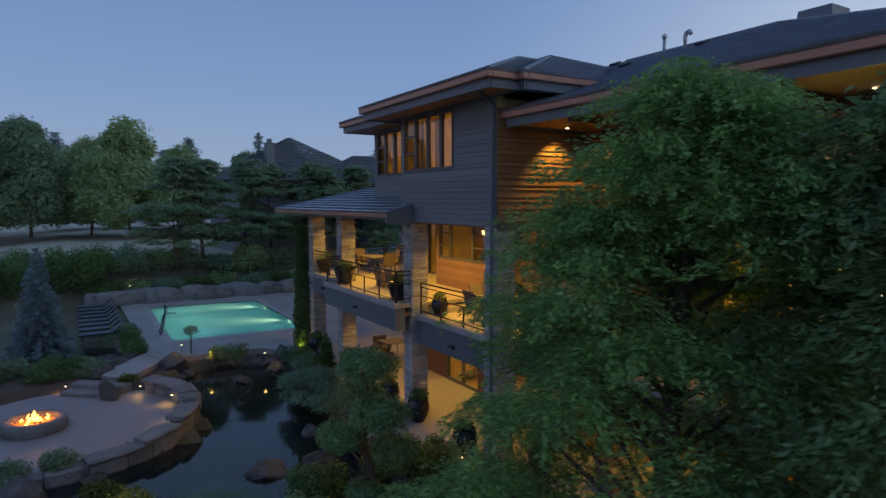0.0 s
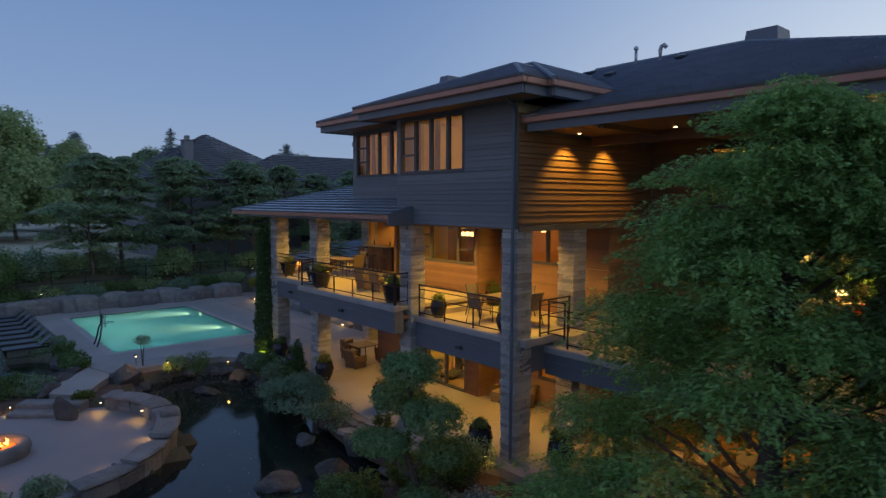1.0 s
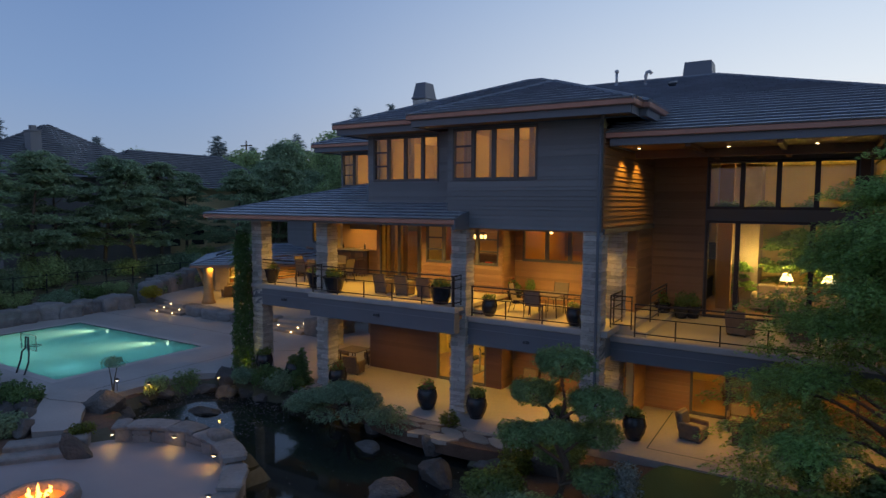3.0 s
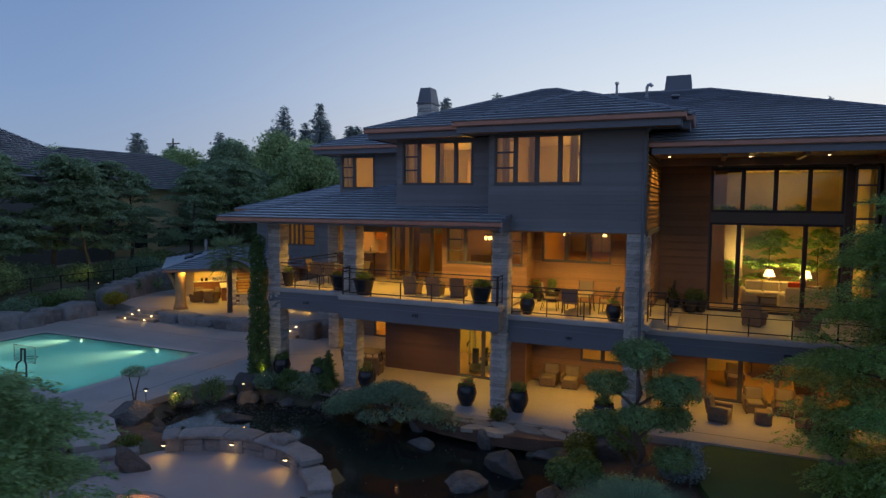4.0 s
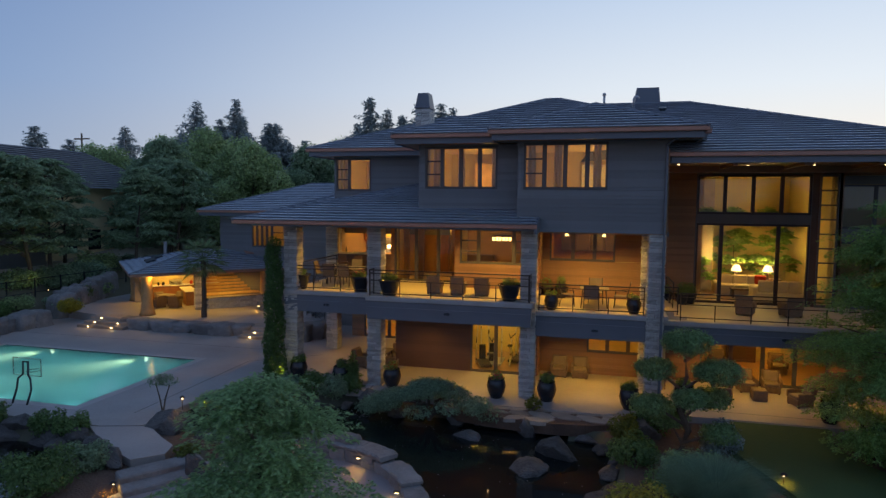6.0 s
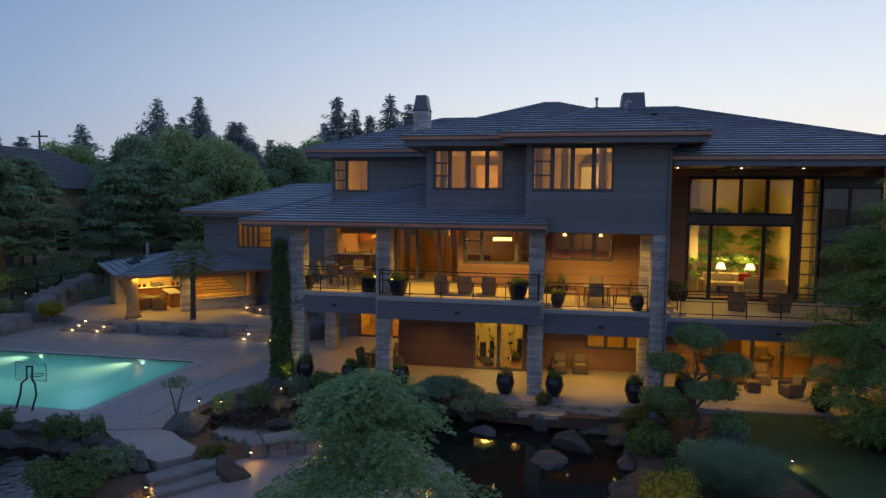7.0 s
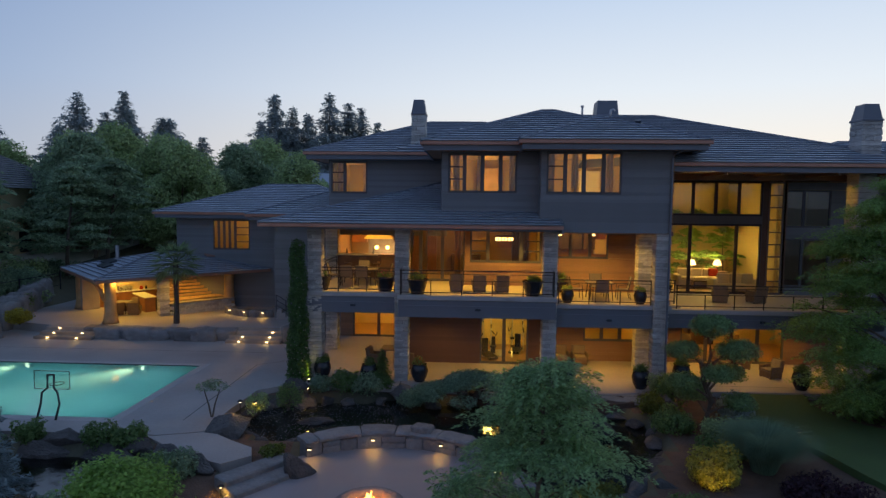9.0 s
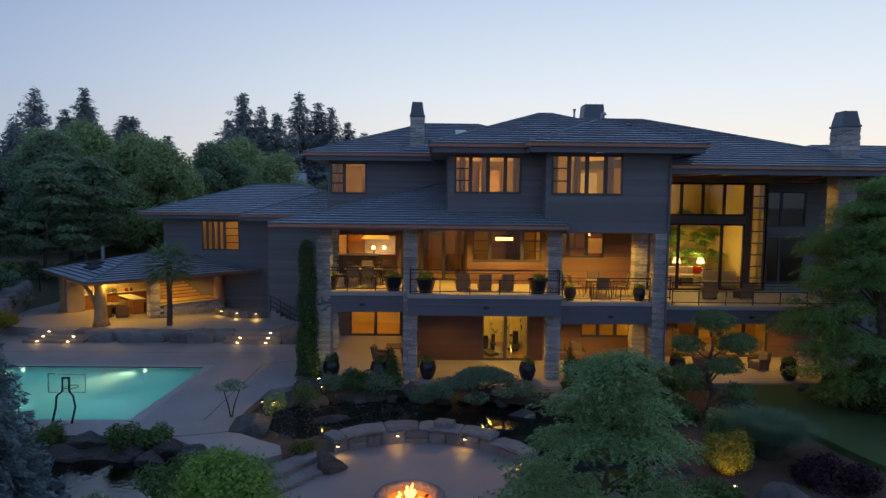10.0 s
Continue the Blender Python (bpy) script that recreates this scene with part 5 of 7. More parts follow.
# ---- fire terrace ----
FX, FY = FIRE_C
solo("pavement", slab([(FX + 3.95 * math.cos(i * 0.157) * (1 + 0.03 * math.sin(i)), FY + 3.95 * math.sin(i * 0.157) * (1 + 0.03 * math.cos(i * 1.3))) for i in range(40)], FIRE - 0.4, FIRE), FIREPAVE, "smooth round fire terrace by the pond", "pavement", kind="structure")
seat = thing("stone_seat_wall", "low curved boulder wall round the fire terrace", "wall")


def arc_block(r0, r1, a0, a1, z0, z1, chip, seed, tuck=0.0):
    """A curved stone between two radii and two angles, its faces chipped and its top edges rounded."""
    bm = bmesh.new()
    n = max(2, round((a1 - a0) * r1 / 0.09))
    grid = []
    for i in range(n + 1):
        a = a0 + (a1 - a0) * i / n
        ring = []
        for r, z in ((r0 + tuck, z0), (r0, z0 + (z1 - z0) * 0.4), (r0, z1 - 0.05), (r0 + 0.05, z1), (r1 - 0.05, z1), (r1, z1 - 0.05), (r1, z0 + (z1 - z0) * 0.4), (r1 - tuck, z0)):
            d = chip * (noise.noise((a * 7 + seed, z * 5, r * 1.5)) + 0.5 * noise.noise((a * 23 + seed, z * 13, r * 3)))
            end = 0.03 * (abs(2 * i / n - 1) ** 6)
            mid = (r0 + r1) / 2
            rr = r + (d - end) * (1 if r > mid else -1)
            ring.append(bm.verts.new((rr * math.cos(a), rr * math.sin(a), z + 0.5 * d - (end if z == z1 else 0))))
        grid.append(ring)
    for p, q in zip(grid, grid[1:]):
        for k in range(8):
            bm.faces.new((p[k], q[k], q[(k + 1) % 8], p[(k + 1) % 8]))
    bm.faces.new(grid[0])
    bm.faces.new(grid[-1][::-1])
    bmesh.ops.recalc_face_normals(bm, faces=bm.faces[:])
    return bm


def seat_height(a):
    return 0.14 + 0.26 * min(1, max(0, (a - 0.25) / 0.75))


SEAT = pose(FX, FY, FIRE)
a, i = 0.22, 0
while a < 2.24:
    w = rnd.uniform(0.12, 0.24)
    b = min(a + w, 2.3)
    hgt = seat_height(a) + 0.03 * math.sin(i * 1.9)
    cut_at = rnd.uniform(0.45, 0.6) * hgt
    if i % 3 == 1:
        part("wall_stone", arc_block(3.76, 4.3, a, b - 0.006, -0.5, cut_at, 0.03, i), WALLROCK, seat, m=SEAT)
        part("wall_stone", arc_block(3.74, 4.3, a, b - 0.006, cut_at + 0.012, hgt, 0.03, i + 40), WALLROCK, seat, m=SEAT)
    else:
        part("wall_stone", arc_block(3.75 + 0.03 * (i % 2), 4.32, a, b - 0.006, -0.5, hgt, 0.04, i + 80), WALLROCK, seat, m=SEAT)
    a, i = b, i + 1
a, i = 0.2, 0
while a < 2.26:
    b = min(a + rnd.uniform(0.26, 0.4), 2.32)
    part("cap_stone", arc_block(3.7, 4.38, a, b - 0.008, seat_height(a), seat_height(a) + 0.13 + rnd.uniform(-0.02, 0.03), 0.06, i + 120, 0.03), WALLROCK, seat, "flat weathered cap stone", m=SEAT)
    a, i = b, i + 1
part("wall_stone", WROCKS[3], WALLROCK, seat, "knob of rock proud of the wall", m=pose(FX, FY, FIRE) @ Matrix.LocRotScale((4.1 * math.cos(1.36), 4.1 * math.sin(1.36), 0.42), Euler((0, 0, 2.9)), (0.36, 0.32, 0.3)))
a, i = -1.5, 0
while a < 0.18:
    b = min(a + rnd.uniform(0.2, 0.32), 0.2)
    part("curb_stone", arc_block(3.72, 4.22, a, b - 0.008, -0.5, 0.05 + 0.1 * max(0, 0.6 + a), 0.05, i + 160), WALLROCK, seat, m=SEAT)
    a, i = b, i + 1


def wall_light(x, y, z, ax, ay, watts=4.5):
    w = thing("wall_light", "small warm hooded garden light on the stone", "lamp", pose(x, y, z), group="garden wall lights")
    part("hood", boxes((-0.08, 0.08, -0.05, 0.05, 0.03, 0.05)), BRONZE, w)
    part("lens", boxes((-0.045, 0.045, -0.03, 0.03, 0.0, 0.02)), HOT, w)
    lamp("wall_lamp", (x + ax * 0.12, y + ay * 0.12, z - 0.03), watts, WARM, 0.04, (x + ax * 0.5, y + ay * 0.5, z - 1), 150, 0.6)


for a in (0.55, 1.15, 1.75, 2.3):
    wall_light(FX + 3.62 * math.cos(a), FY + 3.62 * math.sin(a), FIRE + seat_height(a) - 0.1, -math.cos(a), -math.sin(a))
# fire bowl
fp = thing("fire_pit", "round stone fire pit with burning gas flames", "fire pit", pose(-22.9, -1.3, FIRE))
part("ring", lathe([(0.88, 0), (0.94, 0.2), (0.9, 0.34), (0.84, 0.38), (0.66, 0.38), (0.6, 0.3), (0.58, 0.1)], 28, False), WALLROCK, fp, smooth=True)
part("fire_bed", lathe([(0.0001, 0.24), (0.35, 0.25), (0.62, 0.2)], 20, False), EMBER, fp, "glowing embers")
for i in range(9):
    a, d = i * 2.4, 0.08 + 0.045 * i
    part("ember_stone", ROCKS[i % 7], EMBER, fp, m=Matrix.LocRotScale((d * math.cos(a), d * math.sin(a), 0.27), Euler((0, 0, a)), (0.07, 0.06, 0.05)))
for i in range(8):
    a, d, h = i * 2.4, 0.06 + 0.05 * i, (0.42, 0.22, 0.3, 0.18, 0.24, 0.15, 0.2, 0.12)[i]
    bm = bmesh.new()
    tube(bm, [(0, 0, 0), (0.03, 0.01, h * 0.3), (-0.02, 0.02, h * 0.65), (0.03, 0, h)], [0.05, 0.06, 0.035, 0.004], 8)
    part("flame", bm, FLAME, fp, m=pose(d * math.cos(a), d * math.sin(a), 0.25, 0, 0, 50 * i), smooth=True)
lamp("fire_lamp", (-22.9, -1.3, FIRE + 0.6), 24, (1.0, 0.36, 0.08), 0.2)
# steps from the fire terrace to the pool terrace
st = thing("garden_steps", "two broad stone steps up from the fire terrace", "steps")
for i, (cx, cy) in enumerate(((-26.0, 0.42), (-26.4, 0.76))):
    part("step", boxes((-0.25, 0.35, -1.15, 1.0, -0.3, 0.16), bevel=0.04), WALLROCK, st, m=pose(cx, cy, FIRE + 0.0 + 0.16 * i, 0, 0, -38))
solo("pavement", slab([(-30.6, 2.59), (-29.7, 1.95), (-28.7, 1.25), (-27.4, 0.7), (-26.75, 1.3), (-26.95, 1.9), (-27.7, 2.35), (-28.4, 2.85), (-28.91, 2.98), (-30.2, 2.58)], G - 0.3, G - 0.02), PAVING, "concrete landing between pool terrace and steps", "pavement", kind="structure")


def path_light(x, y, z, h=0.45, watts=9):
    p = thing("path_light", "small bronze path light with a warm lamp", "lamp", pose(x, y, z), group="garden path lights")
    part("stake", tube(bmesh.new(), [(0, 0, 0), (0, 0, h)], 0.012, 6), BRONZE, p)
    part("hat", lathe([(0.09, h), (0.05, h + 0.05), (0.01, h + 0.07)], 12), BRONZE, p)
    part("lens", lathe([(0.028, h - 0.04), (0.032, h - 0.005)], 10), HOT, p)
    lamp("path_lamp", (x, y, z + h - 0.07), watts, WARM, 0.04, (x, y, z - 1), 160, 0.5)


for x, y, z in ((-26.6, 6.9, G - 0.1), (-28.0, 3.75, 0.1), (-27.9, 4.9, -0.3), (-10.0, 3.9, G - 0.2), (-12.8, 8.2, G), (-26.9, -0.5, -0.6)):
    path_light(x, y, z, 0.26 if x == -26.9 else 0.4)


def uplight(x, y, z, target, watts, colour=(1.0, 0.62, 0.12), cone=80):
    u = thing("spot_light", "small garden spotlight aimed up into the planting", "lamp", pose(x, y, z), group="garden spotlights")
    part("can", lathe([(0.05, 0), (0.06, 0.12)], 10), BRONZE, u)
    part("lens", lathe([(0.0001, 0.125), (0.05, 0.125)], 10, False), HOT, u)
    lamp("spot_lamp", (x, y, z + 0.17), watts, colour, 0.04, target, cone, 0.6)


# ---- planting ----
GARDEN = "garden shrubs"
clump_tree("maple_tree", -5.05, 6.6, -0.6, 8.75, 3.5, GREEN, "large feathery green tree in front of the terrace", 215, 1250, 0.042, 0.42, 0.02, 0.26, 3, pad=0.3, spray=True)
clump_tree("maple_tree", -2.3, 6.9, -0.6, 8.2, 2.6, SHADELEAF, "dark leafy tree beside the terrace", 130, 800, 0.055, 0.5, 0.01, 0.24, 8, pad=0.38, spray=True)
clump_tree("japanese_maple", -19.45, -6.1, -1.2, 5.75, 2.0, SOFTGREEN, "soft green japanese maple in the garden", 105, 2100, 0.036, 0.36, 0.12, 0.1, 5, pad=0.33, spray=True)
clump_tree("japanese_maple", -25.5, -7.6, -1.3, 4.5, 1.45, CLIPGREEN, "bright green domed garden tree with fine leaves", 120, 2400, 0.032, 0.6, 0.2, 0.08, 11, pad=0.36)
# cloud-pruned pine by the corner post
cp = thing("cloud_pine", "cloud-pruned pine with round needle pads", "tree", pose(-12.4, 5.4, -0.45))
bm = bmesh.new()
tube(bm, [(0, 0, 0), (0.25, 0.1, 0.8), (-0.1, 0.0, 1.6), (0.15, 0.05, 2.4), (0.05, 0, 3.2)], [0.13, 0.11, 0.09, 0.06, 0.03], 8)
pads = (((0.1, 0, 3.45), 0.75), ((-0.75, 0.2, 2.55), 0.62), ((0.95, -0.1, 2.65), 0.72), ((-0.9, -0.3, 1.6), 0.6), ((0.85, 0.3, 1.75), 0.6), ((0.15, -0.6, 1.95), 0.55), ((-0.25, 0.55, 1.0), 0.6), ((1.0, -0.4, 0.95), 0.55))
for c, s in pads:
    tube(bm, [(0.08, 0.03, max(0.4, c[2] - 0.6)), (c[0] * 0.5, c[1] * 0.5, c[2] - 0.25), (c[0], c[1], c[2] - 0.08)], [0.05, 0.035, 0.015], 6)
part("trunk", bm, BARK, cp)
for c, s in pads:
    s *= 1.02
    P, N = blob_points([((0, 0, 0), (s, s * 0.9, s * 0.52)), ((s * 0.35, 0.1, 0.12), (s * 0.5, s * 0.5, s * 0.3)), ((-s * 0.4, -0.1, 0.08), (s * 0.5, s * 0.5, s * 0.28))], 6500)
    part("needle_pad", leaf_mesh("needle_pad", P, N, 0.055, CLOUDGREEN, 0.32), CLOUDGREEN, cp, m=pose(*c))
# second pruned pine over the water, and the spreading juniper
wj = thing("spreading_juniper", "broad weeping juniper hanging over the pond", "shrub", pose(-20.5, 7.15, -0.7))
blobs = []
for i in range(46):
    a, d = rnd.uniform(0, 6.28), rnd.random() ** 0.6
    blobs.append(((2.3 * d * math.cos(a), 0.95 * d * math.sin(a) - 0.1, 1.25 * (1 - 0.75 * d * d) + rnd.uniform(-0.1, 0.1)), (0.55, 0.5, 0.23)))
P, N = blob_points(blobs, 3000)
part("foliage", leaf_mesh("foliage", P, N, 0.055, JUNIPER, 0.28), JUNIPER, wj)
for i in range(7):
    a = i * 0.9
    part("limb", tube(bmesh.new(), [(0, 0, 0), (0.5 * math.cos(a), 0.3 * math.sin(a), 0.7), (1.5 * math.cos(a), 0.7 * math.sin(a), 0.75)], [0.08, 0.05, 0.02], 6), BARK, wj)
for x, y, z, r, h, mat, lab, lf in (
        (-27.0, 5.75, -0.35, 0.58, 0.95, SHRUB, "clipped round boxwood ball", 0.03), (-27.9, 5.2, -0.35, 0.5, 0.75, BROADGREEN, "small airy garden shrub", 0.04),
        (-25.4, 8.1, -0.45, 0.75, 0.8, SHRUB, "low green shrub at the pond edge", 0.045), (-24.5, 8.0, -0.5, 0.7, 0.85, PINEGREEN, "low mounded pine shrub at the pond edge", 0.045), (-24.0, 8.5, -0.4, 0.5, 0.7, SHRUB, "low green shrub at the pond edge", 0.045),
        (-26.3, 8.0, -0.4, 0.6, 0.65, JUNIPER, "low juniper at the pond edge", 0.045),
        (-11.2, 6.0, -0.45, 0.8, 0.95, BLUEGREEN, "blue-grey mounded spruce shrub", 0.045), (-12.9, 7.2, -0.4, 0.8, 1.2, SHRUB, "dense green shrub by the corner post", 0.05), (-13.9, 6.5, -0.45, 0.65, 0.85, LIME, "pale variegated shrub by the pond", 0.05),
        (-13.7, 4.6, -0.5, 0.9, 0.9, SHRUB, "rounded green shrub by the pond", 0.05), (-12.3, 4.0, -0.5, 0.85, 0.85, BROADGREEN, "rounded green shrub in the mulch bed", 0.05),
        (-13.9, 0.85, -0.6, 0.85, 1.25, GOLD, "golden shrub lit from below", 0.05), (-11.5, -0.2, -0.7, 1.15, 0.95, PURPLE, "dark plum-leaved garden shrub", 0.05),
        (-5.4, 5.6, -0.5, 1.5, 2.3, SHADELEAF, "dark dense shrub under the big tree", 0.05), (-3.5, 5.0, -0.5, 1.6, 2.4, SHADELEAF, "dark dense shrub under the big tree", 0.05), (-6.3, 6.9, -0.45, 0.9, 1.3, SHADELEAF, "dark dense shrub under the big tree", 0.05), (-12.6, 3.0, -0.6, 0.9, 0.8, SHRUB, "rounded green shrub in the mulch bed", 0.05), (-14.9, -0.9, -0.8, 0.8, 0.8, SHRUB, "rounded green shrub by the pond", 0.05), (-16.2, -2.4, -0.9, 1.0, 0.9, BROADGREEN, "rounded green shrub by the pond", 0.05),
        (-28.7, -0.9, -0.6, 1.15, 1.0, SHRUB, "dark rounded shrub beside the upper pool", 0.045), (-28.6, 0.3, -0.6, 0.9, 0.8, PINEGREEN, "low dark shrub among the rocks", 0.05), (-31.7, 2.15, -0.45, 0.6, 0.75, SHRUB, "low dark shrub among the rocks", 0.05),
        (-34.1, 2.2, -0.45, 0.55, 0.7, SHRUB, "low dark shrub among the rocks", 0.05), (-35.2, 1.6, -0.6, 0.8, 0.5, PINEGREEN, "low dark shrub among the rocks", 0.05), (-30.8, 2.1, -0.45, 0.6, 0.65, SHRUB, "low dark shrub among the rocks", 0.05),
        (-36.5, 2.0, -0.5, 0.8, 0.65, PINEGREEN, "low dark shrub among the rocks", 0.05), (-33.0, -4.2, -0.8, 1.4, 1.2, SHRUB, "low dark shrub among the rocks", 0.055), (-30.2, -3.0, -0.7, 1.2, 1.0, PINEGREEN, "low dark shrub among the rocks", 0.055),
        (-19.3, -0.6, -0.75, 0.6, 0.7, PINEGREEN, "rounded pine mound beside the fire terrace", 0.05), (-18.7, -2.0, -0.85, 1.0, 0.8, PINEGREEN, "spreading pine mound beside the fire terrace", 0.05), (-20.6, -3.6, -0.8, 1.1, 0.75, PINEGREEN, "spreading pine mound beside the fire terrace", 0.05),
        (-17.9, -3.6, -0.9, 1.1, 0.85, SHRUB, "dark shrub beside the fire terrace", 0.05), (-16.9, 0.3, -1.0, 0.75, 0.7, LIME, "golden low shrub at the water", 0.05), (-26.2, 1.6, -0.45, 0.45, 0.45, LIME, "lit green shrub beside the garden steps", 0.045),
        (-24.6, -4.6, -0.8, 1.2, 0.9, SHRUB, "dark shrub beside the fire terrace", 0.05), (-26.6, -3.8, -0.7, 1.0, 0.8, SHRUB, "dark shrub beside the fire terrace", 0.05),
        (-16.9, 7.9, -0.3, 0.35, 0.55, LIME, "small lime shrub beside the post", 0.04), (-13.0, 8.2, -0.3, 0.6, 0.9, BROADGREEN, "leafy shrub by the corner post", 0.045),
        (-45.0, 16.3, 0.3, 0.85, 0.8, YELLOW, "yellow flowering mound by the steps", 0.05), (-48.6, -0.2, 0.3, 2.5, 3.4, SHRUB, "big rounded laurel hedge", 0.09), (-48.9, -3.4, 0.3, 2.6, 3.1, SHRUB, "big rounded laurel hedge", 0.09), (-49.5, -6.8, 0.3, 2.8, 2.9, SHRUB, "big rounded laurel hedge", 0.09)):
    per = 2600 if lf < 0.06 else 700
    bush("shrub", x, y, z, r, h, mat, lab, per, lf, group=GARDEN)
for i in range(11):
    bush("shrub", -47.6 - 0.8 * math.sin(i * 2.1), 1.5 + 2.0 * i, 0.2, 1.2, rnd.uniform(0.7, 1.3), (SHRUB, BROADGREEN, JUNIPER)[i % 3], "low planting above the retaining wall", 900, 0.07, group="bank planting")
for i in range(13):
    bush("shrub", -50.6 - 0.9 * math.sin(i * 1.3), 3.5 + 2.1 * i, 1.0, 1.8, rnd.uniform(1.5, 2.5), (JUNIPER, BROADGREEN, PINEGREEN)[i % 3], "loose hedge of dark shrubs on the bank", 700, 0.09, group="bank hedge")


def grass_tuft(x, y, z, r, h, n, mat, seed):
    """A fountain of thin arching blades."""
    rng = np.random.default_rng(seed)
    g = thing("ornamental_grass", "large fountain of soft arching ornamental grass", "grass", pose(x, y, z))
    V, F = [], []
    for i in range(n):
        a, reach, up, w = rng.uniform(0, 6.283), r * rng.uniform(0.35, 1.1), h * rng.uniform(0.7, 1.15), rng.uniform(0.003, 0.007)
        dx, dy = math.cos(a), math.sin(a)
        b = 0.22 * r * rng.random()
        k = len(V)
        for j in range(5):
            t = j / 4
            d = b + reach * t ** 1.5
            zz = up * (1.75 * t - 0.95 * t * t)
            ww = w * (1.05 - t)
            V += [(dx * d - dy * ww, dy * d + dx * ww, zz), (dx * d + dy * ww, dy * d - dx * ww, zz)]
        F += [(k + 2 * j, k + 2 * j + 1, k + 2 * j + 3, k + 2 * j + 2) for j in range(4)]
    me = bpy.data.meshes.new("blades")
    me.from_pydata(V, [], F)
    me.materials.append(mat)
    part("blades", me, mat, g, kind="stuff")


grass_tuft(-12.0, 1.9, -0.6, 1.35, 1.45, 12000, JUNIPER, 4)
# little umbrella tree by the pool
ut = thing("topiary_tree", "small flat-topped pruned tree by the pool", "tree", pose(-29.2, 4.3, G - 0.05))
part("trunk", tube(tube(bmesh.new(), [(0, 0, 0), (-0.1, 0, 0.5), (-0.25, 0, 1.0)], [0.03, 0.025, 0.015], 6), [(0.02, 0, 0), (0.12, 0, 0.5), (0.3, 0, 1.0)], [0.03, 0.025, 0.015], 6), BARK, ut)
P, N = blob_points([((-0.2, 0, 1.1), (0.36, 0.35, 0.17)), ((0.25, 0, 1.12), (0.36, 0.35, 0.16)), ((0.02, 0.05, 1.22), (0.3, 0.3, 0.16))], 5000)
part("crown", leaf_mesh("crown", P, N, 0.035, PINEGREEN, 0.3), PINEGREEN, ut)
# narrow conifers and the ivy column
conifer("dwarf_conifer", -24.05, 8.75, -0.35, 1.55, 0.42, SHRUB, "narrow dwarf conifer beside the stone post", 5000, 0.05, 4, 0.04, 18)
iv = thing("ivy_column", "tall column of ivy clothing the stone post", "climber", pose(-27.55, 8.95, G - 0.1))
P, N = blob_points([((0.05 * math.sin(i), 0.03 * math.cos(2 * i), 0.25 + 0.28 * i), (0.52 - 0.011 * i, 0.5 - 0.011 * i, 0.34)) for i in range(20)], 4200, 0.75)
part("foliage", leaf_mesh("foliage", P, N, 0.05, IVY), IVY, iv)
P, N = blob_points([((0.05, 0, 0.6 + 0.5 * i), (0.5, 0.5, 0.4)) for i in range(9)], 110, 0.9)
part("blossom", leaf_mesh("blossom", P, N, 0.022, BLOSSOM, 0.9), BLOSSOM, iv, "scattered pale blossom")
uplight(-27.0, 8.55, G, (-27.5, 8.95, 1.2), 30, (1.0, 0.75, 0.08))
uplight(-14.1, -0.25, -0.6, (-13.9, 0.9, 0.4), 42)
uplight(-26.0, 1.4, -0.55, (-26.2, 1.7, 0.2), 6)
uplight(-47.3, 6.6, 0.6, (-48.6, 6.8, 2.4), 45)
uplight(-47.2, 16.9, 1.32, (-48.6, 17.3, 2.6), 60, (1.0, 0.85, 0.1))
uplight(-47.6, 3.2, 0.6, (-48.8, 3.4, 2.2), 30)
conifer("blue_spruce", -33.2, -1.5, -0.5, 5.1, 1.5, BLUEGREEN, "blue spruce with tiered silvery boughs", 26000, 0.085, 9, 0.1, 24, 0.12, 0.04)
# palm
pm = thing("palm_tree", "fan palm with a slim trunk on the pavilion terrace", "tree", pose(-36.9, 17.6, 0.15))
part("trunk", tube(bmesh.new(), [(0, 0, 0), (0.03, 0, 1.5), (0, 0.02, 3.4)], [0.17, 0.14, 0.16], 10), BARK, pm)
for i in range(34):
    a, up = i * 2.4, 1.15 - 1.9 * (i / 33)
    bm = bmesh.new()
    L = 0.9
    tip = Vector((L * math.cos(up), 0, L * math.sin(up)))
    tube(bm, [(0, 0, 0), tip * 0.6, tip], [0.018, 0.014, 0.01], 4)
    for j in range(13):
        b = radians(-95 + 190 * j / 12)
        d = Vector((math.cos(b) * math.cos(up), math.sin(b), math.cos(b) * math.sin(up) - 0.18))
        s = Vector((0, 0, 1)).cross(d).normalized() * 0.03
        e = tip + d * 0.75 - Vector((0, 0, 0.06))
        m1 = tip + d * 0.3
        bm.faces.new([bm.verts.new(q) for q in (tip, m1 + s * 1.7, e, m1 - s * 1.7)])
    part("frond", bm, PALMLEAF, pm, m=pose(0, 0, 3.45, 0, 0, math.degrees(a)))

# pale leaf-shaped flecks on the pond that imitate reflections in its surface
P = []
while len(P) < 1700:
    x, y = rnd.uniform(-28.5, -14.5), rnd.uniform(-1, 8)
    if inside(x, y, POND) and (x < -22.8 or rnd.random() < 0.03):
        P.append((x, y, WATER + 0.006))
P = np.array(P)
me = leaf_mesh("floating_leaves", P, np.tile((0, 0, 30.0), (len(P), 1)), 0.02, BLOSSOM)
tagged(solo("floating_leaves", me, BLOSSOM, "pale leaf-shaped flecks imitating reflections on the pond", "leaves"), kind="stuff")

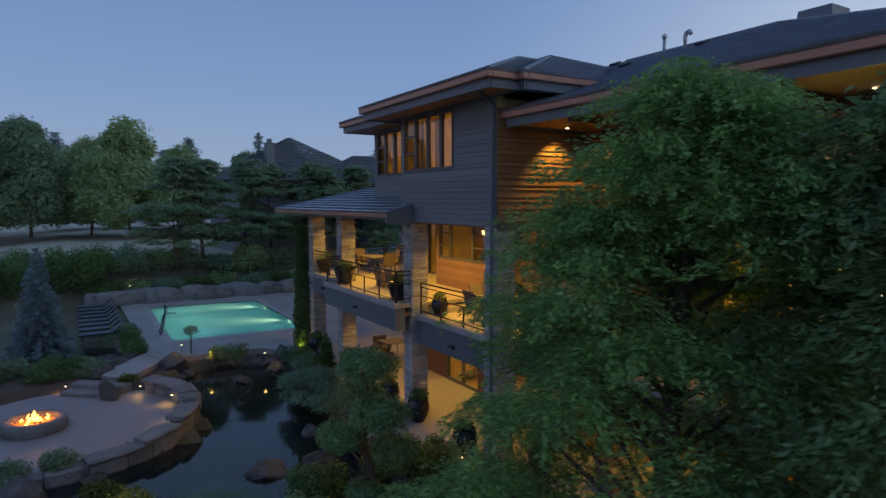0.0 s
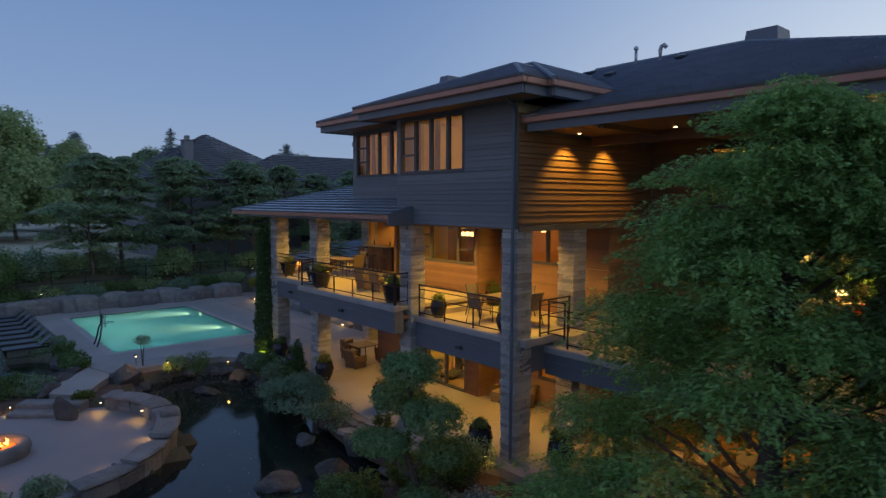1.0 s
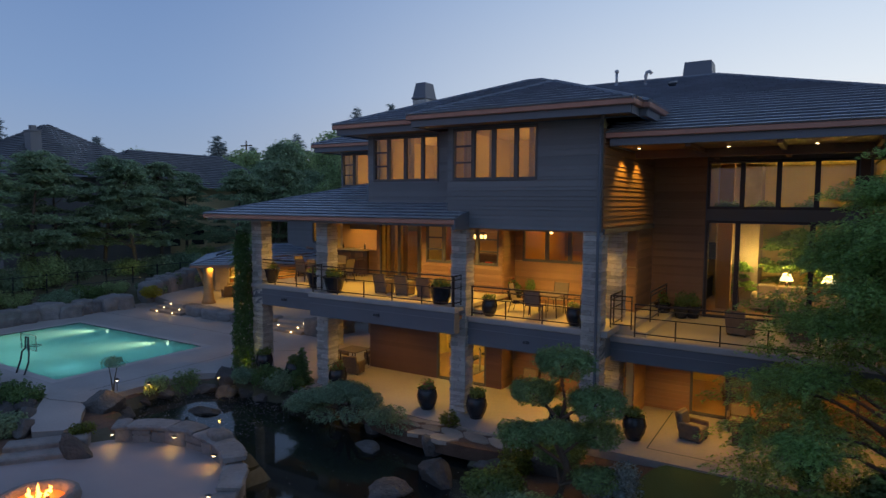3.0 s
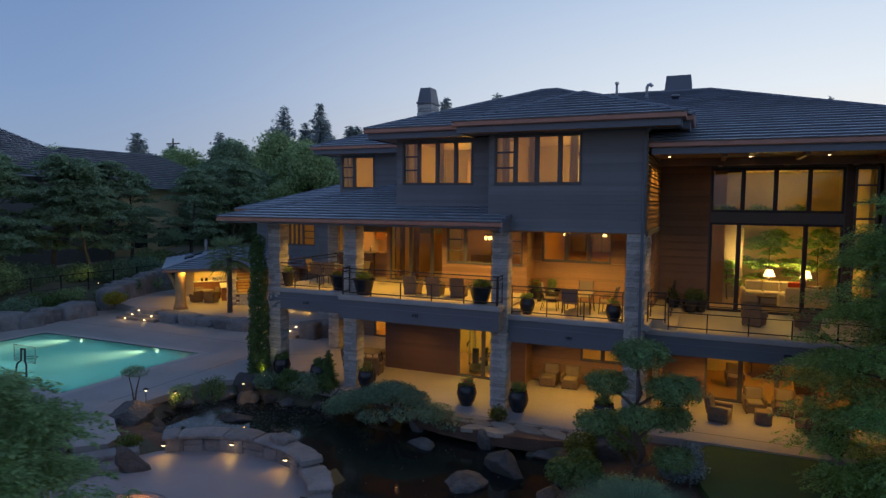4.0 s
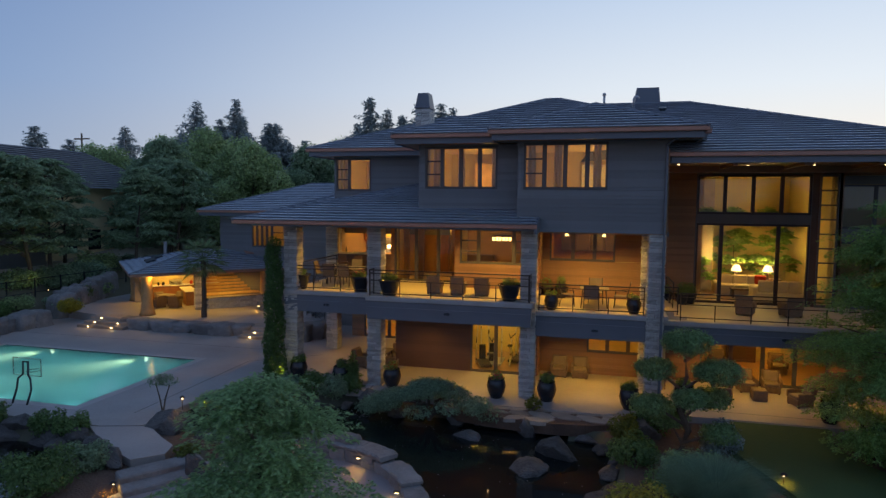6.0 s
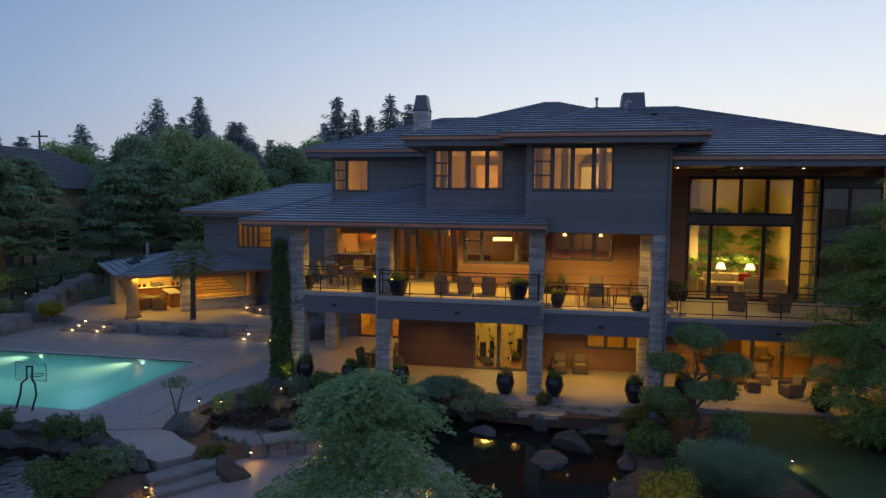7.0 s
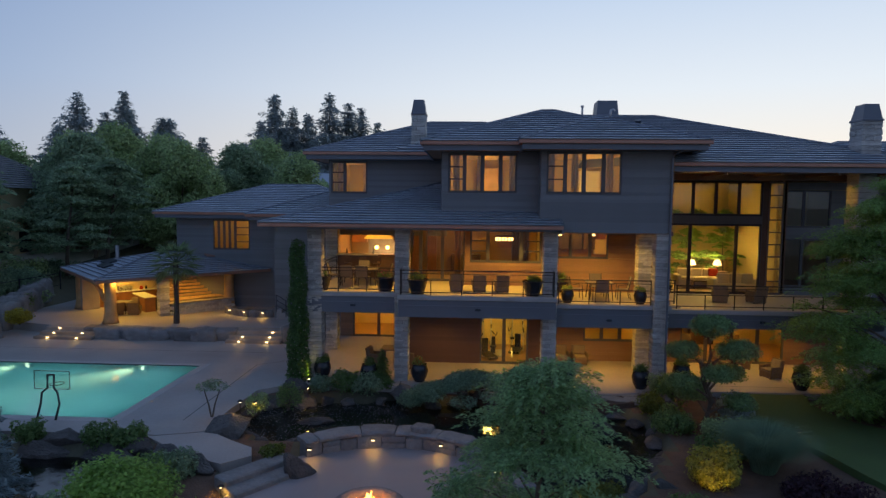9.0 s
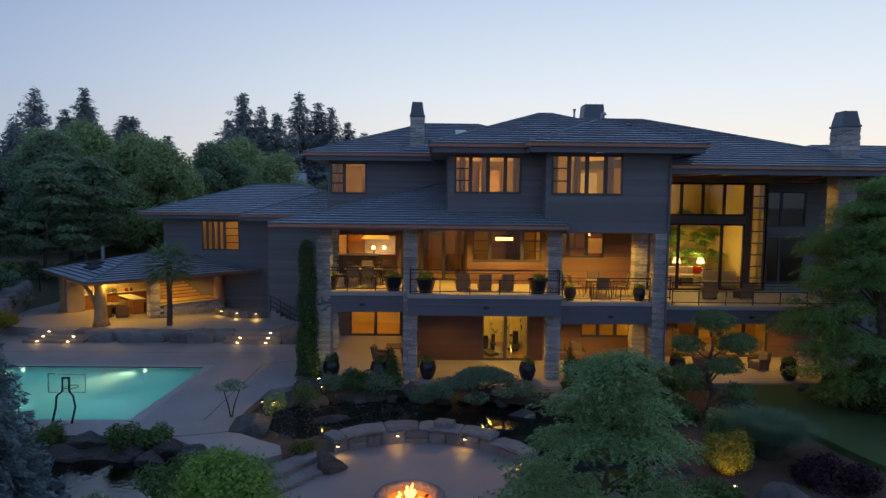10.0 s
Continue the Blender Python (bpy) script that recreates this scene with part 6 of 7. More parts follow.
# ---- trees round the garden ----
pines = []
for i in range(3):
    t = clump_tree("pine_tree", -50 - i, 6.5 + 5.5 * i, 1.6, 8.2, 3.0, PINEGREEN, "dark spreading pine behind the pool", 70, 260, 0.13, 0.3, 0.22, 0.16, 20 + i, (0.4, 0.2), pad=0.36, spray=True)
    pines.append(t)
for i, (x, y, s) in enumerate(((-50.5, 8.5, 1.0), (-53, 14.3, 1.0), (-50.5, 18.5, 0.98), (-52.5, 22.5, 1.0), (-49.5, 27.5, 0.95), (-49.0, 31.5, 1.05), (-57, 27.5, 0.95), (-52, 34, 1.1))):
    copy_thing(pines[i % 3], pose(x, y, 1.5, 0, 0, 67 * i) @ Matrix.Diagonal((s, s, s, 1)))
broad = []
for i in range(3):
    t = clump_tree("broadleaf_tree", -96 + 3 * i, -16 + 11 * i, 2.0, 13.5, 5.6, (BROADGREEN, PINEGREEN, BROADGREEN)[i], "full leafy tree at the edge of the field", 70, 190, 0.2, 0.75, 0.2, 0.22, 30 + i, pad=0.34)
    broad.append(t)
for i, (x, y, s) in enumerate(((-104, -26, 1.1), (-106, -10, 1.0), (-100, 2, 0.9), (-101, 14, 0.9), (-92, 22, 0.8), (-60, 44, 0.78), (-52, 46, 0.8), (-45, 48, 0.75), (-38, 47, 0.68), (-68, 45, 0.75), (-56, 39, 0.75), (-47, 40, 0.7), (-74, 50, 0.8), (-31, 50, 0.68),
                               (-84, 30, 0.75), (-88, 42, 0.8), (-90, -30, 1.0), (-60, 52, 0.9), (-44, 56, 0.85), (-22, 56, 0.75), (-10, 55, 0.75), (6, 52, 0.75), (16, 44, 0.75))):
    copy_thing(broad[i % 3], pose(x, y, 1.8, 0, 0, 51 * i) @ Matrix.Diagonal((s, s, s, 1)))
firs = []
for i in range(3):
    firs.append(conifer("fir_tree", -96 + 8 * i, 100 + 2 * i, 3.0, (24.5, 25.0, 20)[i], (6.8, 6.2, 6.4)[i], FIRHAZE, "tall dark fir far behind the houses", 17000, 0.45, 50 + i, 0.4, 46, 0.42, 0.06, 0.55))
FIR_H = (24.5, 25.0, 20.0)
for i, (x, y, top, wide) in enumerate(((-100.3, 101, 21.2, 0.9), (-91, 101, 23.9, 0.9), (-57.8, 100, 27.0, 1.0), (-47.4, 100, 27.2, 1.0), (-41.7, 101, 24.8, 0.95), (-52.5, 104, 24.0, 0.9), (-61.5, 103, 22.5, 0.95), (-73.5, 104, 19.5, 0.9), (-66, 106, 18.6, 0.9),
                                      (-36, 104, 20.5, 0.85), (-44.4, 103, 26.0, 1.0), (-81, 103, 23.0, 1.0), (-110, 96, 22, 1.0), (-118, 90, 19, 1), (-80, 108, 20, 1), (-28, 110, 17, 1), (-70, 112, 19, 1), (-104, 106, 22, 1),
                                      (-128, 60, 19, 1), (-124, 40, 17, 0.9), (-130, 20, 19, 0.9), (-126, 6, 17, 0.8), (-120, -2, 18, 0.8), (-132, -12, 18, 0.8), (-112, 30, 16, 0.9), (-105, 70, 19, 1), (-118, 14, 15.5, 0.9), (-116, -12, 16, 0.8), (-93.5, 104, 22.5, 0.95), (-88.5, 105, 24.5, 0.95), (-83.5, 106, 22.0, 0.9), (-97.5, 105, 20.5, 0.9), (-78, 106, 19.0, 0.95), (-55, 102, 25.0, 0.9), (-39, 104, 22.5, 0.9))):
    copy_thing(firs[i % 3], pose(x, y, 3.0, 0, 0, 77 * i) @ Matrix.Diagonal((wide, wide, (top - 3.0) / FIR_H[i % 3], 1)))
conifer("deodar_tree", -2.1, 47, 2.0, 13.8, 3.2, FIRHAZE, "tall fir whose tip shows over the roof", 5000, 0.22, 21, 0.2, 26, 0.3, 0.1)
conifer("blue_spruce", -38.5, 46, 2.5, 9.0, 3.0, BLUEGREEN, "pale blue spruce among the dark trees", 7000, 0.25, 12, 0.2, 22)
conifer("fir_tree", -68, 17.5, 2.0, 12.0, 2.3, FIRHAZE, "slender fir beside the neighbouring house", 7000, 0.2, 13, 0.2, 40, 0.5, 0.3, 0.6)


# ---- neighbouring house ----
nh = thing("neighbour_house", "large dark-roofed neighbouring house behind the pines", "house")
part("wall", boxes((-71.5, -57.5, 13, 26.5, 0, 8.6)), SIDING, nh)
part("wall", boxes((-68.5, -59.5, 26.5, 42, 0, 8.0)), CREAM, nh)
for nm, (x0, x1, y0, y1, z, slope) in (("roof", (-72.5, -56.5, 12.0, 27.4, 8.5, 0.61)), ("roof", (-69.8, -58.2, 21, 43, 7.9, 0.63))):
    V, F = [], []
    w, d = x1 - x0, y1 - y0
    h = min(w, d) / 2
    kk = math.sqrt(1 + slope * slope)
    for o, a, u, L in (((x0, y0, z), (1, 0, 0), (0, 1, slope), w), ((x1, y0, z), (0, 1, 0), (-1, 0, slope), d), ((x0, y1, z), (0, -1, 0), (1, 0, slope), d)):
        tile_plane(V, F, o, a, u, h * kk, lambda s: s / kk, lambda s, L=L: L - s / kk)
    me = bpy.data.meshes.new("roof")
    me.from_pydata(V, [], F)
    me.materials.append(FARTILE)
    part("roof", me, FARTILE, nh, kind="stuff")
part("chimney", boxes((-60.2, -59.3, 16.0, 16.8, 6, 12.0), (-60.25, -59.25, 15.95, 16.85, 12.0, 12.12), (-59.95, -59.55, 16.2, 16.6, 12.12, 12.5), bevel=0.02), RIDGE, nh, "narrow chimney with a flue pot")
for i in range(5):
    part("window", boxes((-57.52, -57.44, 14 + 2.4 * i, 15.3 + 2.4 * i, 3.4, 5.2)), DARKMETAL, nh)
    part("window", boxes((-59.52, -59.44, 27.5 + 2.7 * i, 28.9 + 2.7 * i, 2.4, 4.2)), DARKMETAL, nh)
far = None
for x, y, rz in ((-78, 92, 20), (-62, 94, -10), (-50, 92, 5)):
    if far is None:
        far = thing("far_house", "small gabled house far off among the trees", "house", pose(x, y, 4, 0, 0, rz))
        part("wall", boxes((-5, 5, -3.5, 3.5, 0, 5)), WHITE, far)
        bm = bmesh.new()
        a = [bm.verts.new(p) for p in ((-5.4, -4.2, 4.8), (5.4, -4.2, 4.8), (5.4, 0, 8), (-5.4, 0, 8), (5.4, 4.2, 4.8), (-5.4, 4.2, 4.8))]
        for q in ((0, 1, 2, 3), (3, 2, 4, 5), (0, 3, 5), (1, 4, 2)):
            bm.faces.new([a[j] for j in q])
        part("roof", bm, TILE, far)
        part("window", boxes((-2, -1, -3.56, -3.5, 2, 3.4)), DARKMETAL, far)
    else:
        copy_thing(far, pose(x, y, 4, 0, 0, rz))
up = thing("utility_pole", "distant wooden utility pole with a crossarm", "pole", pose(-88, 62, 3))
part("mast", tube(bmesh.new(), [(0, 0, 0), (0, 0, 13.5)], [0.18, 0.12], 8), BARK, up)
part("crossarm", boxes((-1.3, 1.3, -0.08, 0.08, 12.6, 12.8)), BARK, up)


# ---- pots, chairs and tables ----
def pot(x, y, z, r=0.34, h=0.62, jar=False, flowers=YELLOW, tall=0.3, label=""):
    p = thing("plant_pot", label or "dark glazed pot planted with flowers", "plant pot", pose(x, y, z, 0, 0, random.uniform(0, 360)), group="glazed plant pots")
    if jar:
        prof = [(0.0001, 0), (r * 0.55, 0.0), (r * 0.85, h * 0.3), (r, h * 0.62), (r * 0.86, h * 0.9), (r * 0.78, h * 0.95), (r * 0.86, h), (r * 0.7, h), (r * 0.68, h * 0.9), (0.0001, h * 0.88)]
    else:
        prof = [(0.0001, 0), (r * 0.6, 0.0), (r * 0.78, h * 0.4), (r * 0.96, h * 0.88), (r * 1.04, h * 0.93), (r * 1.04, h), (r * 0.9, h), (r * 0.86, h * 0.9), (0.0001, h * 0.88)]
    part("body", lathe(prof, 22, False), POT, p, smooth=True)
    blobs = [((random.uniform(-0.4, 0.4) * r, random.uniform(-0.4, 0.4) * r, h + tall * random.uniform(0.1, 0.6)), (r * 0.55, r * 0.55, tall * 0.45)) for _ in range(7)]
    P, N = blob_points(blobs, 2600)
    greens = part("plant", leaf_mesh("plant", P, N, 0.035, SHRUB), SHRUB, p)
    P, N = blob_points([((c[0], c[1], c[2] + 0.05), (q[0] * 0.9, q[1] * 0.9, q[2] * 0.9)) for c, q in blobs[:4]], 700, 0.85)
    part("flowers", leaf_mesh("flowers", P, N, 0.028, flowers, 0.9), flowers, greens)
    return p


PINKF = leaf_material("pink_flowers", (0.4, 0.08, 0.16))
for x, y, z, f in ((-26.75, 9.7, Z1 + 0.02, YELLOW), (-24.05, 9.6, Z1 + 0.02, PINKF), (-22.65, 9.05, Z1 + 0.02, YELLOW), (-18.0, 9.1, Z1 + 0.02, YELLOW)):
    pot(x, y, z, 0.42, 0.62, False, f)
for x, y, z, f in ((-16.5, 9.75, 3.0, YELLOW), (-13.55, 9.7, 3.0, YELLOW)):
    pot(x, y, z, 0.27, 0.55, True, f, 0.22)
for x, y, f in ((-18.4, 8.9, PINKF), (-16.55, 9.0, LIME), (-13.65, 8.85, LIME), (-22.55, 9.1, REDLEAF), (-26.6, 9.2, LIME), (-11.7, 9.9, LIME), (-7.2, 9.2, LIME), (-24.6, 8.9, LIME)):
    pot(x, y, G, 0.36, 0.72, True, f, 0.32, "tall dark glazed jar with leafy planting on the patio")
for x, y, m in ((-11.95, 14.6, REDLEAF), (-11.3, 14.5, LIME), (-10.95, 14.75, LIME), (-16.9, 12.6, REDLEAF), (-16.3, 12.75, LIME)):
    pot(x, y, 2.72 if x > -12.5 else 3.02, 0.3, 0.45, False, m, 0.5, "dark pot of leafy plants against the wall")


def armchair(x, y, z, rz, seat=CUSHION, frame_mat=WICKER, label="brown wicker armchair with tan cushions", group="wicker armchairs", w=0.72):
    c = thing("armchair", label, "chair", pose(x, y, z, 0, 0, rz) @ Matrix.Diagonal((0.88, 0.88, 0.88, 1)), group=group)
    part("base", boxes((-w / 2, w / 2, -0.36, 0.36, 0.04, 0.34), bevel=0.03), frame_mat, c)
    bm = bmesh.new()
    box(bm, -w / 2, w / 2, 0.0, 0.1, 0.0, 0.62, bevel=0.03)
    part("backrest", bm, frame_mat, c, m=pose(0, 0.3, 0.3, -12))
    for s in (-1, 1):
        part("armrest", boxes((s * w / 2 - 0.05, s * w / 2 + 0.05, -0.36, 0.34, 0.3, 0.6), bevel=0.03), frame_mat, c)
    part("seat_cushion", boxes((-w / 2 + 0.07, w / 2 - 0.07, -0.36, 0.26, 0.34, 0.46), bevel=0.035), seat, c)
    part("back_cushion", boxes((-w / 2 + 0.07, w / 2 - 0.07, -0.07, 0.04, 0.14, 0.58), bevel=0.035), seat, c, m=pose(0, 0.27, 0.3, -12))
    for sx in (-1, 1):
        for sy in (-1, 1):
            part("leg", boxes((sx * (w / 2 - 0.06) - 0.03, sx * (w / 2 - 0.06) + 0.03, sy * 0.3 - 0.03, sy * 0.3 + 0.03, 0, 0.05)), DARKWOOD, c)
    return c


a1 = armchair(-16.3, 12.5, G, 0)
copy_thing(a1, pose(-15.45, 12.5, G, 0, 0, 0))
for x in (-21.1, -20.15, -19.2):
    copy_thing(a1, pose(x, 10.1, Z1 + 0.02, 0, 0, 180 + (x * 40) % 9) @ Matrix.Diagonal((0.85, 0.9, 0.95, 1)))
for x, y, r in ((-10.2, 10.9, 75), (-9.1, 12.3, 5), (-8.2, 12.4, -8), (-7.6, 10.9, -70), (-24.7, 11.6, 80), (-23.5, 12.6, 0), (-23.3, 11.0, 190)):
    copy_thing(a1, pose(x, y, G, 0, 0, r))
for x, y, r in ((-9.2, 12.6, 160), (-7.6, 12.6, 190)):
    copy_thing(a1, pose(x, y, 2.72, 0, 0, r))
solo("side_table", boxes((-0.25, 0.25, -0.25, 0.25, 0, 0.42), bevel=0.03), WICKER, "wicker cube side table between the armchairs", "table", pose(-8.9, 11.2, G))


def table(x, y, z, w, d, h=0.74, label="bronze metal deck table"):
    t = thing("dining_table", label, "table", pose(x, y, z))
    part("tabletop", boxes((-w / 2, w / 2, -d / 2, d / 2, h - 0.04, h), bevel=0.012), SLING, t)
    for sx in (-1, 1):
        for sy in (-1, 1):
            part("leg", tube(bmesh.new(), [(sx * (w / 2 - 0.12), sy * (d / 2 - 0.12), h - 0.04), (sx * (w / 2 - 0.06), sy * (d / 2 - 0.06), 0)], 0.022, 7), BRONZE, t)
    return t


def sling_chair(x, y, z, rz):
    c = thing("deck_chair", "brown sling deck chair with a metal frame", "chair", pose(x, y, z, 0, 0, rz), group="deck dining chairs")
    part("seat", boxes((-0.25, 0.25, -0.25, 0.22, 0.42, 0.45)), SLING, c)
    part("backrest", boxes((-0.25, 0.25, 0, 0.03, 0, 0.55)), SLING, c, m=pose(0, 0.22, 0.44, -14))
    for s in (-1, 1):
        part("arm", tube(bmesh.new(), [(s * 0.28, -0.24, 0.0), (s * 0.28, -0.2, 0.62), (s * 0.28, 0.24, 0.66)], 0.016, 6), BRONZE, c)
        part("leg", tube(bmesh.new(), [(s * 0.28, 0.34, 0.0), (s * 0.26, 0.22, 0.45), (s * 0.26, 0.36, 0.98)], 0.016, 6), BRONZE, c)
    return c


table(-14.95, 11.0, 3.0, 1.1, 1.0)
sc = sling_chair(-15.05, 10.2, 3.0, 180)
for x, y, z, r in ((-15.95, 11.0, 3.0, 95), (-13.95, 11.1, 3.0, -95), (-14.9, 11.85, 3.0, 0), (-26.6, 11.6, Z1 + 0.02, 95), (-25.9, 10.9, Z1 + 0.02, 180), (-25.2, 10.9, Z1 + 0.02, 175), (-24.4, 11.7, Z1 + 0.02, -90), (-25.5, 12.5, Z1 + 0.02, 0)):
    copy_thing(sc, pose(x, y, z, 0, 0, r))
table(-25.5, 11.7, Z1 + 0.02, 1.7, 1.0)
table(-24.0, 11.8, G, 1.0, 1.0)


# loungers by the pool
def lounger(x, y, rz):
    l = thing("sun_lounger", "slatted slate-grey sun lounger by the pool", "lounger", pose(x, y, G - 0.15, 0, 0, rz), group="sun loungers")
    part("frame", boxes((-0.34, -0.29, -1.0, 1.0, 0.28, 0.34), (0.29, 0.34, -1.0, 1.0, 0.28, 0.34)), DARKMETAL, l)
    for i in range(12):
        part("slat", boxes((-0.32, 0.32, -0.05, 0.05, 0, 0.03)), LOUNGER, l, m=pose(0, -0.92 + 0.115 * i, 0.34))
    for i in range(6):
        part("slat", boxes((-0.32, 0.32, -0.05, 0.05, 0, 0.03)), LOUNGER, l, m=pose(0, 0.48 + 0.09 * i, 0.37 + 0.075 * i, 40))
    for sx in (-0.31, 0.31):
        for sy in (-0.85, 0.85):
            part("leg", boxes((sx - 0.03, sx + 0.03, sy - 0.03, sy + 0.03, 0, 0.3)), DARKMETAL, l)
    return l


l0 = lounger(-35.4, 1.0, 0)
for i in range(1, 8):
    copy_thing(l0, pose(-35.4 - 1.35 * i, 1.0, G - 0.15))
# basketball hoop at the pool's edge
hp = thing("pool_hoop", "poolside basketball hoop on two bent dark poles", "hoop", pose(-34.5, 3.7, G))
for s in (-0.32, 0.32):
    part("pole", tube(bmesh.new(), [(s, -0.1, 0), (s + 0.05, 0.05, 0.5), (s * 0.85, 0.12, 0.85), (s * 0.35, 0.18, 1.0), (s * 0.35, 0.2, 1.45)], 0.035, 8), DARKMETAL, hp, smooth=True)
part("crossbar", boxes((-0.13, 0.13, 0.18, 0.22, 1.42, 1.47)), DARKMETAL, hp)
bm = bmesh.new()
bm.faces.new([bm.verts.new(p) for p in ((-0.6, 0.25, 0.95), (0.6, 0.25, 0.95), (0.6, 0.25, 1.55), (-0.6, 0.25, 1.55))])
board = part("backboard", bm, GLASS, hp, "clear acrylic backboard")
part("board_frame", boxes((-0.62, 0.62, 0.24, 0.26, 0.93, 0.95), (-0.62, 0.62, 0.24, 0.26, 1.55, 1.57), (-0.62, -0.6, 0.24, 0.26, 0.95, 1.55), (0.6, 0.62, 0.24, 0.26, 0.95, 1.55)), STEEL, board)
rim = bmesh.new()
tube(rim, [(0.22 * math.cos(i * 0.4488), 0.5 + 0.22 * math.sin(i * 0.4488), 1.05) for i in range(15)], 0.012, 6)
part("rim", rim, DARKMETAL, hp)


# ---- pool pavilion on its raised terrace ----
PZ = 0.2
solo("pavement", slab([(-47.5, 17.6), (-43.4, 16.5), (-39.8, 15.7), (-33.2, 15.7), (-30.0, 16.5), (-30.0, 24.0), (-36, 28), (-47.5, 28)], G - 0.1, PZ), PAVING, "raised terrace of the pool pavilion", "pavement", kind="structure")
for x0, x1, rows in ((-43.3, -40.2, 3), (-33.1, -30.2, 3)):
    s = thing("terrace_steps", "three lit concrete steps up to the pavilion", "steps", pose(0, 0, 0))
    for i in range(rows):
        part("step", boxes((x0, x1, 15.0 + 0.5 * i, 16.9, G - 0.05, G + 0.15 * (i + 1) + (0.006 if i == 2 else 0)), bevel=0.015), FLAG, s)
        for fx in (0.25, 0.75):
            x = x0 + (x1 - x0) * fx
            part("step_light", boxes((x - 0.06, x + 0.06, 14.985 + 0.5 * i, 15.002 + 0.5 * i, G + 0.15 * i + 0.07, G + 0.15 * i + 0.11)), HOT, s, "small warm step light")
    for fx in (0.25, 0.75):
        lamp("step_lamp", (x0 + (x1 - x0) * fx, 14.85, G + 0.35), 3, WARM, 0.1)
pa = thing("pool_pavilion", "open pool pavilion with log posts and a tiled roof", "pavilion", pose(-40.5, 17.3, PZ, 0, 0, 45))
W, D = 8.2, 6.6
for u, v in ((0, 0), (7.1, 0.75), (-0.1, 6.2)):
    bm = lathe([(0.42, 0), (0.36, 0.25), (0.32, 0.7), (0.31, 1.4), (0.29, 2.0), (0.31, 2.5)], 16)
    for vv in bm.verts:
        vv.co += Vector((0.05 * noise.noise(vv.co * 1.3 + Vector((u, v, 0))), 0.05 * noise.noise(vv.co * 1.3 + Vector((v, 9, u))), 0))
    part("log_post", bm, LOG, pa, m=pose(u, v, 0), smooth=True)
part("brace", tube(bmesh.new(), [(-0.25, 0.12, 1.2), (-0.42, 0.2, 1.8), (-0.75, 0.5, 2.42)], [0.09, 0.11, 0.09], 8), LOG, pa, smooth=True)
for a, b in (((0, 0), (W, 0)), ((0, 0), (0, D)), ((W, 0), (W, D)), ((3.1, 0), (3.1, D))):
    part("beam", tube(bmesh.new(), [(*a, 2.42), (*b, 2.42)], 0.14, 8), LOG, pa)
V, F = [], []
e, SL, ZP = 0.95, 0.235, 2.5
x0, x1, y0, y1 = -e, W + e, -e, D + e
h, kk = (y1 - y0) / 2, math.sqrt(1 + SL * SL)
for o, a, u, L in (((x0, y0, ZP), (1, 0, 0), (0, 1, SL), x1 - x0), ((x1, y0, ZP), (0, 1, 0), (-1, 0, SL), y1 - y0), ((x1, y1, ZP), (-1, 0, 0), (0, -1, SL), x1 - x0), ((x0, y1, ZP), (0, -1, 0), (1, 0, SL), y1 - y0)):
    tile_plane(V, F, o, a, u, h * kk, lambda s: s / kk, lambda s, L=L: L - s / kk)
me = bpy.data.meshes.new("roof_tiles")
me.from_pydata(V, [], F)
me.materials.append(TILE)
part("roof_tiles", me, TILE, pa, kind="stuff")
bm = bmesh.new()
lo = [bm.verts.new((x, y, ZP - 0.03)) for x, y in ((x0, y0), (x1, y0), (x1, y1), (x0, y1))]
r0, r1 = bm.verts.new((x0 + h, y0 + h, ZP + h * SL - 0.04)), bm.verts.new((x1 - h, y0 + h, ZP + h * SL - 0.04))
for f in ((lo[0], lo[1], r1, r0), (lo[1], lo[2], r1), (lo[2], lo[3], r0, r1), (lo[3], lo[0], r0)):
    bm.faces.new(f)
part("ceiling_lining", bm, SOFFIT, pa)
for q in ((x0, x1, y0 - 0.02, y0 + 0.1), (x0, x1, y1 - 0.1, y1 + 0.02), (x0 - 0.02, x0 + 0.1, y0 + 0.1, y1 - 0.1), (x1 - 0.1, x1 + 0.02, y0 + 0.1, y1 - 0.1)):
    part("gutter", boxes((*q, ZP - 0.14, ZP + 0.02), bevel=0.02), COPPER, pa, "copper coloured gutter")
for a, b in (((x0, y0, ZP), (x0 + h, y0 + h, ZP + h * SL)), ((x1, y0, ZP), (x1 - h, y0 + h, ZP + h * SL)), ((x0, y1, ZP), (x0 + h, y0 + h, ZP + h * SL)), ((x0 + h, y0 + h, ZP + h * SL), (x1 - h, y0 + h, ZP + h * SL))):
    ridge_line(pa, (a, b))
for u, v in ((0.25, 3.0), (0.75, 4.2)):
    part("skylight", boxes((0, 0.6, 0, 1.5, 0, 0.1), bevel=0.02), DARKMETAL, pa, "dark framed skylight", m=pose(u, v - 0.7, ZP + 0.05 + SL * (u + e), 0, -13.2, 0))
part("skylight", boxes((0, 1.3, 0, 0.7, 0, 0.1), bevel=0.02), COPPER, pa, "copper framed skylight", m=pose(6.2, 1.9, ZP + 0.05 + SL * (1.9 + e), 13.2))
part("flue", tube(bmesh.new(), [(1.6, 4.6, 3.2), (1.6, 4.6, 4.0)], 0.12, 8), GALV, pa, "short metal flue")
M = pose(-40.5, 17.3, PZ, 0, 0, 45)
def at(u, v, z):
    return tuple(M @ Vector((u, v, z)))
